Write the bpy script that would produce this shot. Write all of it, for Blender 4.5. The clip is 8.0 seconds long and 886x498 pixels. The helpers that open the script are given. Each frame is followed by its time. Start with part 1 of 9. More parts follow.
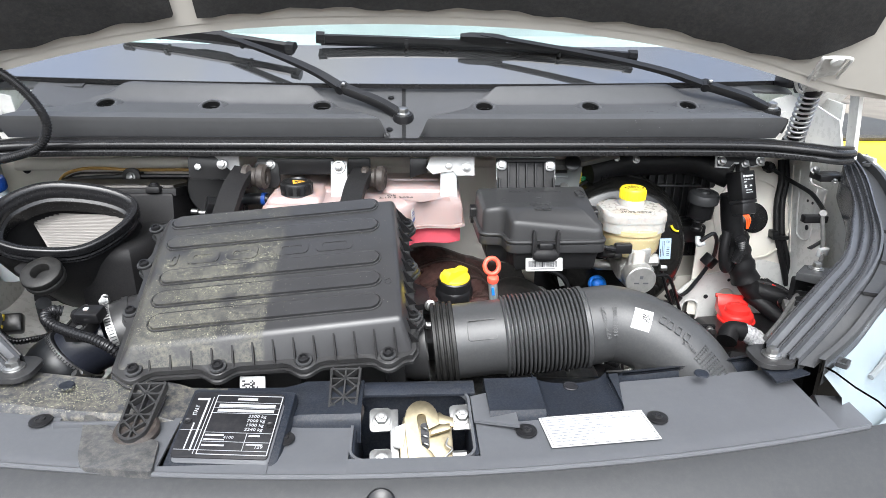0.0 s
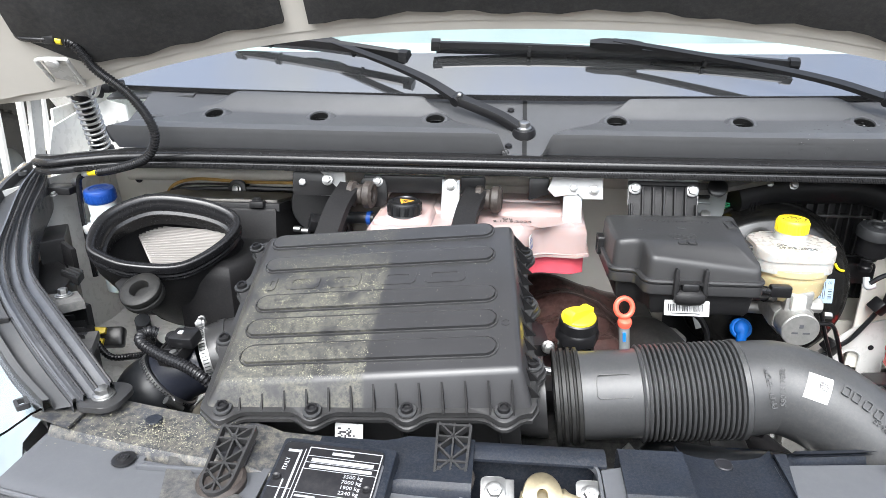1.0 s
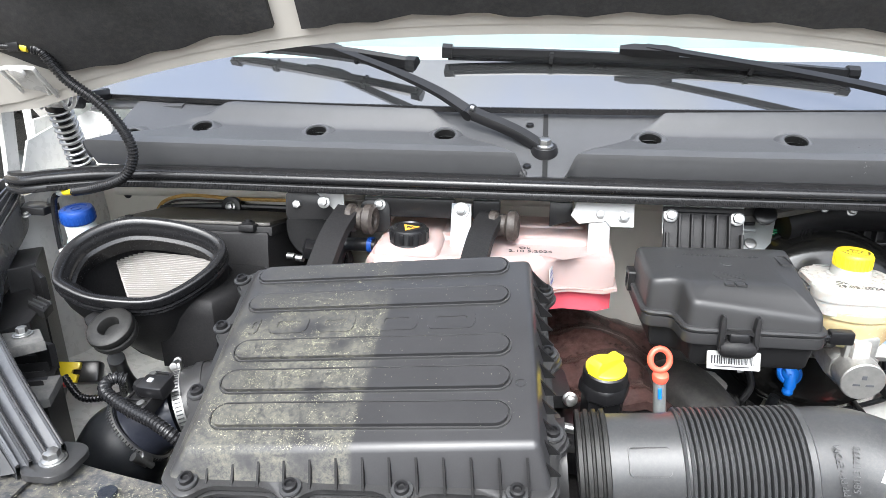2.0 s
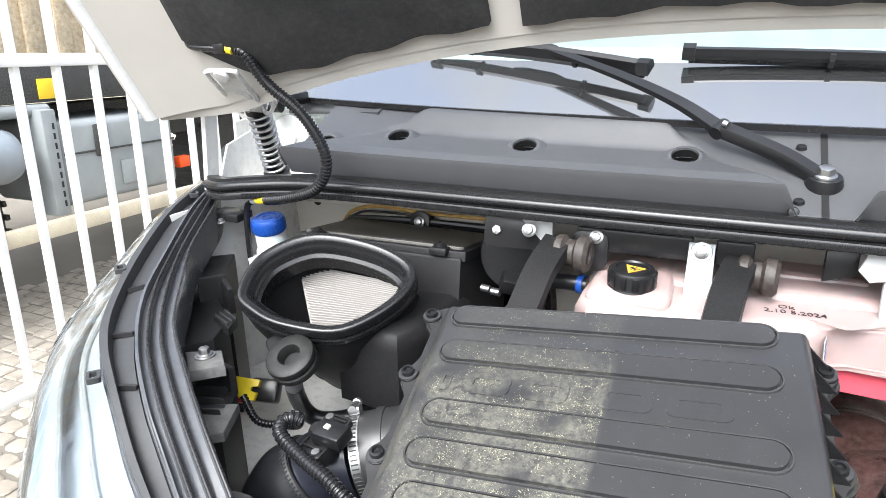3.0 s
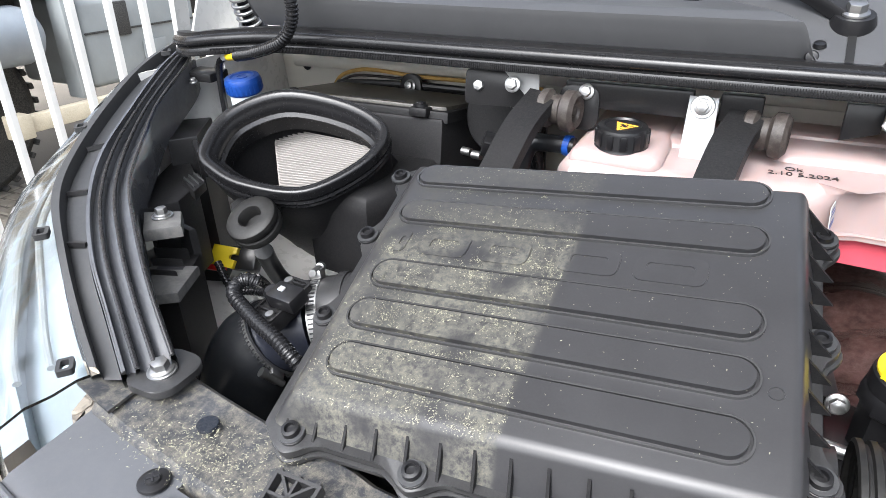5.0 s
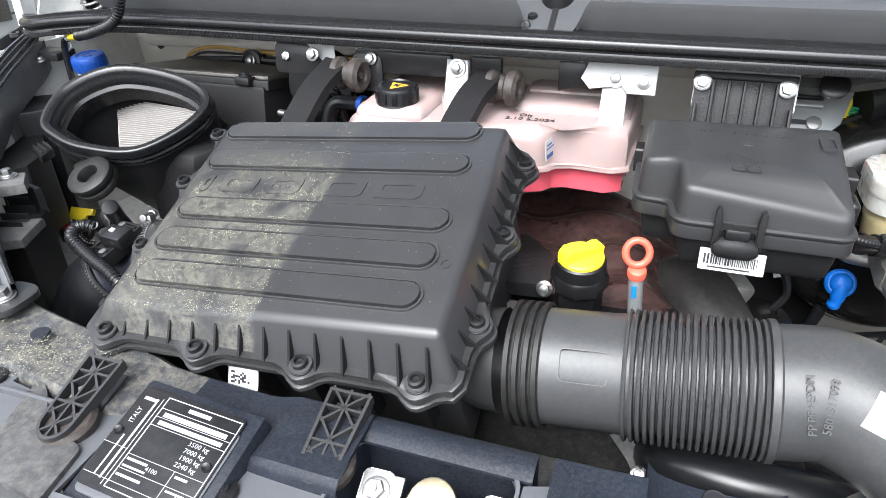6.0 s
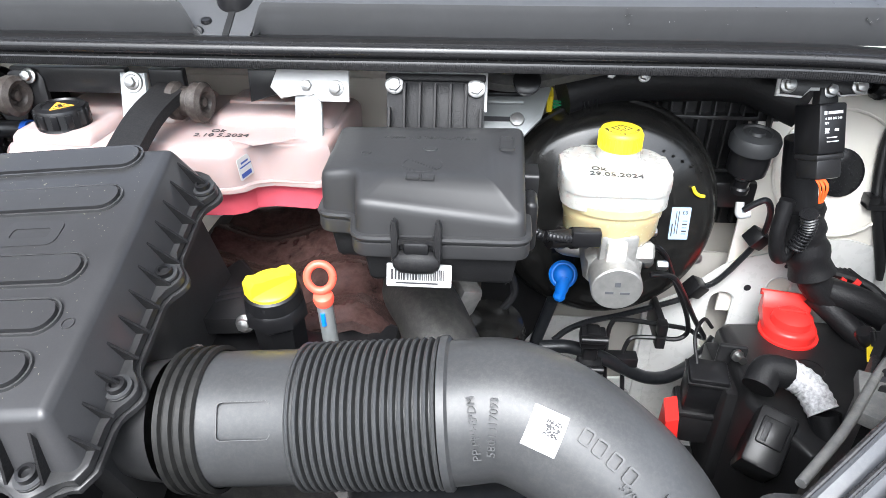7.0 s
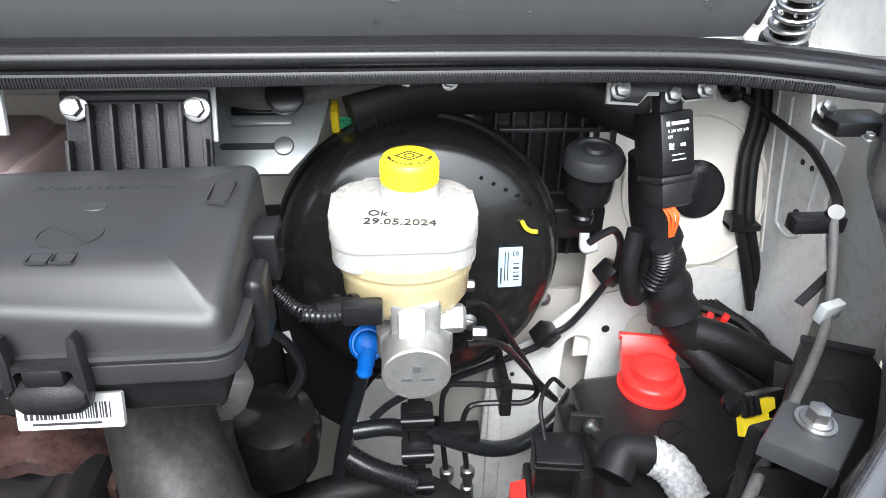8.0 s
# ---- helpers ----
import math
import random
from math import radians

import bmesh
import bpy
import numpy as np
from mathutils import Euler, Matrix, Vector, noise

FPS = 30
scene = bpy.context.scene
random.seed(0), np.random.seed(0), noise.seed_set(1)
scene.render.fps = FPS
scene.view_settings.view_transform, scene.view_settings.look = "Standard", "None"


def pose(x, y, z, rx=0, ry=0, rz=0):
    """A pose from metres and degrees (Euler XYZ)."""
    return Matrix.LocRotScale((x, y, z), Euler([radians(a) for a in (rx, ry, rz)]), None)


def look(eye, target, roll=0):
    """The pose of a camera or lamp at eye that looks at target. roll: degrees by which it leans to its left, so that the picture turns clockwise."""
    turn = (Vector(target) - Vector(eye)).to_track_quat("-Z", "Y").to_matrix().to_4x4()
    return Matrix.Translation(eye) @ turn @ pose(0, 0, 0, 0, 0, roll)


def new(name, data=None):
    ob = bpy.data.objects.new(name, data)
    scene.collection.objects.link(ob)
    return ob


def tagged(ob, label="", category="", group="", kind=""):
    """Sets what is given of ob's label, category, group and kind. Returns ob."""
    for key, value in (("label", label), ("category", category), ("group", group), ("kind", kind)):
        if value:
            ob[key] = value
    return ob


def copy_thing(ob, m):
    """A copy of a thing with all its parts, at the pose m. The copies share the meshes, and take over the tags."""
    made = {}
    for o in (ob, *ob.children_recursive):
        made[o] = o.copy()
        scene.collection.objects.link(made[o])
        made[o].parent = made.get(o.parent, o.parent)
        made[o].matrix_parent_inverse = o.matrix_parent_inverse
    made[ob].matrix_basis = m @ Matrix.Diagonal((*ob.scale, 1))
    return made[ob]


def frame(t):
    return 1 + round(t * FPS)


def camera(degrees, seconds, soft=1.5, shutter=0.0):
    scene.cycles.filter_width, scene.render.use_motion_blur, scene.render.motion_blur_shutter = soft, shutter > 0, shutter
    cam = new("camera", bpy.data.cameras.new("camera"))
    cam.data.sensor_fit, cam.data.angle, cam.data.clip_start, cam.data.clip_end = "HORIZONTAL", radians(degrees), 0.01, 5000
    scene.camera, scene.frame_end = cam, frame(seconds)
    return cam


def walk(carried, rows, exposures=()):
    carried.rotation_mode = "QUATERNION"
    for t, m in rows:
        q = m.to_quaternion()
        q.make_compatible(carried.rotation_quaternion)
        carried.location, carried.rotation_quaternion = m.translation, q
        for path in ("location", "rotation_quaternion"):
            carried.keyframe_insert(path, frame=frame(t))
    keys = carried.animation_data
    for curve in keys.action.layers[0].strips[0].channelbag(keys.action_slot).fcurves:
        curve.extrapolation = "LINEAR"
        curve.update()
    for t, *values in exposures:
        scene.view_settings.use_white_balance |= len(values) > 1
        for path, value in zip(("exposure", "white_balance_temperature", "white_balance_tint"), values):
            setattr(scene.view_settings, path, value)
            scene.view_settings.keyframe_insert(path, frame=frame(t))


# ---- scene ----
cam = camera(68.3, 8.0, soft=0.30)
PATH = [
    (0, (-0.06, 0.068, 1.583), (0.048, 1.937, 0.881), 0.7),
    (0.5, (-0.083, 0.142, 1.57), (-0.154, 2.017, 0.879), 0.4),
    (1, (-0.091, 0.188, 1.571), (-0.278, 2.061, 0.895), 0.0),
    (1.2, (-0.082, 0.208, 1.563), (-0.279, 2.08, 0.886), -0.0),
    (2.3, (-0.101, 0.352, 1.577), (-0.42, 2.209, 0.906), -0.2),
    (2.5, (-0.121, 0.376, 1.572), (-0.553, 2.21, 0.902), -0.4),
    (3, (-0.181, 0.449, 1.568), (-0.911, 2.186, 0.9), -1.0),
    (3.5, (-0.269, 0.533, 1.559), (-1.083, 2.233, 0.888), -1.3),
    (4, (-0.291, 0.575, 1.524), (-1.115, 2.222, 0.746), -1.5),
    (4.5, (-0.229, 0.559, 1.505), (-1.036, 2.144, 0.591), -1.8),
    (4.7, (-0.189, 0.545, 1.506), (-0.988, 2.12, 0.568), -1.8),
    (5.8, (0.034, 0.436, 1.527), (-0.638, 2.028, 0.521), -1.9),
    (6, (0.075, 0.427, 1.531), (-0.509, 2.049, 0.518), -1.5),
    (6.5, (0.147, 0.436, 1.528), (-0.195, 2.123, 0.509), -0.6),
    (7, (0.212, 0.524, 1.518), (0.083, 2.241, 0.502), 0.0),
    (7.5, (0.28, 0.653, 1.515), (0.329, 2.382, 0.51), 0.5),
    (8, (0.339, 0.722, 1.47), (0.489, 2.444, 0.463), 0.9),
]
walk(cam, [(t, look(eye, target, roll)) for t, eye, target, roll in PATH], exposures=[(0.0, 1.80, 6150, 8), (0.5, 1.97, 6150, 8), (1.0, 2.00, 6150, 8), (2.5, 2.21, 6150, 8), (3.0, 2.18, 6150, 8), (3.5, 2.02, 6150, 8), (4.5, 1.98, 6150, 10), (6.0, 2.07, 6050, 8), (6.5, 2.20, 6100, 9), (7.0, 2.20, 6000, 8), (8.0, 2.17, 6000, 8)])


CX = -0.065  # the van's middle line


# ---- light ----
world = bpy.data.worlds.new("sky")
scene.world = world
world.use_nodes = True
wn = world.node_tree.nodes
sky = wn.new("ShaderNodeTexSky")
sky.sky_type = 'NISHITA'
sky.sun_disc = False
sky.sun_elevation = radians(54)
sky.sun_rotation = radians(188)
sky.air_density, sky.dust_density, sky.ozone_density = 1.0, 7.0, 1.0
wn["Background"].inputs[1].default_value = 0.15
wl = world.node_tree.links
wtc, wnoise, wbw, wramp, wmix, wgain = (wn.new(k) for k in ("ShaderNodeTexCoord", "ShaderNodeTexNoise", "ShaderNodeRGBToBW", "ShaderNodeMapRange", "ShaderNodeMix", "ShaderNodeMath"))
wnoise.inputs["Scale"].default_value, wnoise.inputs["Detail"].default_value, wnoise.inputs["Roughness"].default_value = 2.6, 7.0, 0.6
wl.new(wtc.outputs["Generated"], wnoise.inputs["Vector"])
for k, v in (("From Min", 0.40), ("From Max", 0.62), ("To Min", 0.35), ("To Max", 0.95)):
    wramp.inputs[k].default_value = v
wl.new(wnoise.outputs["Fac"], wramp.inputs["Value"])
wl.new(sky.outputs[0], wbw.inputs[0])
wgain.operation = 'MULTIPLY'
wgain.inputs[1].default_value = 1.12
wl.new(wbw.outputs[0], wgain.inputs[0])
wmix.data_type = 'RGBA'
wl.new(wramp.outputs[0], wmix.inputs[0])
wl.new(sky.outputs[0], wmix.inputs[6])
wl.new(wgain.outputs[0], wmix.inputs[7])
wl.new(wmix.outputs[2], wn["Background"].inputs[0])
sun_data = bpy.data.lights.new("sun", 'SUN')
sun_data.energy = 0.45
sun_data.angle = radians(75)
sun_data.color = (1.0, 0.99, 0.97)
sun = new("sun", sun_data)
sun.matrix_world = look((0.3, -1.5, 4.55), (0, 1.0, 1.1))


# ---- materials ----
def pbr(name, color, rough=0.5, metal=0.0, vary=0.25, scale=30.0, grain=0.06, grain_scale=900.0,
        dust=0.0, dust_color=(0.30, 0.28, 0.24), dust_scale=60.0, coat=0.0, sss=0.0, spec=0.5,
        trans=0.0, alpha=1.0, wear=0.0, ior=1.45, per=0.0):
    """A surface with colour variation at two scales, gloss variation, fine bump, and optional dust."""
    m = bpy.data.materials.new(name)
    m.use_nodes = True
    nt = m.node_tree
    nd, ln = nt.nodes, nt.links
    b = nd["Principled BSDF"]
    tc = nd.new("ShaderNodeTexCoord")
    co = tc.outputs["Object"]

    def tex(s, detail, rg=0.55):
        n = nd.new("ShaderNodeTexNoise")
        n.inputs["Scale"].default_value, n.inputs["Detail"].default_value, n.inputs["Roughness"].default_value = s, detail, rg
        ln.new(co, n.inputs["Vector"])
        return n.outputs["Fac"]

    def ramp(src, a, c, lo, hi):
        r = nd.new("ShaderNodeMapRange")
        r.inputs["From Min"].default_value, r.inputs["From Max"].default_value = a, c
        r.inputs["To Min"].default_value, r.inputs["To Max"].default_value = lo, hi
        ln.new(src, r.inputs["Value"])
        return r.outputs["Result"]

    def mix(fac, a, c):
        x = nd.new("ShaderNodeMix")
        x.data_type = 'RGBA'
        for sock, v in ((x.inputs[0], fac), (x.inputs[6], a), (x.inputs[7], c)):
            if isinstance(v, tuple):
                sock.default_value = (*v, 1.0)
            elif isinstance(v, float):
                sock.default_value = v
            else:
                ln.new(v, sock)
        return x.outputs[2]

    big = tex(scale, 5.0)
    fine = tex(scale * 9, 3.0)
    dark = tuple(c * (1 - vary) for c in color)
    lite = tuple(min(1.0, c * (1 + vary)) for c in color)
    col = mix(ramp(big, 0.3, 0.7, 0.0, 1.0), dark, lite)
    col = mix(ramp(fine, 0.35, 0.75, 0.0, 0.35), col, color)
    if per:
        oi = nd.new("ShaderNodeObjectInfo")
        col = mix(ramp(oi.outputs["Random"], 0.0, 1.0, 0.0, per), col, tuple(c * 0.55 for c in color))
    r_out = ramp(fine, 0.3, 0.7, max(0.02, rough - 0.02), min(1.0, rough + 0.02))
    if dust > 0:
        d1 = tex(dust_scale * 2.2, 8.0, 0.75)
        d2 = tex(7.0, 3.0)
        sp = tex(1400.0, 2.0)
        mm = nd.new("ShaderNodeMath")
        mm.operation = 'MULTIPLY'
        ln.new(ramp(d1, 0.42, 0.72, 0.0, dust), mm.inputs[0])
        ln.new(ramp(d2, 0.3, 0.65, 0.6, 1.0), mm.inputs[1])
        m2 = nd.new("ShaderNodeMath")
        m2.operation = 'MULTIPLY'
        ln.new(mm.outputs[0], m2.inputs[0])
        ln.new(ramp(sp, 0.3, 0.6, 0.4, 1.0), m2.inputs[1])
        col = mix(m2.outputs[0], col, dust_color)
        mr = nd.new("ShaderNodeMath")
        mr.operation = 'ADD'
        mr.use_clamp = True
        ln.new(r_out, mr.inputs[0])
        mq = nd.new("ShaderNodeMath")
        mq.operation = 'MULTIPLY'
        mq.inputs[1].default_value = 0.05
        ln.new(m2.outputs[0], mq.inputs[0])
        ln.new(mq.outputs[0], mr.inputs[1])
        r_out = mr.outputs[0]
    if wear > 0:
        w1 = tex(scale * 3.0, 6.0, 0.75)
        col = mix(ramp(w1, 0.62, 0.72, 0.0, wear), col, (0.45, 0.44, 0.42))
    ln.new(col, b.inputs["Base Color"])
    ln.new(r_out, b.inputs["Roughness"])
    b.inputs["Metallic"].default_value = metal
    b.inputs["Specular IOR Level"].default_value = spec
    b.inputs["IOR"].default_value = ior
    if coat:
        b.inputs["Coat Weight"].default_value = coat
        b.inputs["Coat Roughness"].default_value = 0.08
    if sss:
        b.inputs["Subsurface Weight"].default_value = sss
        b.inputs["Subsurface Radius"].default_value = (0.02, 0.012, 0.009)
        b.inputs["Subsurface Scale"].default_value = 0.6
    if trans:
        b.inputs["Transmission Weight"].default_value = trans
    if grain > 0:
        bp = nd.new("ShaderNodeBump")
        bp.inputs["Strength"].default_value = grain
        bp.inputs["Distance"].default_value = 0.0006
        ln.new(tex(grain_scale, 3.0), bp.inputs["Height"])
        ln.new(bp.outputs["Normal"], b.inputs["Normal"])
    return m


PLASTIC = pbr("black_plastic", (0.012, 0.012, 0.013), 0.30, grain=0.12, dust=0.04, dust_scale=240, spec=0.38)
PLASTIC_D = pbr("dusty_black_plastic", (0.024, 0.024, 0.025), 0.34, dust=0.05, dust_scale=240)
PLASTIC_S = pbr("smooth_black_plastic", (0.008, 0.008, 0.009), 0.30, grain=0.05, dust=0.02)
COWL = pbr("cowl_plastic", (0.057, 0.058, 0.061), 0.46, vary=0.06, grain=0.06, grain_scale=1500, dust=0.02)
RUBBER = pbr("rubber", (0.011, 0.011, 0.012), 0.26, vary=0.10, grain=0.0, dust=0.0)
RUBBER_D = pbr("dusty_rubber", (0.010, 0.010, 0.010), 0.5, vary=0.3, dust=0.06, spec=0.35)
DUCT = pbr("duct_plastic", (0.036, 0.037, 0.039), 0.37, vary=0.10, grain=0.07, grain_scale=1200, dust=0.10, dust_scale=120)
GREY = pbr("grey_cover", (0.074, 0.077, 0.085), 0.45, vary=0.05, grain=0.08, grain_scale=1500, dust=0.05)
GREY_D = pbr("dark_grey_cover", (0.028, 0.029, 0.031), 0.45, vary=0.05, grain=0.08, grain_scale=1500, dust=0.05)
SLATE = pbr("slate_paint", (0.009, 0.012, 0.019), 0.42, vary=0.25, grain=0.15, dust=0.12, dust_scale=160, spec=0.24)
SLATE_M = pbr("muddy_slate_paint", (0.030, 0.032, 0.038), 0.5, vary=0.3, grain=0.2, dust=0.9, dust_scale=45, dust_color=(0.24, 0.22, 0.17))
WHITE = pbr("white_paint", (0.62, 0.62, 0.605), 0.28, vary=0.05, scale=8, grain=0.02, dust=0.015, dust_color=(0.5, 0.47, 0.42), coat=0.5)
CREAM = pbr("unpolished_white_paint", (0.44, 0.42, 0.385), 0.5, vary=0.07, scale=8, grain=0.03, dust=0.05, dust_color=(0.52, 0.46, 0.36))
# lighter copy of CREAM; its colour makes up for light missing under the cowl
FIREWALL = pbr("lightened_firewall_paint", (0.74, 0.71, 0.645), 0.45, vary=0.05, scale=8, grain=0.02)
DUSTLID = pbr("dusty_lid_plastic", (0.034, 0.031, 0.026), 0.40, vary=0.2, scale=30, grain=0.03, dust=0.3, dust_scale=60)
STEEL = pbr("zinc_steel", (0.40, 0.40, 0.395), 0.38, 1.0, vary=0.15, scale=120)
ALU = pbr("cast_aluminium", (0.46, 0.455, 0.44), 0.50, 0.85, vary=0.15, scale=120, grain=0.5, grain_scale=1500)
GALV = pbr("painted_steel_bracket", (0.21, 0.22, 0.22), 0.38, 0.4, vary=0.08, scale=40)
TAB = pbr("white_steel_tab", (0.42, 0.42, 0.417), 0.4, 0.0, vary=0.06, scale=40)
TAB_G = pbr("worn_grey_tab", (0.075, 0.075, 0.075), 0.55, 0.0, vary=0.3, scale=60, dust=0.3)
GOLD = pbr("passivated_steel", (0.36, 0.31, 0.21), 0.36, 1.0, vary=0.3, scale=60)
RUST = pbr("brown_rubber_bush", (0.026, 0.020, 0.018), 0.55, vary=0.3, dust=0.2)
TANK = pbr("translucent_tank", (0.35, 0.268, 0.258), 0.3, vary=0.04, scale=12, grain=0.02, sss=0.5)
COOLANT = pbr("coolant_filled_tank", (0.54, 0.085, 0.115), 0.25, vary=0.10, scale=20, grain=0.02, sss=0.2)
RES_UP = pbr("reservoir_top", (0.37, 0.36, 0.34), 0.28, vary=0.03, scale=12, grain=0.02, sss=0.5)
RES_LO = pbr("fluid_filled_reservoir", (0.46, 0.385, 0.22), 0.26, vary=0.06, scale=20, grain=0.02, sss=0.5)
YELLOW = pbr("yellow_plastic", (0.76, 0.58, 0.02), 0.35, vary=0.08, grain=0.1)
AMBER = pbr("amber_sign", (0.85, 0.42, 0.05), 0.4, vary=0.05, grain=0.0)
RED = pbr("red_plastic", (0.72, 0.03, 0.025), 0.32, vary=0.10, grain=0.1)
CORAL = pbr("coral_plastic", (0.85, 0.10, 0.06), 0.32, vary=0.08, grain=0.05)
ORANGE = pbr("orange_wire", (0.80, 0.09, 0.015), 0.4, vary=0.1, grain=0.0)
BLUE = pbr("blue_plastic", (0.011, 0.050, 0.24), 0.32, vary=0.1, grain=0.1)
SKYBLUE = pbr("bright_blue_plastic", (0.008, 0.15, 0.62), 0.45, vary=0.08, grain=0.05)
GREENW = pbr("green_wire", (0.03, 0.28, 0.12), 0.4, vary=0.1, grain=0.0)
NYLON = pbr("white_nylon", (0.39, 0.40, 0.405), 0.35, vary=0.05, grain=0.05, sss=0.2)
BOTTLE = pbr("washer_bottle", (0.58, 0.61, 0.62), 0.35, vary=0.05, sss=0.4)
GLOSSY = pbr("gloss_black_paint", (0.006, 0.006, 0.006), 0.24, vary=0.2, scale=18, grain=0.03, dust=0.06, coat=0.15)
WIPER = pbr("wiper_black", (0.010, 0.010, 0.011), 0.36, grain=0.12, spec=0.45)
FELT = pbr("hood_liner_felt", (0.018, 0.018, 0.019), 0.8, vary=0.3, grain=0.9, grain_scale=600, dust=0.10)
PAPER = pbr("white_sticker", (0.46, 0.46, 0.455), 0.4, vary=0.03, grain=0.03)
PALEBLUE = pbr("pale_blue_sticker", (0.32, 0.42, 0.54), 0.4, vary=0.03, grain=0.03)
# black for print, and for the shade inside holes, slots and pockets
INK_SHADE = pbr("ink_and_shade_black", (0.015, 0.015, 0.018), 0.5, grain=0.0)
INK_W = pbr("white_print", (0.75, 0.76, 0.77), 0.45, grain=0.0)
INK_P = pbr("worn_silver_print", (0.33, 0.34, 0.355), 0.45, grain=0.0)
INK_G = pbr("grey_print", (0.16, 0.17, 0.19), 0.5, grain=0.0)
PLATE = pbr("plate_film", (0.012, 0.012, 0.014), 0.32, vary=0.15, grain=0.03, dust=0.05, spec=0.22)
MAT = pbr("brown_insulation", (0.038, 0.020, 0.018), 0.24, vary=0.6, scale=45, grain=0.9, grain_scale=110, dust=0.16, dust_color=(0.28, 0.2, 0.18))
PLEAT = pbr("filter_paper", (0.26, 0.245, 0.23), 0.8, vary=0.05, grain=0.2)
MATTE = pbr("matte_black_plastic", (0.009, 0.009, 0.010), 0.46, vary=0.15, grain=0.35, grain_scale=700, dust=0.06, dust_scale=180, spec=0.22)
LOOM = pbr("taped_loom", (0.008, 0.008, 0.009), 0.5, vary=0.3, grain=0.6, grain_scale=500, dust=0.02, spec=0.3)
FENCE = pbr("white_fence_paint", (0.70, 0.70, 0.685), 0.35, vary=0.05, scale=6, grain=0.03, dust=0.1)
DARK = pbr("dark_undertray", (0.012, 0.012, 0.013), 0.7, vary=0.5, scale=15, dust=0.2)
HOSE = pbr("black_hose", (0.008, 0.009, 0.011), 0.30, vary=0.2, grain=0.04, dust=0.05)
SLEEVE = pbr("heat_sleeve", (0.45, 0.45, 0.46), 0.6, vary=0.5, scale=220, grain=0.9, grain_scale=400)
TGREY = pbr("truck_grey_plastic", (0.24, 0.26, 0.265), 0.5, vary=0.15, scale=5, dust=0.3)
TBLUE = pbr("air_tank_paint", (0.24, 0.27, 0.30), 0.35, vary=0.15, scale=6, dust=0.3)
TCREAM = pbr("weathered_cream_steel", (0.52, 0.47, 0.36), 0.6, vary=0.15, scale=9, dust=0.5, dust_color=(0.2, 0.14, 0.08))
TDARK = pbr("truck_chassis", (0.02, 0.021, 0.022), 0.6, vary=0.3, scale=8, dust=0.4)
RUSTY = pbr("rusty_cream_container", (0.62, 0.52, 0.36), 0.65, vary=0.25, scale=8, dust=0.9, dust_scale=14, dust_color=(0.25, 0.10, 0.03))
YWALL = pbr("yellow_machine_paint", (0.75, 0.50, 0.02), 0.45, vary=0.1, scale=6, dust=0.1)
WALLG = pbr("unseen_dark_wall", (0.16, 0.155, 0.15), 0.8, vary=0.2, scale=3, grain=0.3, grain_scale=60)
WOODG = pbr("grey_planks", (0.22, 0.20, 0.18), 0.7, vary=0.3, scale=18)
CWALL = pbr("pale_cream_wall", (0.72, 0.68, 0.54), 0.7, vary=0.06, scale=4)
DASH = pbr("dashboard_grey", (0.46, 0.51, 0.51), 0.6, vary=0.1, scale=6)
LENSBACK = pbr("lamp_reflector", (0.19, 0.22, 0.24), 0.35, 0.0, vary=0.12, scale=9, grain=0.0)


def glass(name, color, rough=0.02, ior=1.45):
    m = bpy.data.materials.new(name)
    m.use_nodes = True
    b = m.node_tree.nodes["Principled BSDF"]
    b.inputs["Base Color"].default_value = (*color, 1)
    b.inputs["Roughness"].default_value = rough
    b.inputs["Transmission Weight"].default_value = 1.0
    b.inputs["IOR"].default_value = ior
    return m


GLASS = glass("tinted_windshield_glass", (0.74, 0.85, 0.83), 0.02, 1.6)
LENS = glass("headlamp_lens", (0.93, 0.96, 0.98), 0.03)
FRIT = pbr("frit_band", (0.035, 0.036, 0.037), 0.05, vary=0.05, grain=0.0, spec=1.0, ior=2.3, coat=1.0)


# ---- mesh helpers ----
BASES = {}


def thing(name, base, label, category, group="", kind="", move=(0, 0, 0), size=(1, 1, 1)):
    """An Empty for a thing drawn round base; move and size set the finished thing where it stands."""
    e = new(name)
    e.empty_display_size = 0.02
    BASES[e.name] = base
    e.location, e.scale = Vector(base) + Vector(move), size
    return tagged(e, label, category, group, kind)


def part(name, bm, material, parent, label="", smooth=40):
    """Links a bmesh, built in world coordinates, as one mesh under a thing or a part."""
    root = parent
    while root is not None and root.parent is not None:
        root = root.parent
    if root is not None:
        bm.transform(Matrix.Translation(-Vector(BASES.get(root.name, (0, 0, 0)))))
    me = bpy.data.meshes.new(name)
    bmesh.ops.recalc_face_normals(bm, faces=bm.faces)
    bm.to_mesh(me)
    bm.free()
    if smooth:
        me.polygons.foreach_set("use_smooth", [True] * len(me.polygons))
        me.set_sharp_from_angle(angle=radians(smooth))
    me.materials.append(material)
    ob = new(name, me)
    ob.parent = parent
    if label:
        ob["label"] = label
    return ob


def solo(name, bm, material, label, category, kind="", group="", smooth=40):
    ob = part(name, bm, material, None, label, smooth)
    return tagged(ob, label, category, group, kind)


def add(bm, other):
    """Joins another bmesh into bm."""
    me = bpy.data.meshes.new("t")
    other.to_mesh(me)
    other.free()
    bm.from_mesh(me)
    bpy.data.meshes.remove(me)
    return bm


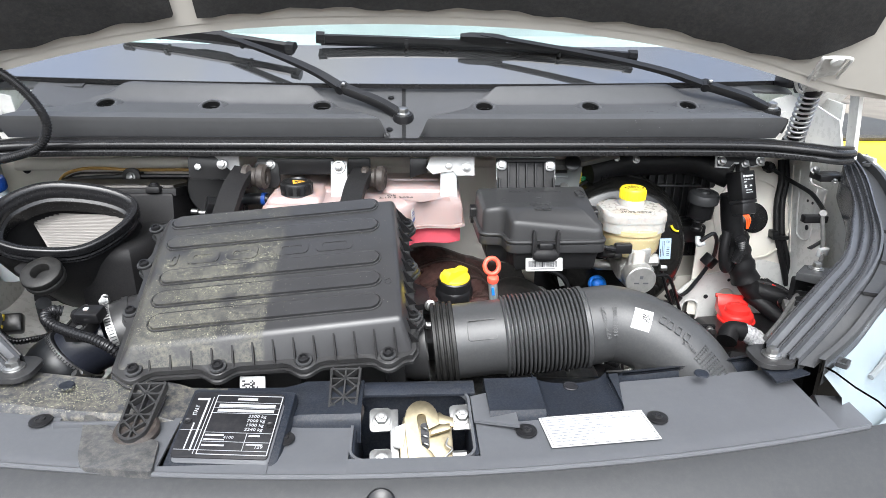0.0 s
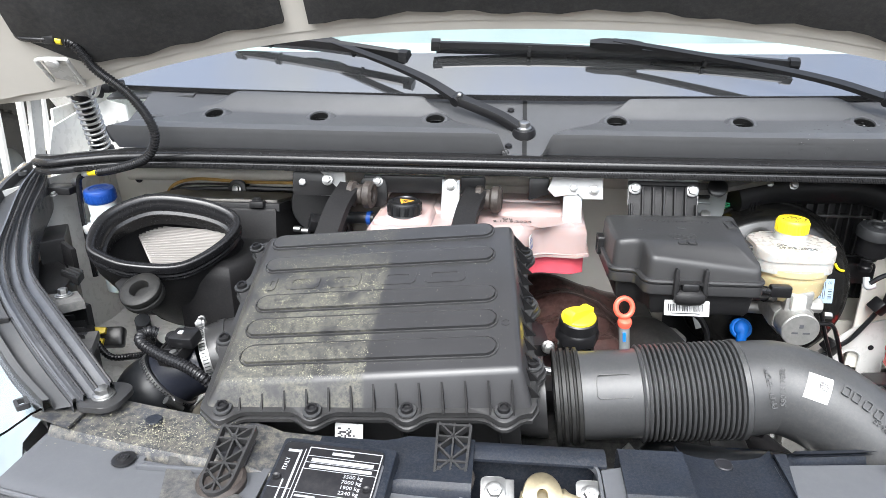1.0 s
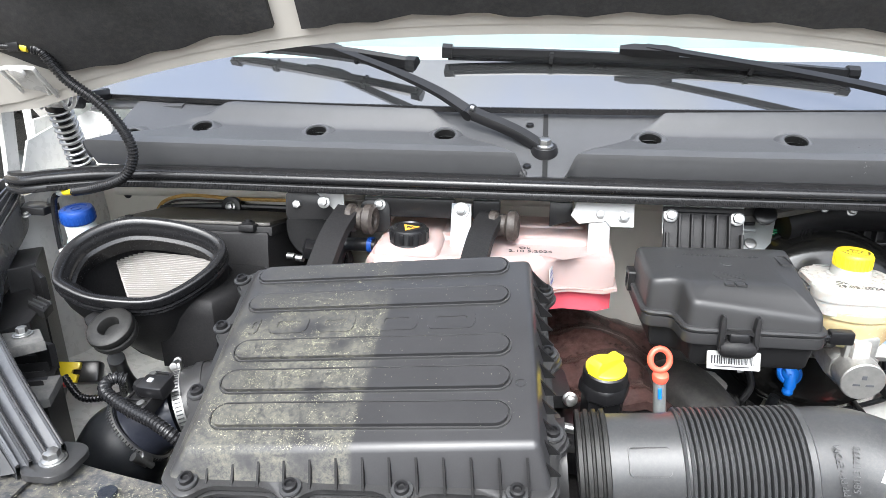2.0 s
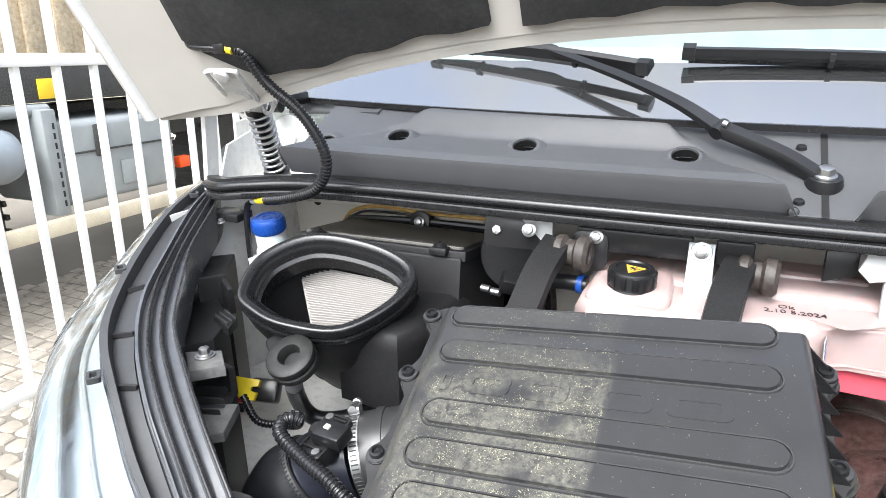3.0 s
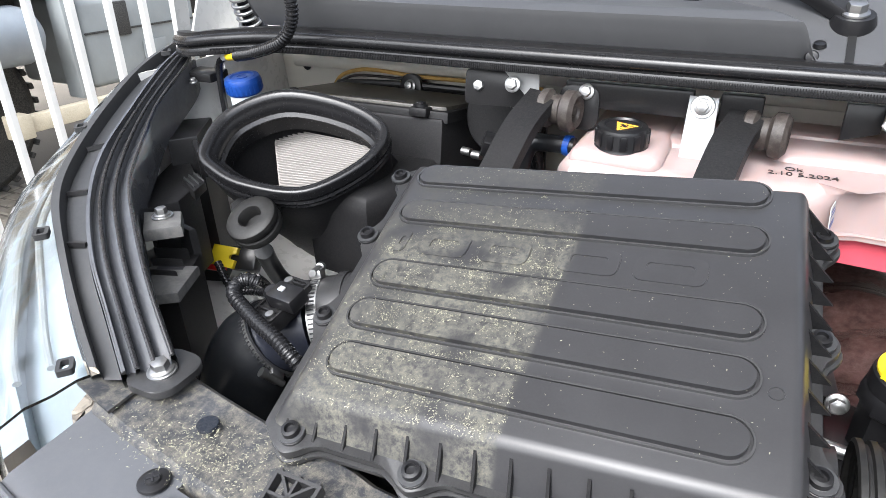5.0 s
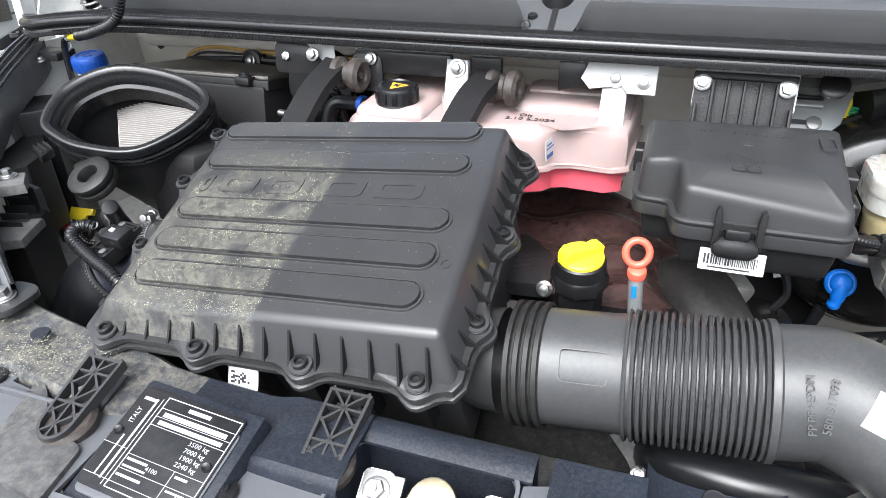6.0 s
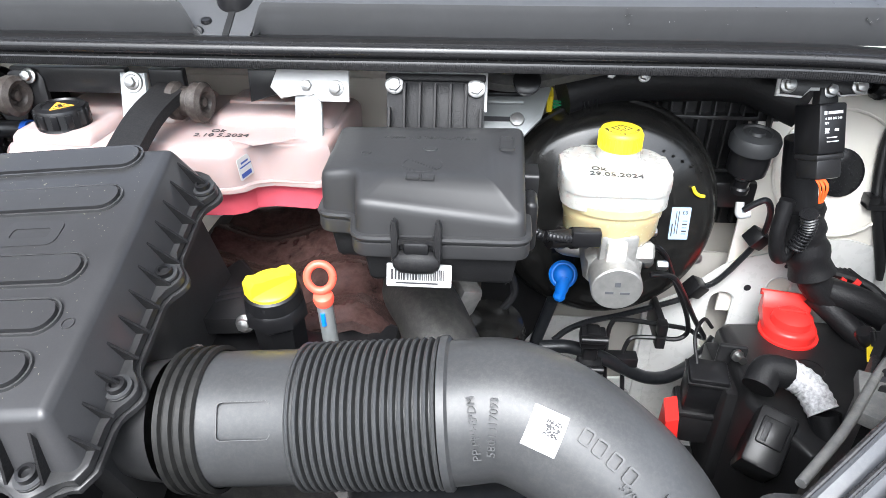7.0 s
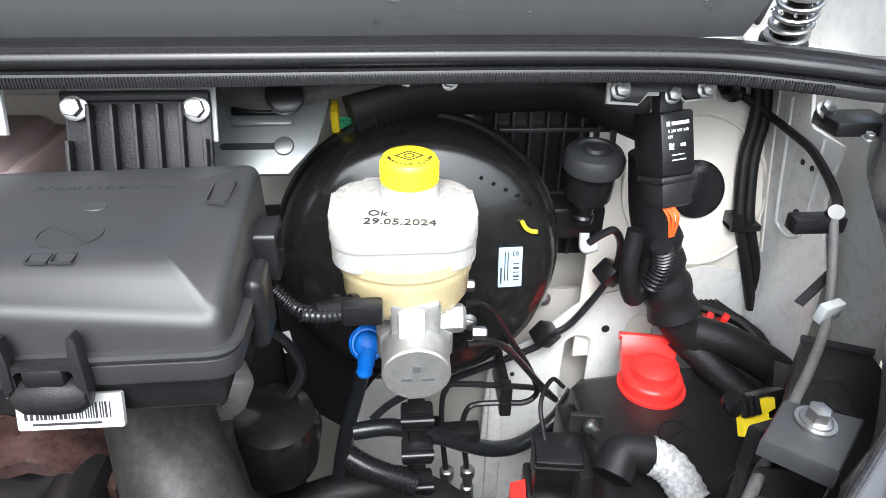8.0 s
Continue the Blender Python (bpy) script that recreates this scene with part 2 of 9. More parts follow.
def box(x0, x1, y0, y1, z0, z1, bevel=0.0, m=None, bm=None, seg=2):
    b = bmesh.new()
    bmesh.ops.create_cube(b, size=1.0)
    bmesh.ops.scale(b, vec=(x1 - x0, y1 - y0, z1 - z0), verts=b.verts)
    bmesh.ops.translate(b, vec=((x0 + x1) / 2, (y0 + y1) / 2, (z0 + z1) / 2), verts=b.verts)
    if bevel > 0:
        bmesh.ops.bevel(b, geom=b.edges[:], offset=bevel, segments=seg, profile=0.5, affect='EDGES', clamp_overlap=True)
    if m is not None:
        b.transform(m)
    return b if bm is None else add(bm, b)


def prism(pts, z0, z1, bevel=0.0, m=None, bm=None, taper=0.0, seg=2):
    """A polygon (x, y) from z0 to z1; bevel rounds the upper rim; taper shrinks the top towards its middle."""
    b = bmesh.new()
    cx, cy = sum(p[0] for p in pts) / len(pts), sum(p[1] for p in pts) / len(pts)
    lo = [b.verts.new((x, y, z0)) for x, y in pts]
    up = [b.verts.new((cx + (x - cx) * (1 - taper), cy + (y - cy) * (1 - taper), z1)) for x, y in pts]
    n = len(pts)
    top = b.faces.new(up)
    b.faces.new(lo[::-1])
    for i in range(n):
        b.faces.new((lo[i], lo[(i + 1) % n], up[(i + 1) % n], up[i]))
    if bevel > 0:
        bmesh.ops.bevel(b, geom=list(top.edges), offset=bevel, segments=seg, profile=0.5, affect='EDGES', clamp_overlap=True)
    if m is not None:
        b.transform(m)
    return b if bm is None else add(bm, b)


def lathe(profile, n=32, m=None, bm=None):
    """Turns (r, z) points round z; closes the ends where r is 0."""
    b = bmesh.new()
    rings = []
    for r, z in profile:
        if r <= 1e-6:
            rings.append([b.verts.new((0, 0, z))])
        else:
            rings.append([b.verts.new((r * math.cos(2 * math.pi * i / n), r * math.sin(2 * math.pi * i / n), z)) for i in range(n)])
    for a, c in zip(rings, rings[1:]):
        for i in range(n):
            j = (i + 1) % n
            if len(a) == 1 and len(c) == 1:
                continue
            if len(a) == 1:
                b.faces.new((a[0], c[i], c[j]))
            elif len(c) == 1:
                b.faces.new((a[i], a[j], c[0]))
            else:
                b.faces.new((a[i], a[j], c[j], c[i]))
    if m is not None:
        b.transform(m)
    return b if bm is None else add(bm, b)


def curve(points, steps=8):
    """A smooth line through the points (Catmull-Rom)."""
    p = [Vector(q) for q in points]
    p = [p[0] * 2 - p[1]] + p + [p[-1] * 2 - p[-2]]
    out = []
    for i in range(1, len(p) - 2):
        for k in range(steps):
            t = k / steps
            out.append(0.5 * ((2 * p[i]) + (p[i + 1] - p[i - 1]) * t + (2 * p[i - 1] - 5 * p[i] + 4 * p[i + 1] - p[i + 2]) * t * t
                              + (3 * p[i] - p[i - 1] - 3 * p[i + 1] + p[i + 2]) * t ** 3))
    out.append(p[-2])
    return out


def frames_along(path, up=None):
    res, prev = [], None
    for i, q in enumerate(path):
        d = (path[min(i + 1, len(path) - 1)] - path[max(i - 1, 0)]).normalized()
        if up is not None:
            s = d.cross(Vector(up)).normalized()
        elif prev is None:
            s = d.orthogonal().normalized()
        else:
            s = (prev - d * prev.dot(d)).normalized()
        prev = s
        res.append((q, s, s.cross(d).normalized() if up is None else s.cross(d).normalized(), d))
    return res


def sweep(path, profile, up=None, closed=True, cap=True, bm=None, scales=None):
    """Carries a profile of (side, up) points along a path."""
    b = bmesh.new()
    rings = []
    for k, (q, s, u, d) in enumerate(frames_along(path, up)):
        f = 1.0 if scales is None else scales[k]
        rings.append([b.verts.new(q + s * (px * f) + u * (py * f)) for px, py in profile])
    n = len(profile)
    for a, c in zip(rings, rings[1:]):
        for i in range(n if closed else n - 1):
            j = (i + 1) % n
            b.faces.new((a[i], a[j], c[j], c[i]))
    if cap and closed:
        b.faces.new(rings[0])
        b.faces.new(rings[-1][::-1])
    return b if bm is None else add(bm, b)


def circle(r, n=12):
    return [(r * math.cos(2 * math.pi * i / n), r * math.sin(2 * math.pi * i / n)) for i in range(n)]


def tube(points, r, n=12, steps=8, bm=None, smooth_path=True, scales=None):
    path = curve(points, steps) if smooth_path else [Vector(p) for p in points]
    return sweep(path, circle(r, n), bm=bm, scales=scales)


def loom(points, r, pitch=0.006, depth=0.12, n=12, bm=None):
    """A corrugated tube: rings along a smooth line."""
    path = curve(points, 24)
    acc, out, last = 0.0, [path[0]], path[0]
    for q in path[1:]:
        seg = (q - last).length
        while acc + seg >= pitch / 4:
            f = (pitch / 4 - acc) / seg
            last = last.lerp(q, f)
            out.append(last)
            seg = (q - last).length
            acc = 0.0
        acc += seg
        last = q
    sc = [1.0 if (i % 4) < 2 else 1 - depth for i in range(len(out))]
    return sweep(out, circle(r, n), bm=bm, scales=sc)


def axes(origin, zdir, xdir=None):
    """A pose with its z along zdir."""
    z = Vector(zdir).normalized()
    x = Vector(xdir) if xdir is not None else z.orthogonal()
    x = (x - z * x.dot(z)).normalized()
    y = z.cross(x)
    m = Matrix((x, y, z)).transposed().to_4x4()
    m.translation = origin
    return m


def bolt_bm(m, r=0.008, flange=True, h=None, bm=None):
    r *= 0.76
    h = h or r * 0.9
    b = bmesh.new()
    if flange:
        lathe([(0, 0), (r * 1.40, 0), (r * 1.36, r * 0.20), (r * 1.05, r * 0.32), (0, r * 0.34)], 24, bm=b)
    hexa = [(r * math.cos(math.pi / 3 * i), r * math.sin(math.pi / 3 * i)) for i in range(6)]
    prism(hexa, r * 0.2, r * 0.3 + h, bevel=r * 0.14, bm=b)
    lathe([(0, 0), (r * 0.5, 0), (r * 0.45, r * 0.02), (0, r * 0.02)], 12, Matrix.Translation((0, 0, r * 0.3 + h)), bm=b)
    b.transform(m)
    return b if bm is None else add(bm, b)


def bolt(parent, at, normal, r=0.008, material=None, name="bolt", label=""):
    return part(name, bolt_bm(axes(at, normal), r), material or STEEL, parent, label)


def rounded(x0, x1, y0, y1, r, n=6):
    """A rectangle with round corners, as points."""
    out = []
    for cx, cy, a in ((x1 - r, y1 - r, 0), (x0 + r, y1 - r, 90), (x0 + r, y0 + r, 180), (x1 - r, y0 + r, 270)):
        for k in range(n + 1):
            t = radians(a + 90 * k / n)
            out.append((cx + r * math.cos(t), cy + r * math.sin(t)))
    return out


def stadium(x0, x1, y, h, n=8):
    return rounded(x0, x1, y - h, y + h, h * 0.98, n)


def ring_prism(outer, inner, z0, z1, m=None, bm=None):
    """A flat frame between two outlines of equal point count."""
    b = bmesh.new()
    n = len(outer)
    v = [[b.verts.new((x, y, z)) for x, y in o] for o, z in ((outer, z0), (outer, z1), (inner, z1), (inner, z0))]
    for k in range(4):
        a, c = v[k], v[(k + 1) % 4]
        for i in range(n):
            j = (i + 1) % n
            b.faces.new((a[i], a[j], c[j], c[i]))
    if m is not None:
        b.transform(m)
    return b if bm is None else add(bm, b)


def smooth_outline(corners, r, k=5):
    """A polygon (counter-clockwise) with rounded corners."""
    out, n = [], len(corners)
    for i in range(n):
        a, p, q = Vector(corners[i - 1]), Vector(corners[i]), Vector(corners[(i + 1) % n])
        c = min(r, (a - p).length * 0.45, (q - p).length * 0.45)
        s, e = p + (a - p).normalized() * c, p + (q - p).normalized() * c
        for j in range(k + 1):
            t = j / k
            out.append(s * (1 - t) ** 2 + p * 2 * t * (1 - t) + e * t * t)
    return out


def words(text, size, material, parent, m, name="lettering", depth=0.0002, align='CENTER'):
    """Lettering in the built-in font as a thin mesh, written in the x-y plane of m."""
    cu = bpy.data.curves.new("t", 'FONT')
    cu.body, cu.size, cu.extrude, cu.align_x, cu.align_y = text, size, depth, align, 'CENTER'
    cu.resolution_u = 2
    ob = bpy.data.objects.new("t", cu)
    scene.collection.objects.link(ob)
    bpy.context.view_layer.update()
    me = bpy.data.meshes.new_from_object(ob.evaluated_get(bpy.context.evaluated_depsgraph_get()))
    bm = bmesh.new()
    bm.from_mesh(me)
    bpy.data.objects.remove(ob)
    bpy.data.curves.remove(cu)
    bpy.data.meshes.remove(me)
    bm.transform(m)
    return part(name, bm, material, parent, smooth=0)


def bars(rects, material, parent, m, name="printed_bars", z=0.0003):
    """Thin printed bars (x0, x1, y0, y1) in the plane of m."""
    b = bmesh.new()
    for x0, x1, y0, y1 in rects:
        box(x0, x1, y0, y1, 0, z, m=m, bm=b)
    return part(name, b, material, parent, smooth=0)


# ---- the yard ----
def ground():
    b = bmesh.new()
    bmesh.ops.create_grid(b, x_segments=2, y_segments=2, size=300)
    m = bpy.data.materials.new("paving")
    m.use_nodes = True
    nd, ln = m.node_tree.nodes, m.node_tree.links
    p = nd["Principled BSDF"]
    tc = nd.new("ShaderNodeTexCoord")
    n1 = nd.new("ShaderNodeTexNoise")
    n1.inputs["Scale"].default_value, n1.inputs["Detail"].default_value = 1.3, 6
    n2 = nd.new("ShaderNodeTexNoise")
    n2.inputs["Scale"].default_value, n2.inputs["Detail"].default_value = 90, 4
    for n in (n1, n2):
        ln.new(tc.outputs["Object"], n.inputs["Vector"])
    r = nd.new("ShaderNodeValToRGB")
    r.color_ramp.elements[0].color = (0.075, 0.066, 0.054, 1)
    r.color_ramp.elements[1].color = (0.21, 0.188, 0.158, 1)
    ln.new(n1.outputs["Fac"], r.inputs["Fac"])
    ln.new(r.outputs["Color"], p.inputs["Base Color"])
    p.inputs["Roughness"].default_value = 0.9
    bp = nd.new("ShaderNodeBump")
    bp.inputs["Strength"].default_value, bp.inputs["Distance"].default_value = 0.6, 0.004
    ln.new(n2.outputs["Fac"], bp.inputs["Height"])
    ln.new(bp.outputs["Normal"], p.inputs["Normal"])
    return solo("ground", b, m, "sandy jointed paving of a vehicle yard", "ground", "structure", smooth=0)


GROUND = ground()
YARD = pose(0, 2, 0, -2.65) @ Matrix.Translation((0, -2, 0))  # the yard falls a little towards its far end
GROUND.matrix_world = YARD


def on_yard(t):
    """Sets a thing on the sloping yard."""
    t.matrix_world = YARD @ Matrix.Translation(BASES[t.name])
    return t


def fence():
    f = thing("fence", (-2.1, 2.0, 0), "white painted steel bar fence with two rails on the yard", "fence")
    for z in (0.457, 1.460):
        part("rail", box(-2.120, -2.080, -0.7, 6.1, z - 0.019, z + 0.019, 0.005), FENCE, f)
    bar = box(-0.011, 0.011, -0.011, 0.011, 0.36, 1.78, 0.003)
    me = bpy.data.meshes.new("bar")
    bar.to_mesh(me)
    bar.free()
    me.materials.append(FENCE)
    for k in range(48):
        o = new("bar", me)
        o.parent = f
        o.location = (0, -2.583 + 0.1360 * k, 0)
    for y in (-0.66, 6.06):
        part("post", box(-2.14, -2.06, y - 0.04, y + 0.04, 0, 1.85, 0.006), FENCE, f)
    return f


on_yard(fence())


# ---- the van's shell ----
def side(sgn, dx=0.0, dy=0.0, dz=0.0):
    """Maps a place drawn for the passenger's side, after a shift, to the side asked for."""
    def f(p):
        q = (p[0] + dx, p[1] + dy, p[2] + dz)
        return q if sgn < 0 else mx(q)
    return f


def mx(p):
    """The mirror place on the van's other side."""
    return (2 * CX - p[0], *p[1:])


def panel_grid(fn, nu, nv, thick=0.0, dir_=(0, 0, -1)):
    """A surface from fn(u, v) with u, v in 0..1; thick gives it a back."""
    b = bmesh.new()
    g = [[b.verts.new(fn(i / nu, j / nv)) for j in range(nv + 1)] for i in range(nu + 1)]
    for i in range(nu):
        for j in range(nv):
            b.faces.new((g[i][j], g[i + 1][j], g[i + 1][j + 1], g[i][j + 1]))
    if thick:
        bmesh.ops.recalc_face_normals(b, faces=b.faces)
        ret = bmesh.ops.extrude_face_region(b, geom=b.faces[:])
        vs = [v for v in ret["geom"] if isinstance(v, bmesh.types.BMVert)]
        bmesh.ops.translate(b, vec=Vector(dir_) * thick, verts=vs)
    return b


def shell():
    s = thing("engine_bay", (CX, 1.45, 0.45), "white painted steel engine bay of a delivery van", "engine bay", kind="structure", move=(0, -0.025, 0))
    # firewall, upper and lower
    part("firewall", box(CX - 0.92, CX + 0.92, 1.475, 1.50, 0.55, 1.335, 0.004), FIREWALL, s, "cream white painted steel firewall")
    # flange coloured cream to bounce light onto the firewall
    part("scuttle_flange", box(CX - 0.84, CX + 0.84, 1.300, 1.500, 1.318, 1.330, 0.003), FIREWALL, s, "flange under the cowl, coloured cream to bounce light")
    part("wall_hole", lathe([(0, 0), (0.0085, 0), (0.0085, 0.001), (0, 0.001)], 20, axes((-0.854, 1.4745, 1.249), (0, -1, 0))), INK_SHADE, s, "round black hole in the firewall")
    # a stiffening swage under the scuttle
    part("swage", sweep([Vector((CX - 0.80, 1.462, 1.262)), Vector((CX - 0.45, 1.462, 1.268)), Vector((CX + 0.8, 1.462, 1.268))], circle(0.012, 10)), FIREWALL, s)
    # inner wings
    for sgn in (-1, 1):
        x = CX + sgn * 0.845
        if sgn < 0:
            part("wing_ledge", panel_grid(lambda u, v: (CX - (0.83 - 0.30 * v * v), 0.93 + 0.54 * u, 1.045 - 0.10 * v + 0.015 * math.sin(6 * u)), 12, 10, 0.004, (0, 0, -1)), WHITE, s, "white painted inner wing ledge")
            part("inner_wing", panel_grid(lambda u, v, x=x: (x + 0.05 * v + 0.02 * math.sin(3.1 * u), 1.16 + 0.32 * u, 1.30 - 0.62 * v), 14, 12, 0.004, (-1, 0, 0)), WHITE, s, "white painted inner wing panel")
        else:
            # an upright pressed panel with a cut front edge, met by the sloping toe panel
            wm = Matrix(((0, 0, 1, 0.765), (1, 0, 0, 0.025), (0, 1, 0, 0), (0, 0, 0, 1)))
            part("inner_wing", prism([(1.44, 1.31), (1.345, 1.31), (1.34, 1.281), (1.329, 1.252), (1.322, 1.248), (1.271, 1.248), (1.275, 1.214), (1.273, 1.188), (1.258, 1.155), (1.241, 1.129), (1.236, 1.06), (1.236, 0.8), (1.34, 0.8), (1.44, 1.2)], 0.0, 0.004, 0.0008, wm), WHITE, s, "white painted inner wing panel")
            part("pressed_edge", tube([wm @ Vector((y, z, 0.0)) for y, z in [(1.368, 1.266), (1.34, 1.149), (1.33, 1.133), (1.313, 1.13), (1.298, 1.136), (1.291, 1.148), (1.293, 1.2), (1.3, 1.245)]], 0.0022, 8), WHITE, s)
            part("pressed_edge", tube([wm @ Vector((y, z, 0.0)) for y, z in ((1.395, 1.27), (1.372, 1.18), (1.345, 1.09))], 0.0016, 8), FIREWALL, s, "painted seam sealer bead")
            part("wing_liner", panel_grid(lambda u, v: (0.800 + 0.05 * v, 1.235 + 0.235 * u, 1.325 - 0.45 * v), 8, 8, 0.006, (1, 0, 0)), WHITE, s, "white wheel housing behind the wing panel")
            for y, z, rad in ((1.321, 1.212, 0.003), (1.304, 1.212, 0.003), (1.306, 1.159, 0.0055)):
                part("wing_hole", lathe([(0, 0), (rad, 0), (rad, 0.001), (0, 0.001)], 14, axes(wm @ Vector((y, z, -0.0004)), (-1, 0, 0))), INK_SHADE, s)
            part("toe_panel", panel_grid(lambda u, v: (0.560 + 0.204 * u, 0.025 + max(1.352, 1.4325 - 0.4 * 0.37 * v + 0.004), 1.31 - 0.37 * v), 10, 30, 0.004, (0, 1, 0)), FIREWALL, s, "sloping cream painted toe panel")
            part("pressed_ring", sweep([axes((0.683, 1.398, 1.158), (0, -0.93, 0.37), (1, 0, 0)) @ Vector((0.085 * math.cos(k * 0.2), 0.085 * math.sin(k * 0.2), 0)) for k in range(32)], circle(0.0022, 8)), FIREWALL, s, "shallow pressed ring")
    part("undertray", box(CX - 0.85, CX + 0.85, 0.72, 1.48, 0.52, 0.56, 0.01), DARK, s, "dark dirty underside")
    part("lower_front", box(CX - 0.85, CX + 0.85, 0.70, 0.73, 0.5, 1.0, 0.01), DARK, s)
    return s


shell()


def cowl_y(x):
    """How far the windshield's foot lies back at x."""
    d = abs(x - CX)
    return 1.275 + 0.15 * d * d


def smooth(a, b, t):
    t = min(1.0, max(0.0, (t - a) / (b - a)))
    return t * t * (3 - 2 * t)


def cowl_pt(x, v):
    """The cowl's top surface: v from the front foot (0) over the ridge (0.25) to the glass (1)."""
    d = abs(x - CX)
    yb = cowl_y(x) + 0.045
    yf = 1.200 + 0.075 * max(0.0, d - 0.25) ** 1.6
    if v < 0.25:
        t = v / 0.25
        return (x, yf + 0.014 * (1 - t) ** 1.5, 1.362 + (0.002 + 0.034 * smooth(0.022, 0.046, d)) * t)
    t = (v - 0.25) / 0.75
    y = yf + (yb - yf) * t
    plain = 1.364 + 0.074 * t
    shelf = 1.398 + 0.004 * min(1, t * 8) + 0.010 * t + 0.031 * smooth(0.66, 0.90, t)
    k = smooth(-0.010, 0.010, d - (0.034 + 0.15 * t)) * smooth(-0.012, 0.012, (0.700 - 0.20 * t) - d)
    return (x, y, plain * (1 - k) + shelf * k)


def cowl():
    c = thing("windshield_cowl", (CX, 1.25, 1.34), "dark grey plastic cowl with dark round holes under the windshield", "cowl", kind="structure")
    for sgn in (-1, 1):
        spots = []
        for d, t in ((0.146, 0.51), (0.343, 0.50), (0.534, 0.51), (0.650, 0.36))[:4 if sgn < 0 else 3]:
            p = Vector(cowl_pt(CX + sgn * d, 0.25 + 0.75 * t))
            q = Vector(cowl_pt(CX + sgn * d, 0.25 + 0.75 * t + 0.03))
            spots.append((p, axes(p + Vector((0, -0.001, 0.0035)), Vector((1, 0, 0)).cross(q - p).normalized() + Vector((0, -0.36, 0)), (1, 0, 0))))
        half = panel_grid(lambda u, v, sgn=sgn: cowl_pt(CX + sgn * (0.003 + u * (0.682 + 0.010 * min(1.0, v / 0.25))), v), 240, 64, 0.004, (0, 0.3, -1))
        cut = [f for f in half.faces if any((f.calc_center_median() - p).length < 0.0168 for p, _ in spots)]
        bmesh.ops.delete(half, geom=cut, context='FACES')
        part("cowl_half", half, COWL, c, smooth=24)
        part("cowl_apron", panel_grid(lambda u, v, sgn=sgn: (CX + sgn * (0.60 + 0.20 * u), 1.352 + 0.05 * u + 0.04 * v, 1.432 - 0.012 * u + 0.012 * v), 8, 4, 0.004, (0, 0, -1)), COWL, c)
        for p, m in spots:
            part("hole_rim", lathe([(0.0290, -0.0085), (0.0245, -0.0048), (0.0205, -0.0012), (0.0180, 0.0), (0.0158, -0.0004), (0.0150, -0.0030)], 36, m), COWL, c, "deep round drain hole")
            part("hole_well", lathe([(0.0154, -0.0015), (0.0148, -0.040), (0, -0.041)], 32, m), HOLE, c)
            part("hole_screw", lathe([(0, -0.034), (0.006, -0.034), (0.005, -0.030), (0, -0.029)], 12, m @ Matrix.Translation((0.002, 0.002, 0))), PLASTIC_S, c)
    for d, v in ((-0.025, 0.36), (-0.023, 0.82), (-0.030, 0.12)):
        p = Vector(cowl_pt(CX + d, v))
        part("clip", lathe([(0, 0), (0.006, 0), (0.005, 0.003), (0, 0.004)], 16, axes(p, (0, -0.3, 1) if v > 0.2 else (0, -1, 0.2))), PLASTIC_S, c)
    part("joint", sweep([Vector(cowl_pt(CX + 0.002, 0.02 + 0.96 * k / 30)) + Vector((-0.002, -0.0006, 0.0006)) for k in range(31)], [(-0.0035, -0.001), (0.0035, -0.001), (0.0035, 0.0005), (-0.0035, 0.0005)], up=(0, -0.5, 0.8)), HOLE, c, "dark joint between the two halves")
    random.seed(21)
    b = bmesh.new()
    for k in range(90):
        x, v = random.uniform(0.33, 0.66), random.uniform(0.05, 0.6)
        p = Vector(cowl_pt(x, v))
        r = random.choice((0.0008, 0.0012, 0.0018))
        lathe([(0, -r * 0.2), (r, -r * 0.1), (r * 0.7, r * 0.6), (0, r * 0.8)], 8, axes(p, (0, -1, 0.3) if v < 0.25 else (0, -0.1, 1)), b)
    part("water_drop", b, DROP, c, "small water drops")
    return c


# near-black colour holds the shade in the wells, seal groove and grommet hole
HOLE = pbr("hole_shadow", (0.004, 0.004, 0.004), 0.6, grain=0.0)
DROP = glass("water", (1, 1, 1), 0.0, 1.33)
cowl()


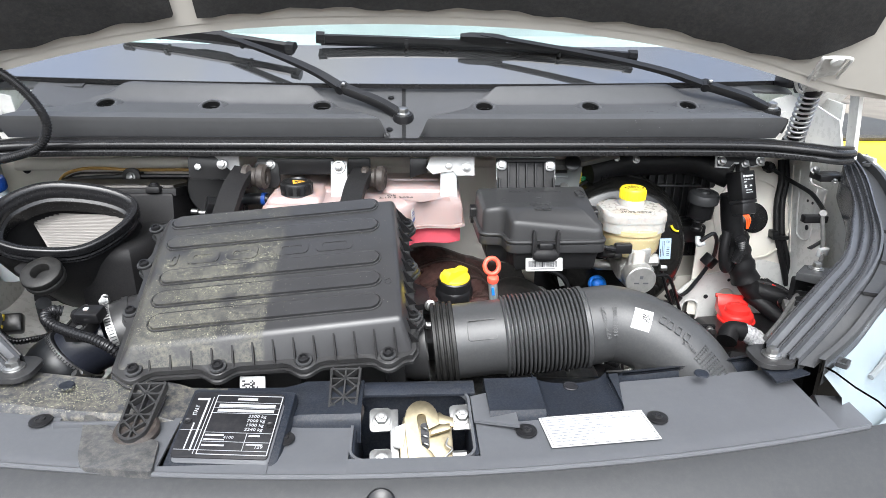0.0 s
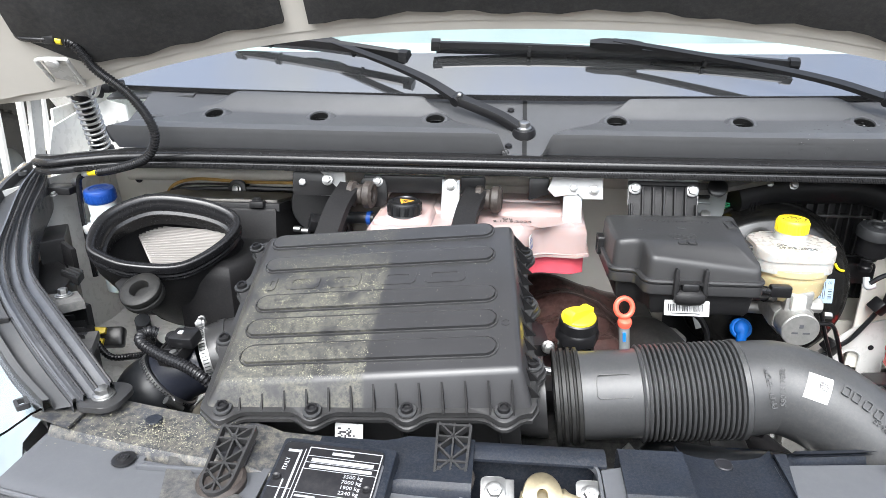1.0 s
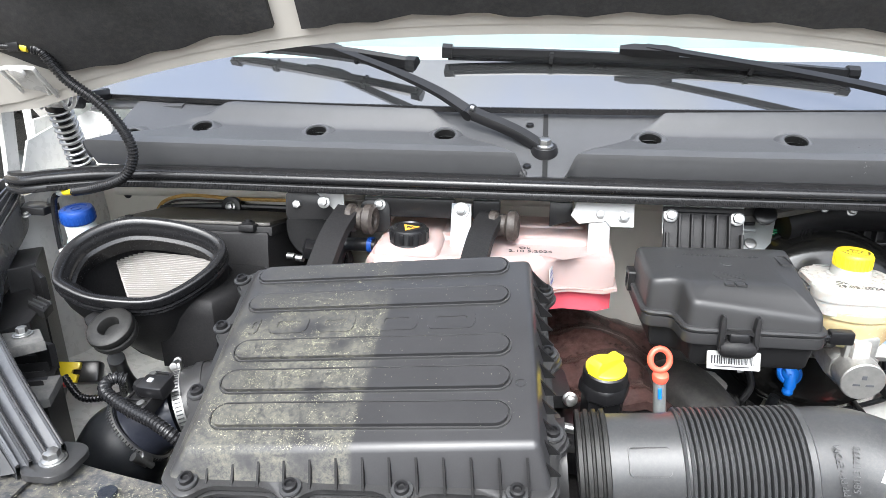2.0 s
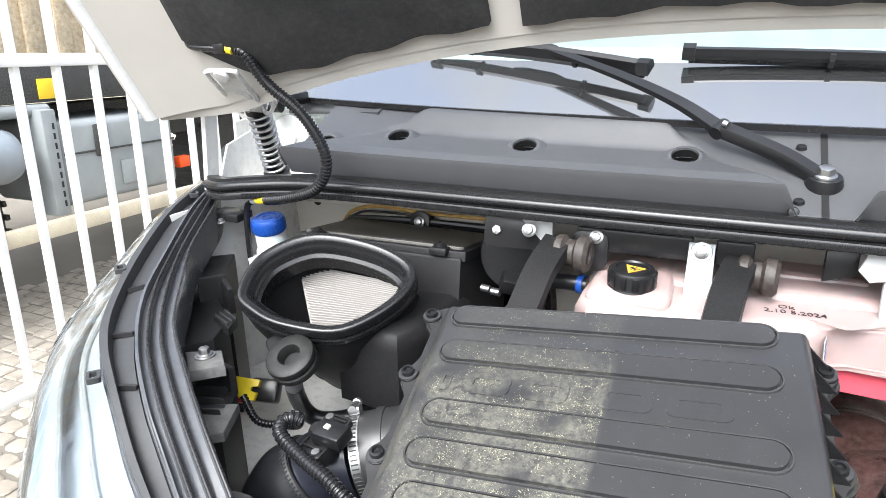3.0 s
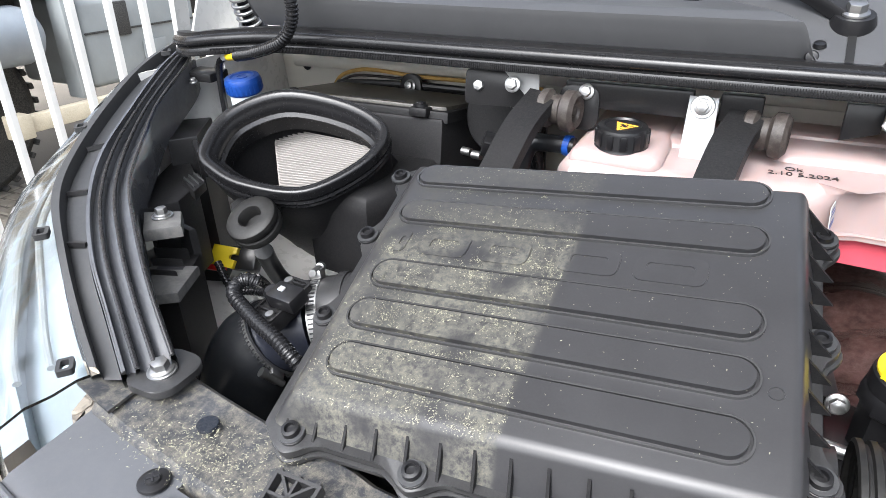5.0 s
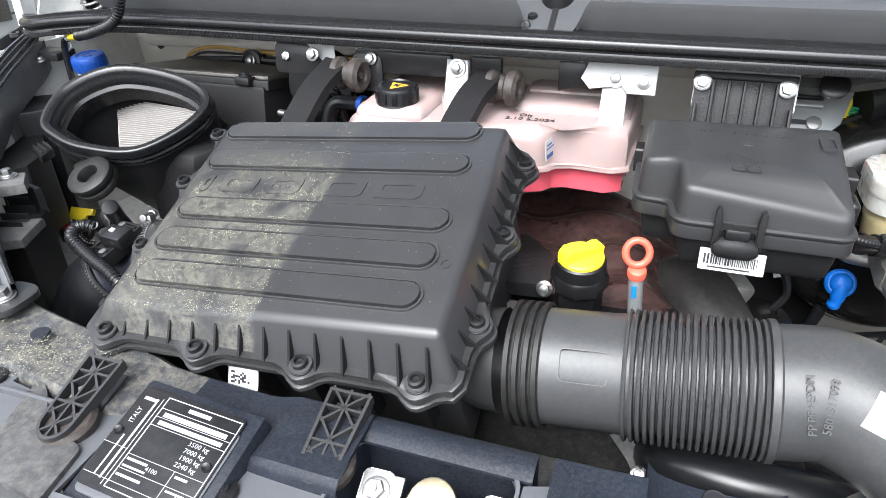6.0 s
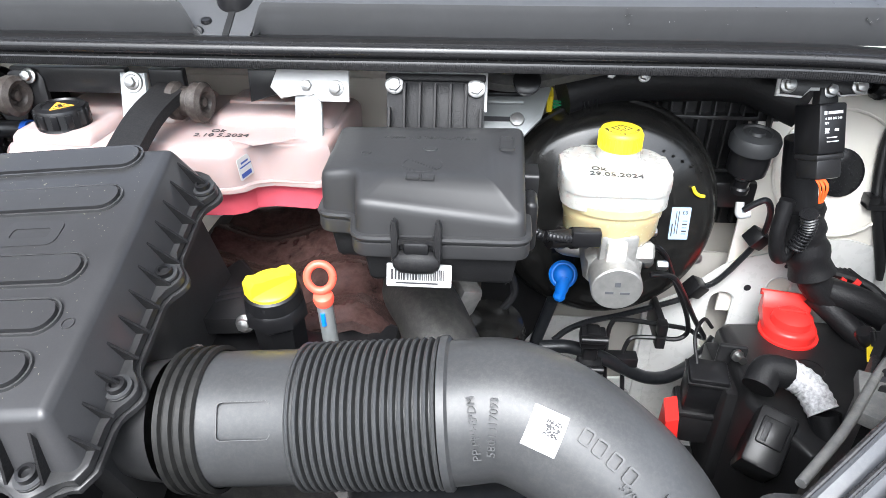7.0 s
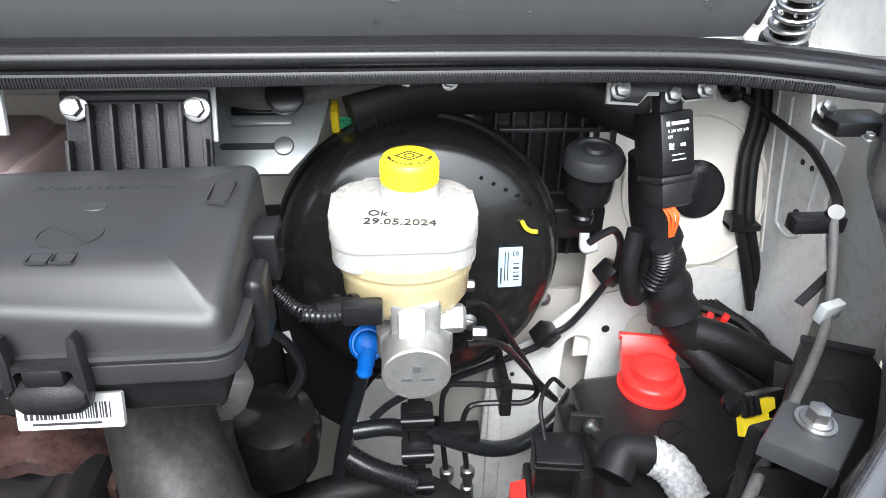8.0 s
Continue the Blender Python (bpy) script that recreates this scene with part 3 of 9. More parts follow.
def cowl_seal():
    s = thing("hood_seal", (CX, 1.2, 1.345), "black rubber hood seal along the front of the cowl", "rubber seal")
    half = [(0.0, 1.193, 1.3535), (0.3, 1.195, 1.3535), (0.53, 1.201, 1.3525), (0.65, 1.201, 1.350), (0.73, 1.188, 1.345), (0.775, 1.184, 1.340), (0.815, 1.205, 1.336), (0.823, 1.222, 1.334)]
    pts = [(CX - x, y, z) for x, y, z in half[:0:-1]] + [(CX + x, y, z) for x, y, z in half]
    path = curve(pts, 10)
    part("bulb", sweep(path, [(0.0100 * math.cos(a * 0.4488), 0.0082 * math.sin(a * 0.4488)) for a in range(14)], up=(0, 0, 1)), RUBBER, s, "smooth rounded bulb")
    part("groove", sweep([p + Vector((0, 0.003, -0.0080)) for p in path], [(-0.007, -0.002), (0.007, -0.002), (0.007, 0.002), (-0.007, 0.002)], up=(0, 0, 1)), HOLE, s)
    part("lip", sweep([p + Vector((0, 0.000, -0.0135)) for p in path], [(-0.010, -0.005), (0.008, -0.005), (0.009, 0.0), (0.007, 0.0045), (-0.010, 0.0045)], up=(0, 0, 1)), RUBBER, s, "finely ribbed lower lip")
    part("carrier", sweep([p + Vector((0, 0.010, 0.0085)) for p in path[8:-8]], [(-0.010, -0.008), (0.010, -0.008), (0.010, 0.003), (-0.008, 0.002)], up=(0, 0, 1)), PLASTIC_S, s)
    b = bmesh.new()
    for k in range(640):
        x = CX - 0.735 + 0.0023 * k
        i = min(range(len(path)), key=lambda n: abs(path[n].x - x))
        q = path[i]
        box(x - 0.0005, x + 0.0005, q.y - 0.0095, q.y - 0.0078, q.z - 0.0172, q.z - 0.0105, bm=b)
    part("lip_ribs", b, RUBBER, s)
    return s


cowl_seal()


def windshield():
    w = thing("windshield", (CX, 1.5, 1.44), "tinted curved windshield with a dark band at its foot", "windshield")

    def g(u, v, off=0.0):
        x = CX + (u - 0.5) * 1.72
        d = x - CX
        return (x, 1.315 + 0.17 * d * d + 0.78 * v + off, 1.438 + 0.52 * v)
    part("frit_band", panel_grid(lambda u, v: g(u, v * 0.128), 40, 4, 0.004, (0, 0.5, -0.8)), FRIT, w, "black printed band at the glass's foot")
    pane = part("pane", panel_grid(lambda u, v: g(u, 0.128 + v * 0.88), 40, 12, 0.004, (0, 0.5, -0.8)), GLASS, w, "greenish tinted glass pane")
    pane.visible_shadow = False
    part("lower_trim", sweep([Vector(g(u / 30, 0.0, -0.004)) + Vector((0, -0.004, 0.002)) for u in range(31)], [(-0.004, -0.004), (0.004, -0.004), (0.004, 0.004), (-0.004, 0.004)], up=(0, 0, 1)), RUBBER, w)
    # the cab behind the glass
    k = thing("dashboard", (CX, 1.9, 1.0), "pale grey dashboard top seen through the windshield", "dashboard", kind="structure")
    part("dash_top", panel_grid(lambda u, v: (CX + (u - 0.5) * 1.66, 1.43 + 0.17 * ((u - 0.5) * 1.72) ** 2 + 0.62 * v, 1.435 + 0.07 * math.sin(v * 2.6)), 20, 10, 0.02, (0, 0, -1)), DASH, k)
    part("cab_rear", box(CX - 0.95, CX + 0.95, 2.75, 2.8, 0.9, 2.5, 0.01), DASH, k)
    return w


windshield()


def cab_body():
    c = thing("van_cab", (CX, 2.2, 0.5), "white painted van cab with pillars and roof", "van cab")
    for sgn in (-1, 1):
        part("pillar", sweep(curve([(CX + sgn * 0.90, 1.44, 1.40), (CX + sgn * 0.87, 1.85, 1.74), (CX + sgn * 0.82, 2.3, 2.1)], 8), [(-0.04, -0.03), (0.04, -0.03), (0.04, 0.03), (-0.04, 0.03)], up=(0, 0, 1)), WHITE, c)
        part("front_wing", panel_grid(lambda u, v, sgn=sgn: (CX + sgn * (0.905 + 0.06 * v), 1.38 + 1.0 * u, 1.40 - 0.9 * v + 0.06 * u), 8, 8, 0.005, (-sgn, 0, 0)), WHITE, c)
    part("roof", box(CX - 0.9, CX + 0.9, 2.25, 4.0, 2.1, 2.2, 0.05), WHITE, c)
    part("side_wall", box(CX - 0.98, CX - 0.95, 2.4, 4.0, 0.5, 2.2, 0.01), WHITE, c)
    part("side_wall", box(CX + 0.95, CX + 0.98, 2.4, 4.0, 0.5, 2.2, 0.01), WHITE, c)
    return c


cab_body()


# ---- the raised hood ----
def hood_pt(x, s, off):
    """A place on the hood: s up from its rear corner, off out of the crown's inner side."""
    d = min(1.0, abs(x - CX) / 0.855)
    o = 0.095 * (1 - d * d) + off
    return Vector((x, 1.160 - 0.5 * s + 0.866 * o, 1.447 + 0.866 * s + 0.5 * o))


def hood_edge(x):
    d = min(1.0, abs(x - CX) / 0.735)
    return 0.080 * (1 - d ** 2.6)


def hood():
    h = thing("hood", (CX, 1.15, 1.46), "raised white van hood seen from underneath", "hood")

    def skin(off):
        def f(u, v):
            x = CX + (u - 0.5) * 1.716
            e = hood_edge(x)
            r = 0.02 * (1 - math.sin(min(1, max(0, (u if u < 0.5 else 1 - u) * 14)) * math.pi / 2))
            return hood_pt(x, e + (1.0 - e) * v, off - r)
        return f
    part("skin", panel_grid(skin(0.022), 48, 20, 0.003, (0, 0.8, 0.5)), WHITE, h, "white painted outer skin")
    part("inner_panel", panel_grid(skin(0.0), 48, 20, 0.002, (0, 0.8, 0.5)), CREAM, h, "white painted inner panel")
    # folded rims
    rim = [hood_pt(CX + (i / 40 - 0.5) * 1.716, hood_edge(CX + (i / 40 - 0.5) * 1.716), 0.012) for i in range(41)]
    part("rear_hem", sweep(rim, [(-0.016, -0.010), (0.012, -0.010), (0.016, 0.0), (0.012, 0.010), (-0.016, 0.010)], up=(0, 0.87, 0.5)), CREAM, h)
    for sgn in (-1, 1):
        side = [hood_pt(CX + sgn * 0.853, s / 12, -0.006) for s in range(13)]
        part("side_hem", sweep(side, circle(0.014, 10)), WHITE, h)
    # liners
    for x0, x1 in ((CX - 0.745, -0.425), (-0.388, CX + 0.745)):
        def liner(u, v, x0=x0, x1=x1, off=0.0):
            x = x0 + (x1 - x0) * u
            lo = hood_edge(x) + 0.020 + 0.003 * math.sin(x * 23) + 0.0025 * math.sin(x * 71)
            ends = min((x - (CX - 0.745)), (CX + 0.745 - x))
            lo += 0.09 * max(0.0, 1 - ends / 0.13) ** 2.2
            return hood_pt(x, lo + (0.9 - lo) * v, -0.012 - 0.012 * math.sin(math.pi * min(1, v * 9) / 2) * math.sin(math.pi * min(1, min(u, 1 - u) * 16) / 2))
        part("liner", panel_grid(liner, 44, 24, 0.010, (0, 0.8, 0.5)), FELT, h, "black felt sound liner")
    path = curve([hood_pt(CX - 0.66, 0.24, -0.03), hood_pt(CX - 0.60, 0.19, -0.034), hood_pt(CX - 0.45, 0.20, -0.034), hood_pt(CX - 0.40, 0.26, -0.03)], 10)
    part("liner_fold", sweep(path, circle(0.008, 8)), FELT, h)
    return h


HOOD = hood()


# ---- the front panel ----
def front_panel():
    m = thing("front_crossmember", (CX, 0.77, 1.0), "dark slate painted steel crossmember with dried mud", "crossmember", move=(-0.0155, 0.016, -0.025), size=(0.97, 1, 1))

    def top(u, v):
        x = CX + (u - 0.5) * 1.06
        d = x - CX
        y0, y1 = 0.690 + 0.20 * d * d + 0.075 * smooth(0.222, 0.242, x), 0.768 + 0.20 * d * d
        z = 1.160 + 0.004 * math.cos(d * 9) - 0.008 * smooth(0.090, 0.060, abs(x + 0.262))
        prof = [(y0 - 0.004, z - 0.03), (y0, z - 0.006), (y0 + 0.006, z), (y1 - 0.006, z + 0.003), (y1, z - 0.003), (y1 + 0.004, z - 0.10)]
        i = v * 5
        a = min(int(i), 4)
        t = i - a
        return (x, prof[a][0] * (1 - t) + prof[a + 1][0] * t, prof[a][1] * (1 - t) + prof[a + 1][1] * t)

    def cut(u0, u1):
        return lambda u, v: top(u0 + (u1 - u0) * u, v)
    part("rail", panel_grid(cut(0.0, 0.30), 20, 10, 0.003, (0, 0, -1)), SLATE_M, m, "muddy slate painted rail")
    part("rail", panel_grid(cut(0.30, 0.466), 12, 10, 0.003, (0, 0, -1)), SLATE, m)
    part("rail", panel_grid(cut(0.612, 0.678), 8, 10, 0.003, (0, 0, -1)), SLATE, m)
    part("rail", panel_grid(cut(0.772, 1.0), 18, 10, 0.003, (0, 0, -1)), SLATE, m)
    # bridge behind the latch opening
    part("rail", panel_grid(lambda u, v: (-0.112 + 0.152 * u, 0.742 + 0.03 * v, 1.158 + 0.005 * math.sin(math.pi * v) - (0.06 if v > 0.95 else 0)), 10, 10, 0.003, (0, 0, -1)), SLATE, m)
    # the sunk step beside the label
    part("step", panel_grid(lambda u, v: (0.123 + 0.102 * u, 0.714 + 0.088 * v, 1.152 - 0.016 * math.sin(math.pi * min(1, max(0, u))) ** 0.4 - (0.08 if v > 0.97 else 0)), 14, 12, 0.003, (0, 0, -1)), SLATE, m)
    part("hole", lathe([(0.007, 0.001), (0.009, 0.0015), (0.010, 0), (0.0, -0.001)], 20, Matrix.Translation((0.176, 0.786, 1.1372))), INK_SHADE, m, "dark drilled hole")
    # sloped ends up to the wing rails
    for sgn in (-1, 1):
        part("end_plate", panel_grid(lambda u, v, sgn=sgn: (CX + sgn * (0.50 + 0.05 * u), 0.742 + 0.07 * v + 0.01 * u, 1.166 + 0.006 * u - 0.02 * v * u), 6, 6, 0.003, (0, 0, -1)), SLATE_M if sgn < 0 else SLATE, m)
        part("screw", lathe([(0, 0), (0.010, 0), (0.009, 0.002), (0, 0.0025)], 16, Matrix.Translation((CX + sgn * 0.41, 0.765, 1.165))), SLATE, m)
    # the pocket's shade is put in as a black floor
    part("pocket", box(-0.108, 0.034, 0.632, 0.76, 1.02, 1.045, 0.004), INK_SHADE, m, "latch pocket floor coloured black for its deep shade")
    part("pocket_wall", box(-0.112, -0.106, 0.64, 0.76, 1.03, 1.147, 0.002), SLATE, m)
    part("pocket_wall", box(0.030, 0.036, 0.64, 0.76, 1.03, 1.147, 0.002), SLATE, m)
    part("pocket_wall", box(-0.112, 0.036, 0.757, 0.763, 1.03, 1.15, 0.002), SLATE, m)
    loop = rounded(-0.111, 0.031, 0.632, 0.752, 0.020)
    part("rim", sweep([Vector((x, y, 1.1475 + 0.010 * max(0.0, (y - 0.69) / 0.06))) for x, y in loop + loop[:1]], [(-0.0016, -0.006), (0.0016, -0.006), (0.0016, 0.0015), (-0.0016, 0.0015)], up=(0, 0, 1)), GREY, m, "pale worn edge round the latch opening")
    part("ledge", panel_grid(lambda u, v: (0.034 + 0.052 * u, 0.690 + 0.050 * v - 0.018 * u * (1 - v) + 0.012 * u * v, 1.155 + 0.004 * u), 8, 6, 0.003, (0, 0, -1)), GREY, m, "pale bent ledge beside the opening")
    return m


front_panel()


def front_cover():
    """The grey plastic cover in front: rear edge steps round plate, opening and step."""
    c = thing("grille_cover", (CX, 0.62, 1.0), "grey moulded plastic cover over the radiator grille", "grille cover", move=(-0.0155, 0.016, -0.025), size=(0.97, 1, 1))

    def edge(x):
        d = x - CX
        base = 0.609 + 0.19 * d * d
        return base
    z0 = 1.150
    # upper land, in stretches that leave the opening free
    def land(x0, x1, yb0, yb1, nu=12):
        return panel_grid(lambda u, v: (x0 + (x1 - x0) * u, edge(x0 + (x1 - x0) * u) + ((yb0 + (yb1 - yb0) * u) - edge(x0 + (x1 - x0) * u)) * v,
                                        z0 - 0.002 * (1 - v) - (0.003 if v < 0.02 else 0)), nu, 10, 0.003, (0, 0, -1))
    part("land", land(-0.60, -0.462, 0.768, 0.755), GREY, c)
    part("land", land(-0.462, -0.345, 0.715, 0.700), GREY, c)
    part("land", land(-0.345, -0.318, 0.715, 0.715, 3), GREY, c)
    part("land", land(-0.318, -0.198, 0.629, 0.629, 6), GREY, c)
    part("land", land(-0.198, -0.112, 0.715, 0.712), GREY, c)
    part("land", land(-0.112, 0.036, 0.633, 0.633), GREY, c)
    part("land", land(0.036, 0.106, 0.706, 0.708), GREY, c)
    part("land", land(0.106, 0.223, 0.698, 0.706), GREY, c)
    part("land", land(0.223, 0.476, 0.772, 0.800, 20), GREY, c)
    # front slope down to the grille; its darker grey carries the slope's shade
    part("slope", panel_grid(lambda u, v: (CX + (u - 0.5) * 1.22, edge(CX + (u - 0.5) * 1.22) - 0.115 * v, z0 - 0.004 - 0.030 * v - 0.07 * v * v), 40, 12, 0.003, (0, 0, -1)), GREY_D, c, "sloping front of the cover, shade put into a darker grey")
    part("hem", tube([(CX + (u / 24 - 0.5) * 1.16, edge(CX + (u / 24 - 0.5) * 1.16) - 0.001, z0 - 0.003) for u in range(25)], 0.003, 8, 2), GREY, c)
    for sgn in (-1, 1):
        part("corner_panel", panel_grid(lambda u, v, sgn=sgn: (CX + sgn * (0.535 + 0.055 * u), 0.60 + 0.12 * v + 0.05 * u, 1.130 + 0.015 * v - 0.035 * u - 0.05 * (1 - v)), 8, 8, 0.003, (0, 0, -1)), GREY, c)
    part("scuffed_lobe", prism([(q.x, q.y) for q in smooth_outline([(-0.437, 0.728), (-0.412, 0.711), (-0.389, 0.690), (-0.381, 0.679), (-0.328, 0.669), (-0.318, 0.616), (-0.395, 0.626), (-0.407, 0.644)], 0.006, 4)], 1.140, 1.1535, 0.003, seg=3), GREY_S, c, "scuffed dirty lobe below the mount foot")
    part("corner_facet", prism([(0.472, 0.684), (0.490, 0.699), (0.509, 0.774), (0.553, 0.769), (0.551, 0.707), (0.519, 0.690)], 1.08, 1.126, 0.004), GREY, c, "folded corner beside the headlamp")
    part("lower_fold", prism([(0.329, 0.606), (0.431, 0.648), (0.503, 0.699), (0.580, 0.748), (0.597, 0.724), (0.503, 0.656), (0.391, 0.594)], 1.04, 1.092, 0.004), GREY, c)
    part("step_edge", box(-0.462, -0.345, 0.700, 0.704, 1.147, 1.156, 0.001), GREY, c)
    part("plug", lathe([(0.016, -0.006), (0.016, 0.002), (0.0135, 0.004), (0.010, 0.002), (0, 0.001)], 28, axes((-0.074, 0.580, 1.136), (0, -0.5, 1))), PLASTIC_S, c, "round black rubber plug")
    return c


GREY_S = pbr("scuffed_grey_cover", (0.042, 0.043, 0.046), 0.55, vary=0.25, scale=60, grain=0.4, dust=0.45, dust_scale=50)
front_cover()



def push_clip(at):
    c = thing("push_clip", at, "round black plastic push clip in the grey cover", "clip", "clips on the grille cover")
    m = Matrix.Translation(at)
    part("washer", lathe([(0, 0), (0.0125, 0), (0.0120, 0.002), (0.009, 0.0028), (0, 0.0028)], 28, m), PLASTIC_S, c)
    part("head", lathe([(0, 0.0026), (0.0062, 0.0026), (0.0055, 0.0048), (0, 0.005)], 20, m), PLASTIC, c)
    for a in (45, 135):
        part("slot", box(-0.0045, 0.0045, -0.0008, 0.0008, 0.0045, 0.0056, m=m @ pose(0, 0, 0, 0, 0, a)), INK_SHADE, c)
    return c


first = push_clip((-0.200, 0.684, 1.1265))
for p in ((0.074, 0.688, 1.1265), (0.234, 0.708, 1.1265), (-0.485, 0.728, 1.1265)):
    copy_thing(first, Matrix.Translation(p))


def type_plate():
    t = thing("type_plate", (-0.26, 0.69, 1.153), "dark foil type plate with white print on the front panel", "type plate")
    m = pose(-0.2585, 0.6950, 1.1400, 17, 0, -5) @ Matrix.Diagonal((0.95, 0.80, 1.0, 1.0))
    part("foil", prism(rounded(-0.057, 0.054, -0.056, 0.055, 0.005), -0.0004, 0.0006, 0.0006, m), PLATE, t)
    part("backing", prism(rounded(-0.054, 0.056, -0.063, 0.040, 0.006), -0.0016, -0.0006, 0.0003, m), GREY, t)
    part("pad", box(-0.064, 0.066, -0.074, 0.066, -0.050, -0.0022, 0.006, m), SLATE, t, "dark raised pad under the plate")
    f = m @ Matrix.Translation((0.004, 0, 0.0007))
    rects = [(-0.032, 0.048, 0.049, 0.0500), (-0.032, 0.048, -0.0505, -0.0495), (-0.0325, -0.0315, -0.05, 0.05), (0.0475, 0.0485, -0.05, 0.05),
             (-0.06, 0.048, -0.044, -0.0434), (-0.032, 0.048, -0.030, -0.0294), (-0.032, 0.048, -0.015, -0.0145), (-0.032, 0.048, 0.018, 0.0186), (-0.032, 0.048, 0.0275, 0.028), (-0.032, 0.048, 0.037, 0.0376),
             (0.018, 0.0186, -0.044, -0.015), (-0.062, -0.036, -0.012, -0.0115), (-0.0365, -0.0358, -0.05, 0.046), (-0.042, -0.040, -0.045, 0.044), (-0.049, -0.0475, -0.044, 0.0)]
    bars(rects, INK_P, t, f, "ruled_lines")
    bars([(-0.006, 0.018, 0.0415, 0.0455), (-0.055, -0.042, 0.040, 0.0435), (-0.026, 0.042, 0.0292, 0.0342), (-0.026, 0.042, 0.0205, 0.0250),
          (-0.030, -0.008, -0.0205, -0.018), (-0.030, -0.006, -0.0275, -0.0255), (-0.030, -0.004, -0.037, -0.0345), (0.021, 0.034, -0.0205, -0.018), (0.021, 0.040, -0.0345, -0.0325)], INK_P, t, f, "number_bars")
    for k, s in enumerate(("3500 kg", "7000 kg", "1900 kg", "2240 kg")):
        words(s, 0.0068, INK_P, t, f @ Matrix.Translation((0.024, 0.0135 - 0.0074 * k, 0)))
    words("4100", 0.0062, INK_P, t, f @ Matrix.Translation((-0.002, -0.0225, 0)))
    words("129", 0.0068, INK_P, t, f @ Matrix.Translation((0.036, -0.037, 0)))
    words("ITALY", 0.0068, INK_P, t, f @ pose(-0.0515, 0.022, 0, 0, 0, 90))
    for x, y in ((-0.052, 0.002), (0.046, -0.001)):
        part("rivet", lathe([(0, 0), (0.005, 0), (0.004, 0.002), (0.0025, 0.0015), (0, 0.001)], 16, m @ Matrix.Translation((x, y, 0.001))), PLASTIC_S, t)
    return t


type_plate()


def paper_label():
    t = thing("paper_label", (0.158, 0.69, 1.126), "white printed paper label on the grey cover", "label")
    m = pose(0.1585, 0.6905, 1.1265, 0, 0, 5)
    part("sheet", prism(rounded(-0.064, 0.064, -0.028, 0.028, 0.001, 2), 0, 0.0007, 0, m), PAPER, t)
    bars([(-0.0615, 0.0615, 0.0255, 0.026), (-0.0615, 0.0615, -0.026, -0.0255), (-0.0615, -0.061, -0.026, 0.026), (0.061, 0.0615, -0.026, 0.026)], INK_SHADE, t, m @ Matrix.Translation((0, 0, 0.0006)), "frame")
    rects = []
    random.seed(4)
    for k, y in enumerate((0.021, 0.017, 0.011, 0.006, 0.001, -0.004, -0.009, -0.014, -0.019)):
        x = -0.057
        end = (0.03, 0.045, -0.005, 0.0, 0.02, -0.01, 0.0, -0.02, -0.015)[k]
        while x < end:
            w = random.uniform(0.004, 0.012)
            rects.append((x, x + w, y - 0.0006, y + 0.0007))
            x += w + 0.002
    bars(rects, INK_G, t, m @ Matrix.Translation((0, 0, 0.0006)), "print_block")
    return t


paper_label()


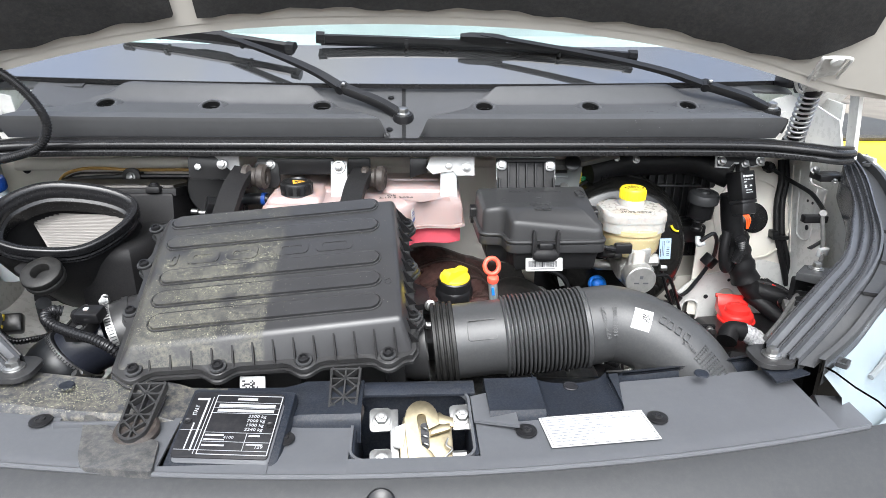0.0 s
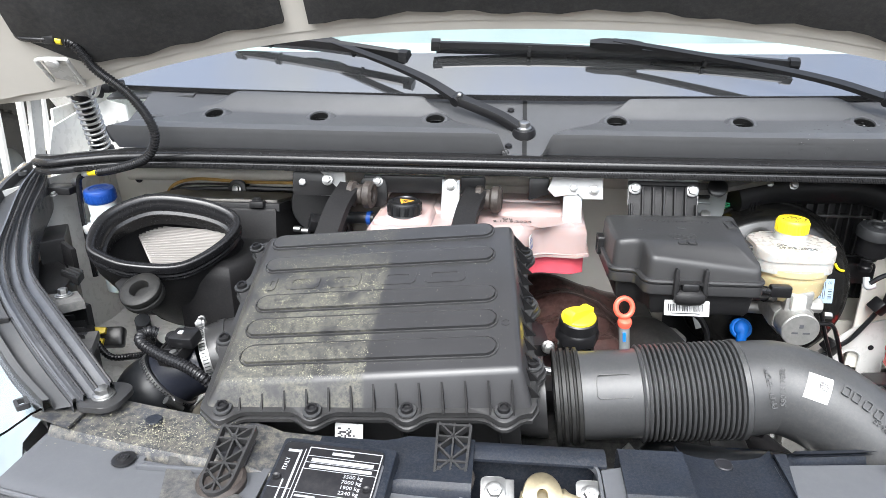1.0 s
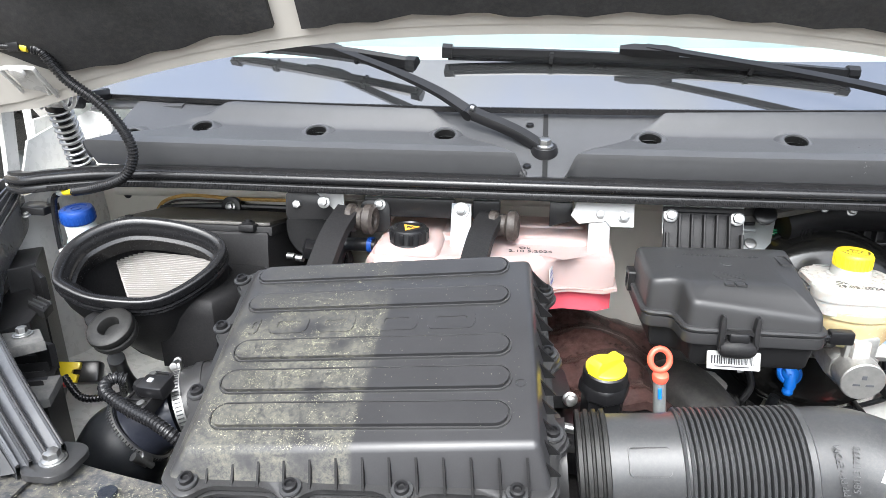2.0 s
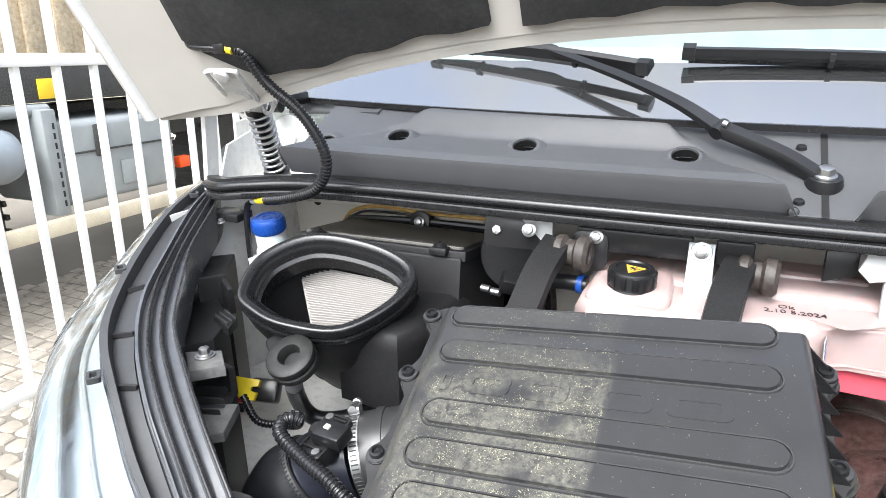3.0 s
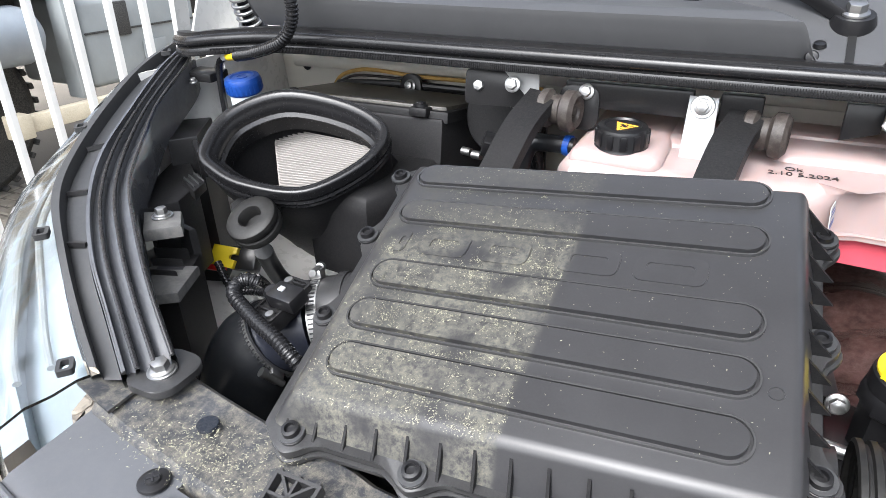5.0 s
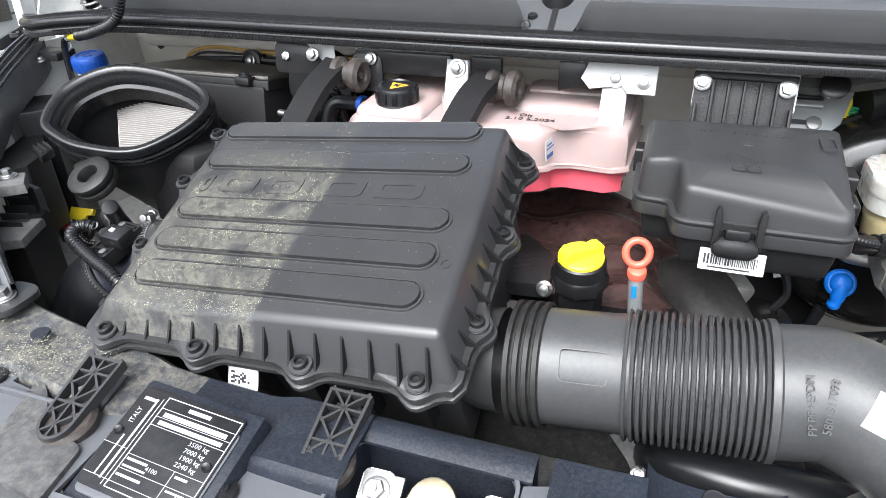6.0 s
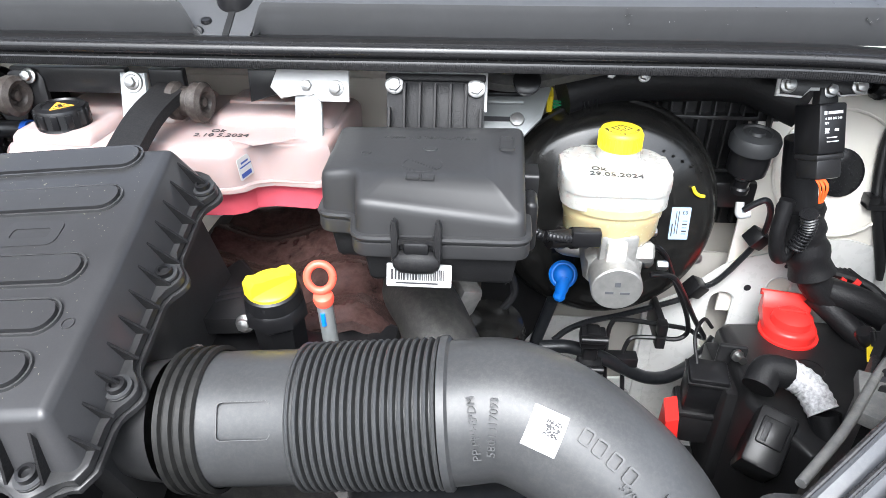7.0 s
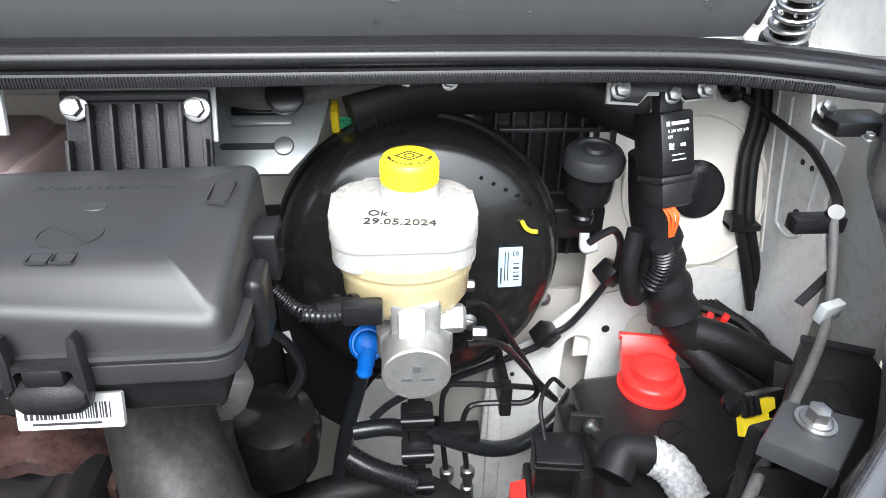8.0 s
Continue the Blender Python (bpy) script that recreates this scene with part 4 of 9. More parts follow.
def hood_latch():
    t = thing("hood_latch", (-0.035, 0.70, 1.05), "gold passivated steel hood latch in its dark pocket", "hood latch", move=(-0.008, 0.008, -0.010))
    base = pose(-0.034, 0.700, 1.112, 28, 0, 2)
    part("side_plate", prism(rounded(-0.064, -0.038, 0.012, 0.042, 0.005), 0.002, 0.0045, 0.0008, base), STEEL, t, "zinc plated side plate")
    part("side_plate", prism(rounded(-0.064, -0.038, -0.040, -0.010, 0.005), 0.002, 0.0045, 0.0008, base), STEEL, t, "zinc plated side plate")
    part("side_plate", prism(rounded(0.032, 0.060, 0.010, 0.042, 0.005), 0.002, 0.0045, 0.0008, base), STEEL, t, "zinc plated side plate")
    part("side_web", box(-0.040, -0.030, -0.042, 0.040, -0.002, 0.0045, 0.001, base), STEEL, t)
    for x, y in ((-0.050, 0.026), (-0.050, -0.024), (0.046, 0.026)):
        n = part("nut", bolt_bm(base @ Matrix.Translation((x, y, 0.0045)), 0.0105), STEEL, t, "flanged steel nut")
        part("stud", lathe([(0, 0), (0.0036, 0), (0.0034, 0.012), (0, 0.0125)], 12, base @ Matrix.Translation((x, y, 0.006))), STEEL, n)
    m = base @ Matrix.Translation((0, 0, 0.008))
    body = [(-0.028, -0.042), (0.026, -0.042), (0.032, -0.018), (0.032, 0.018), (0.020, 0.030), (-0.024, 0.026), (-0.030, 0.0)]
    part("latch_body", prism(body, -0.006, 0.004, 0.0015, m), GOLD, t)
    part("guide_plate", prism([(-0.038, -0.010), (-0.026, -0.014), (-0.020, 0.018), (-0.034, 0.012)], 0.001, 0.006, 0.001, m), TAB, t)
    arch = [(-0.020, -0.040)] + [(-0.003 + 0.020 * math.cos(radians(a)), 0.020 + 0.024 * math.sin(radians(a))) for a in range(180, -1, -15)] + [(0.018, 0.012), (0.004, 0.006), (0.003, 0.014)] + [(-0.003 + 0.007 * math.cos(radians(a)), 0.020 + 0.008 * math.sin(radians(a))) for a in range(30, 181, 30)] + [(-0.0055, -0.014), (0.006, -0.020), (0.012, -0.030), (0.010, -0.041)]
    part("hook", prism(arch, 0.004, 0.0085, 0.0012, m), GOLD, t, "curved catch hook")
    part("striker_slot", prism(rounded(-0.0045, 0.0050, -0.016, 0.016, 0.004), 0.0035, 0.0048, 0, m), INK_SHADE, t, "dark slot")
    part("striker_spring", tube([m @ Vector((0.0005 + 0.0035 * math.cos(k * 1.05), -0.014 + 0.0016 * k, 0.0055 + 0.0030 * math.sin(k * 1.05))) for k in range(16)], 0.0010, 6, 3), STEEL, t)
    part("finger", prism([(0.006, -0.002), (0.030, 0.004), (0.030, 0.012), (0.018, 0.011), (0.008, 0.006)], 0.007, 0.011, 0.0012, m), GOLD, t)
    part("side_lever", prism([(0.014, 0.014), (0.034, 0.008), (0.035, 0.020), (0.018, 0.026)], 0.004, 0.008, 0.0012, m), GOLD, t)
    part("pivot", lathe([(0, -0.004), (0.0085, -0.004), (0.0085, 0.009), (0.007, 0.0105), (0.003, 0.0105), (0, 0.009)], 20, m @ Matrix.Translation((0.004, -0.038, 0.006)) @ pose(0, 0, 0, 55, 0, 0)), STEEL, t)
    part("return_spring", tube([m @ Vector(q) for q in ((0.010, -0.040, 0.010), (0.022, -0.028, 0.010), (0.030, -0.020, 0.009), (0.024, -0.014, 0.009), (0.026, -0.006, 0.009))], 0.0012, 6), STEEL, t)
    part("return_spring", tube([m @ Vector(q) for q in ((-0.002, -0.041, 0.010), (-0.022, -0.042, 0.010), (-0.030, -0.040, 0.008), (-0.028, -0.032, 0.008))], 0.0012, 6), STEEL, t)
    part("cable_end", tube([m @ Vector((0.030, -0.026, 0.006)), m @ Vector((0.046, -0.026, 0.006))], 0.0055, 12), STEEL, t)
    part("cable", tube([m @ Vector((0.044, -0.026, 0.006)), m @ Vector((0.058, -0.024, 0.004)), m @ Vector((0.072, -0.020, -0.004))], 0.0035, 8), RUBBER, t)
    return t


hood_latch()


# ---- air cleaner and duct ----
def box_axes():
    x = Vector((1, 0.0, 0.096)).normalized()
    y = Vector((0.019, 1, 0.302))
    y = (y - x * y.dot(x)).normalized()
    m = Matrix((x, y, x.cross(y))).transposed().to_4x4()
    m.translation = (-0.2576, 0.9456, 1.1982)
    return m @ Matrix.Diagonal((0.929, 0.942, 1, 1))


BOX = box_axes()
LID = [(-0.187, 0.162), (0.197, 0.155), (0.205, -0.138), (-0.164, -0.143)]
LID_BOLTS = [(0.181, -0.162), (0.067, -0.165), (-0.047, -0.168), (-0.158, -0.166), (0.218, -0.090), (0.216, 0.027), (0.216, 0.143), (-0.216, 0.158), (-0.208, 0.060), (-0.196, -0.050), (0.06, 0.178), (-0.12, 0.182)]


def outline(poly, off, step=0.005, bumps=(), bump=0.014, width=0.013):
    """The outline of a polygon grown by off, with lobes round the bolts."""
    c = [sum(p[0] for p in poly) / len(poly), sum(p[1] for p in poly) / len(poly)]
    out = []
    n = len(poly)
    for i in range(n):
        a, b = Vector(poly[i]), Vector(poly[(i + 1) % n])
        d = (b - a).normalized()
        nr = Vector((d.y, -d.x))
        if nr.dot((a + b) / 2 - Vector(c)) < 0:
            nr = -nr
        k = max(2, int((b - a).length / step))
        for j in range(k):
            p = a.lerp(b, j / k)
            g = off
            q = p + nr * off
            for bo in bumps:
                e = (Vector(bo) - q).length
                if abs((Vector(bo) - p).dot(nr)) < 0.06:
                    t = abs((Vector(bo) - p).dot(d)) / width
                    if t < 2 and (Vector(bo) - p).dot(nr) > -0.01:
                        g += bump * max(0.0, 1 - (t / 2) ** 2) ** 2
            out.append(tuple(p + nr * g))
    return out


def air_box():
    t = thing("air_filter_box", (-0.265, 0.93, 1.06), "black plastic air filter box, lid half covered with leaf dirt", "air filter box")
    # lid: base, shoulder and top
    b = bmesh.new()
    base = [(-0.204, 0.172), (0.208, 0.166), (0.214, -0.158), (-0.182, -0.164)]
    lo = [b.verts.new((x, y, 0.003 - 0.061 * x)) for x, y in base]
    up = [b.verts.new((x, y, 0.035)) for x, y in LID]
    topf = b.faces.new(up)
    for i in range(4):
        b.faces.new((lo[i], lo[(i + 1) % 4], up[(i + 1) % 4], up[i]))
    bmesh.ops.bevel(b, geom=list(topf.edges) + [e for e in b.edges if (e.verts[0] in lo) != (e.verts[1] in lo)], offset=0.007, segments=3, profile=0.5, affect='EDGES')
    # gussets round the skirt
    gussets = []
    for k in range(14):
        u = -0.165 + 0.0275 * k
        gussets.append(prism([(-0.168, 0.004 - 0.061 * u), (-0.146, 0.004 - 0.061 * u), (-0.146, 0.026)], u - 0.0012, u + 0.0012, 0, BOX @ Matrix(((0, 0, 1, 0), (1, 0, 0, 0), (0, 1, 0, 0), (0, 0, 0, 1)))))
    for k in range(12):
        v = -0.14 + 0.026 * k
        gussets.append(prism([(0.224, -0.009), (0.198, -0.009), (0.198, 0.026)], v - 0.0012, v + 0.0012, 0, BOX @ Matrix(((1, 0, 0, 0), (0, 0, 1, 0), (0, 1, 0, 0), (0, 0, 0, 1)))))
    b.transform(BOX)
    lid = part("lid", b, LIDMAT, t, "black lid with raised pads, dusty on one half", smooth=35)
    for g in gussets:
        part("gusset", g, MATTE, lid, smooth=0)
    # raised pads
    for v, u0, u1 in ((0.141, -0.178, 0.172), (0.083, -0.172, 0.174), (-0.004, -0.160, 0.177), (-0.053, -0.158, 0.178), (-0.102, -0.150, 0.178)):
        out_, inn = stadium(u0, u1, v, 0.0180, 10), stadium(u0 + 0.004, u1 - 0.004, v, 0.0140, 10)
        m = BOX @ Matrix.Translation((0, 0, 0.0343)) @ pose(0, 0, 0, 0, 0, 0)
        part("pad", prism(inn, 0, 0.0050, 0.0020, m, seg=2), LIDMAT, lid)
        part("pad_rim", ring_prism(out_, stadium(u0 + 0.0016, u1 - 0.0016, v, 0.0164, 10), 0, 0.0034, m), LIDRIM, lid)
    # plain raised emblem shapes
    for u0, u1 in ((-0.155, -0.143), (-0.128, -0.078), (-0.066, -0.018), (0.010, 0.062), (0.074, 0.132)):
        r = min(0.009, (u1 - u0) / 2.2)
        o, i = rounded(u0, u1, 0.026, 0.056, r, 5), rounded(u0 + min(0.010, (u1 - u0) * 0.3), u1 - min(0.010, (u1 - u0) * 0.3), 0.035, 0.047, max(0.0008, r * 0.4), 5)
        part("emblem_shape", ring_prism(o, i, 0, 0.0016, BOX @ Matrix.Translation((0, 0, 0.0345))), LIDMAT, lid)
    for u, v in ((0.187, -0.06), (0.02, 0.10), (-0.02, 0.098)):
        part("ejector_mark", ring_prism(circle(0.0055, 16), circle(0.0045, 16), 0, 0.0009, BOX @ Matrix.Translation((u, v, 0.035))), LIDMAT, lid)
    # twin flange with lobes
    tilt = pose(0, 0, 0, 0, 3.5, 0)
    for z0, z1, off in ((-0.003, 0.004, 0.006), (-0.010, -0.005, 0.009)):
        o = outline(base, off, bumps=LID_BOLTS)
        part("flange", prism(o, z0, z1, 0.0012, BOX @ tilt), PLASTIC_D, t, "scalloped joint flange")
    o = outline(base, 0.002, bumps=LID_BOLTS)
    part("gasket", prism(o, -0.0055, -0.0025, 0, BOX @ tilt), INK_SHADE, t)
    for u, v in LID_BOLTS:
        m = BOX @ tilt @ Matrix.Translation((u, v, 0.004))
        s = part("screw", lathe([(0, 0), (0.0115, 0), (0.0115, 0.002), (0.0075, 0.0035), (0.0072, 0.008), (0.0045, 0.0085), (0.004, 0.0055), (0, 0.0055)], 20, m), PLASTIC_S, t)
        part("washer", ring_prism(circle(0.0112, 20), circle(0.0078, 20), 0.002, 0.0035, m), GREY_D, s)
    # lower half
    low = [(-0.195, 0.160), (0.196, 0.155), (0.200, -0.138), (-0.172, -0.148)]
    part("lower_body", prism([(x * 0.985, y * 0.95) for x, y in low], -0.150, -0.009, 0, BOX), PLASTIC_D, t)
    for k in range(6):
        u = -0.13 + 0.06 * k
        part("rib", box(u - 0.0015, u + 0.0015, -0.152, -0.13, -0.10, -0.012, 0, BOX), PLASTIC, t)
    part("sticker", prism(rounded(-0.016, 0.016, -0.010, 0.010, 0.001, 2), 0, 0.0006, 0, axes((-0.259, 0.800, 1.126), (0, -1, 0.35), (1, 0, 0))), PAPER, t, "white code sticker")
    rects = []
    random.seed(3)
    for i in range(10):
        for j in range(6):
            if random.random() < 0.5:
                rects.append((-0.013 + i * 0.002, -0.011 + i * 0.002, -0.007 + j * 0.002, -0.005 + j * 0.002))
    bars(rects, INK_SHADE, t, axes((-0.259, 0.7994, 1.1263), (0, -1, 0.35), (1, 0, 0)), "code_dots")
    # outlet on the right
    return t


def lid_material():
    """Dusty black plastic; the dirt ends at a straight edge where a cover lay."""
    m = pbr("lid_plastic", (0.029, 0.029, 0.031), 0.30, vary=0.10, grain=0.0, grain_scale=1400, dust=0.03, dust_scale=260)
    nd, ln = m.node_tree.nodes, m.node_tree.links
    p = nd["Principled BSDF"]
    old = p.inputs["Base Color"].links[0].from_socket
    tc = nd.new("ShaderNodeTexCoord")
    sep = nd.new("ShaderNodeSeparateXYZ")
    ln.new(tc.outputs["Object"], sep.inputs[0])

    def rng(src, a, b):
        r = nd.new("ShaderNodeMapRange")
        r.inputs["From Min"].default_value, r.inputs["From Max"].default_value = a, b
        ln.new(src, r.inputs["Value"])
        return r.outputs["Result"]

    def mul(a, b):
        n = nd.new("ShaderNodeMath")
        n.operation = 'MULTIPLY'
        ln.new(a, n.inputs[0])
        ln.new(b, n.inputs[1])
        return n.outputs[0]
    nz = nd.new("ShaderNodeTexNoise")
    nz.inputs["Scale"].default_value, nz.inputs["Detail"].default_value, nz.inputs["Roughness"].default_value = 210, 10, 0.8
    ln.new(tc.outputs["Object"], nz.inputs["Vector"])
    n2 = nd.new("ShaderNodeTexNoise")
    n2.inputs["Scale"].default_value, n2.inputs["Detail"].default_value = 24, 6
    ln.new(tc.outputs["Object"], n2.inputs["Vector"])
    wob = nd.new("ShaderNodeMath")
    wob.operation = 'MULTIPLY_ADD'
    wob.inputs[1].default_value = 0.010
    ln.new(nz.outputs["Fac"], wob.inputs[0])
    ln.new(sep.outputs["X"], wob.inputs[2])
    edge = rng(wob.outputs[0], 0.030, 0.024)
    front = rng(sep.outputs["Y"], 0.10, 0.02)
    fr2 = nd.new("ShaderNodeMath")
    fr2.operation = 'MULTIPLY_ADD'
    fr2.inputs[1].default_value, fr2.inputs[2].default_value = 0.75, 0.25
    ln.new(front, fr2.inputs[0])
    d = mul(mul(edge, fr2.outputs[0]), mul(rng(nz.outputs["Fac"], 0.42, 0.66), rng(n2.outputs["Fac"], 0.34, 0.56)))
    mixn = nd.new("ShaderNodeMix")
    mixn.data_type = 'RGBA'
    mixn.inputs[7].default_value = (0.155, 0.150, 0.116, 1)
    sc = nd.new("ShaderNodeMath")
    sc.operation = 'MULTIPLY'
    sc.inputs[1].default_value = 0.85
    ln.new(d, sc.inputs[0])
    ln.new(sc.outputs[0], mixn.inputs[0])
    ln.new(old, mixn.inputs[6])
    ln.new(mixn.outputs[2], p.inputs["Base Color"])
    oldr = p.inputs["Roughness"].links[0].from_socket
    ad = nd.new("ShaderNodeMath")
    ad.operation = 'ADD'
    ad.use_clamp = True
    ln.new(oldr, ad.inputs[0])
    ln.new(sc.outputs[0], ad.inputs[1])
    ln.new(ad.outputs[0], p.inputs["Roughness"])
    return m


LIDMAT = lid_material()
# lid plastic made lighter and glossier, so the pad rims carry edge highlights
LIDRIM = pbr("lid_ridge_highlight", (0.040, 0.040, 0.041), 0.22, vary=0.1, grain=0.02)
AIRBOX = air_box()


def debris():
    """Dry flecks of leaf and blossom on the lid and on the panel before it."""
    random.seed(11)
    b = bmesh.new()

    def fleck(p, nrm, s):
        a = random.uniform(0, 6.3)
        m = axes(p, nrm) @ pose(0, 0, 0, random.uniform(-14, 14), random.uniform(-14, 14), math.degrees(a))
        l, w = s, s * random.uniform(0.12, 0.45)
        vs = [b.verts.new(m @ Vector(q)) for q in ((-l, 0, 0), (-l * 0.2, w, 0.0004), (l, 0, 0), (-l * 0.1, -w, 0.0003))]
        b.faces.new(vs)
    nz = BOX.to_3x3() @ Vector((0, 0, 1))

    def lift(u, v):
        on = u > -0.155 and u < 0.172 and min(abs(v - c) for c in (0.141, 0.083, -0.004, -0.053, -0.102)) < 0.0135
        return 0.0396 if on else 0.0354
    n = 0
    while n < 8500:
        u, v = random.uniform(-0.168, 0.018), random.uniform(-0.145, 0.16)
        dens = 0.2 + 0.8 * max(0, min(1, (0.11 - v) / 0.08))
        if u < -0.13:
            dens *= 0.6
        c = max(0.0, noise.noise(Vector((u * 30, v * 55, 0))) * 1.1 + 0.35) * (0.4 + max(0.0, noise.noise(Vector((u * 130, v * 130, 4)))) * 2.2)
        if random.random() > dens * c * 1.3:
            continue
        n += 1
        fleck(BOX @ Vector((u, v, lift(u, v) + random.uniform(0, 0.0004))), nz, random.choice((0.0003, 0.0004, 0.0004, 0.0005, 0.0006, 0.0007, 0.0011)))
    for k in range(260):
        u, v = random.uniform(0.02, 0.19), random.uniform(-0.13, 0.15)
        fleck(BOX @ Vector((u, v, lift(u, v))), nz, random.uniform(0.0004, 0.0010))
    for k in range(1500):
        x, y = random.gauss(-0.45, 0.05), random.gauss(0.745, 0.022)
        if -0.58 < x < -0.37 and 0.705 < y < 0.775:
            fleck((x - 0.005, y + 0.016, 1.1415), (0, 0, 1), random.uniform(0.0005, 0.0016))
    return solo("leaf_debris", b, FLECK, "dry flecks of leaf and blossom scattered on the lid", "debris", "stuff", smooth=0)


FLECK = pbr("dry_fleck", (0.24, 0.235, 0.17), 0.7, vary=0.6, scale=200, grain=0.0)
debris()


def duct():
    t = thing("intake_duct", (0.15, 0.86, 1.06), "thick dark grey plastic intake duct with a ribbed bellows", "air duct", move=(0.001, 0.019, -0.025))
    ax = Vector((1.0, 0.0, 0.11)).normalized()
    o = Vector((-0.035, 0.879, 1.150))

    def along(a, b, prof, name, mat, n=48, label=""):
        return part(name, lathe([(r, z) for z, r in prof], n, axes(o + ax * a, ax)), mat, t, label)
    along(-0.02, 0, [(-0.03, 0.040), (0.0, 0.048), (0.02, 0.050)], "socket", PLASTIC_D)
    prof = []
    for k in range(4):
        z = 0.010 + 0.0085 * k
        prof += [(z, 0.0555), (z + 0.0012, 0.0585), (z + 0.0052, 0.0585), (z + 0.0064, 0.0550)]
    along(0, 0, prof, "clamp_collar", RUBBER_D, label="ringed rubber collar")
    along(0, 0, [(0.035, 0.0545), (0.045, 0.0535), (0.100, 0.0530), (0.118, 0.0545)], "front_tube", DUCT)
    prof = []
    n = 19
    for k in range(n):
        z = 0.112 + 0.1065 * k / (n - 1)
        prof += [(z - 0.0023, 0.0490), (z - 0.0015, 0.0572), (z, 0.0584), (z + 0.0015, 0.0572), (z + 0.0023, 0.0490)]
    along(0, 0, prof, "bellows", DUCT, 56, "ribbed black bellows")
    along(0, 0, [(0.220, 0.052), (0.2215, 0.0592), (0.227, 0.0592), (0.229, 0.056)], "end_ring", DUCT)
    # elbow
    e0 = o + ax * 0.226
    pts = [e0, e0 + ax * 0.045, e0 + Vector((0.093, -0.018, -0.006)), e0 + Vector((0.138, -0.042, -0.034)), e0 + Vector((0.166, -0.060, -0.076)), e0 + Vector((0.178, -0.072, -0.128)), e0 + Vector((0.180, -0.078, -0.19))]
    path = curve(pts, 10)
    elbow = part("elbow", sweep(path, circle(1.0, 40), scales=[0.0555 - 0.0035 * min(1, i / 30) for i in range(len(path))]), DUCT, t, "bent outlet elbow")
    # sticker that follows the elbow
    c = path[14]
    nrm = Vector((0.05, -0.80, 0.60)).normalized()
    fr = axes(c, nrm, (0.9, -0.25, -0.15))
    b = bmesh.new()
    g = [[None] * 7 for _ in range(7)]
    R = 0.0545
    cyl_axis = (path[16] - path[12]).normalized()
    side = cyl_axis.cross(nrm).normalized()
    for i in range(7):
        for j in range(7):
            a = -0.055 + 0.018 * (i / 6) * 2 - 0.018
            s = (i / 6 - 0.5) * 0.025
            w = (j / 6 - 0.5) * 0.029
            th = w / R
            g[i][j] = b.verts.new(c + cyl_axis * s + (nrm * math.cos(th) + side * math.sin(th)) * (R + 0.0011))
    for i in range(6):
        for j in range(6):
            b.faces.new((g[i][j], g[i + 1][j], g[i + 1][j + 1], g[i][j + 1]))
    lab = part("code_sticker", b, PAPER, elbow, "white square code sticker")
    b = bmesh.new()
    random.seed(9)
    for i in range(12):
        for j in range(12):
            if random.random() < 0.5:
                s, w = (i - 6) * 0.0009 + 0.004, (j - 6) * 0.0009 - 0.003
                q = []
                for ds, dw in ((0, 0), (0.0009, 0), (0.0009, 0.0009), (0, 0.0009)):
                    th = (w + dw) / R
                    q.append(b.verts.new(c + cyl_axis * (s + ds) + (nrm * math.cos(th) + side * math.sin(th)) * (R + 0.0014)))
                b.faces.new(q)
    part("code_dots", b, INK_SHADE, elbow)

    def surf(s, th, lift=0.0004):
        i = max(0, min(len(path) - 2, int(s)))
        q = path[i].lerp(path[i + 1], s - i)
        d = (path[i + 1] - path[i]).normalized()
        n0 = (nrm - d * nrm.dot(d)).normalized()
        sd = d.cross(n0)
        v = n0 * math.cos(th) + sd * math.sin(th)
        return q + v * (0.0535 + lift), v, d
    # raised lettering and a cast grid
    p, v, d = surf(4.5, 0.1, 0.0018)
    words("PP.PP+EPDM", 0.0085, DUCT, elbow, axes(p, v, v.cross(d)), "raised_lettering", 0.0006)
    p, v, d = surf(8.2, 0.12, 0.0012)
    words("5801317093", 0.0085, DUCT, elbow, axes(p, v, v.cross(d)), "raised_lettering", 0.0006)
    p, v, d = surf(27.0, 0.05, 0.0012)
    words("57966", 0.009, DUCT, elbow, axes(p, v, d), "raised_lettering", 0.0006)
    b = bmesh.new()
    for k in range(4):
        p, v, d = surf(20.0 + 1.9 * k, -0.18 + 0.02 * k, 0.0006)
        ring_prism(rounded(-0.0045, 0.0045, -0.006, 0.006, 0.002, 3), rounded(-0.003, 0.003, -0.0045, 0.0045, 0.001, 3), 0, 0.001, axes(p, v, d), b)
    part("raised_emblem", b, DUCT, elbow, "plain raised emblem shapes")
    b = bmesh.new()
    for i in range(9):
        for j in range(7):
            p, v, d = surf(29.0 + 0.75 * i, -0.28 + 0.075 * j, 0.0004)
            box(-0.0014, 0.0014, -0.0014, 0.0014, 0, 0.0011, m=axes(p, v, d), bm=b)
    part("raised_dots", b, DUCT, elbow)
    p = o + ax * 0.075
    up = Vector((0, -0.75, 0.66))
    m = axes(p + up * 0.0532, up, ax)
    part("raised_line", ring_prism(rounded(-0.02, 0.02, -0.014, 0.014, 0.004, 4), rounded(-0.0195, 0.0195, -0.0135, 0.0135, 0.0036, 4), -0.002, 0.0006, m), DUCT, t)
    return t


duct()


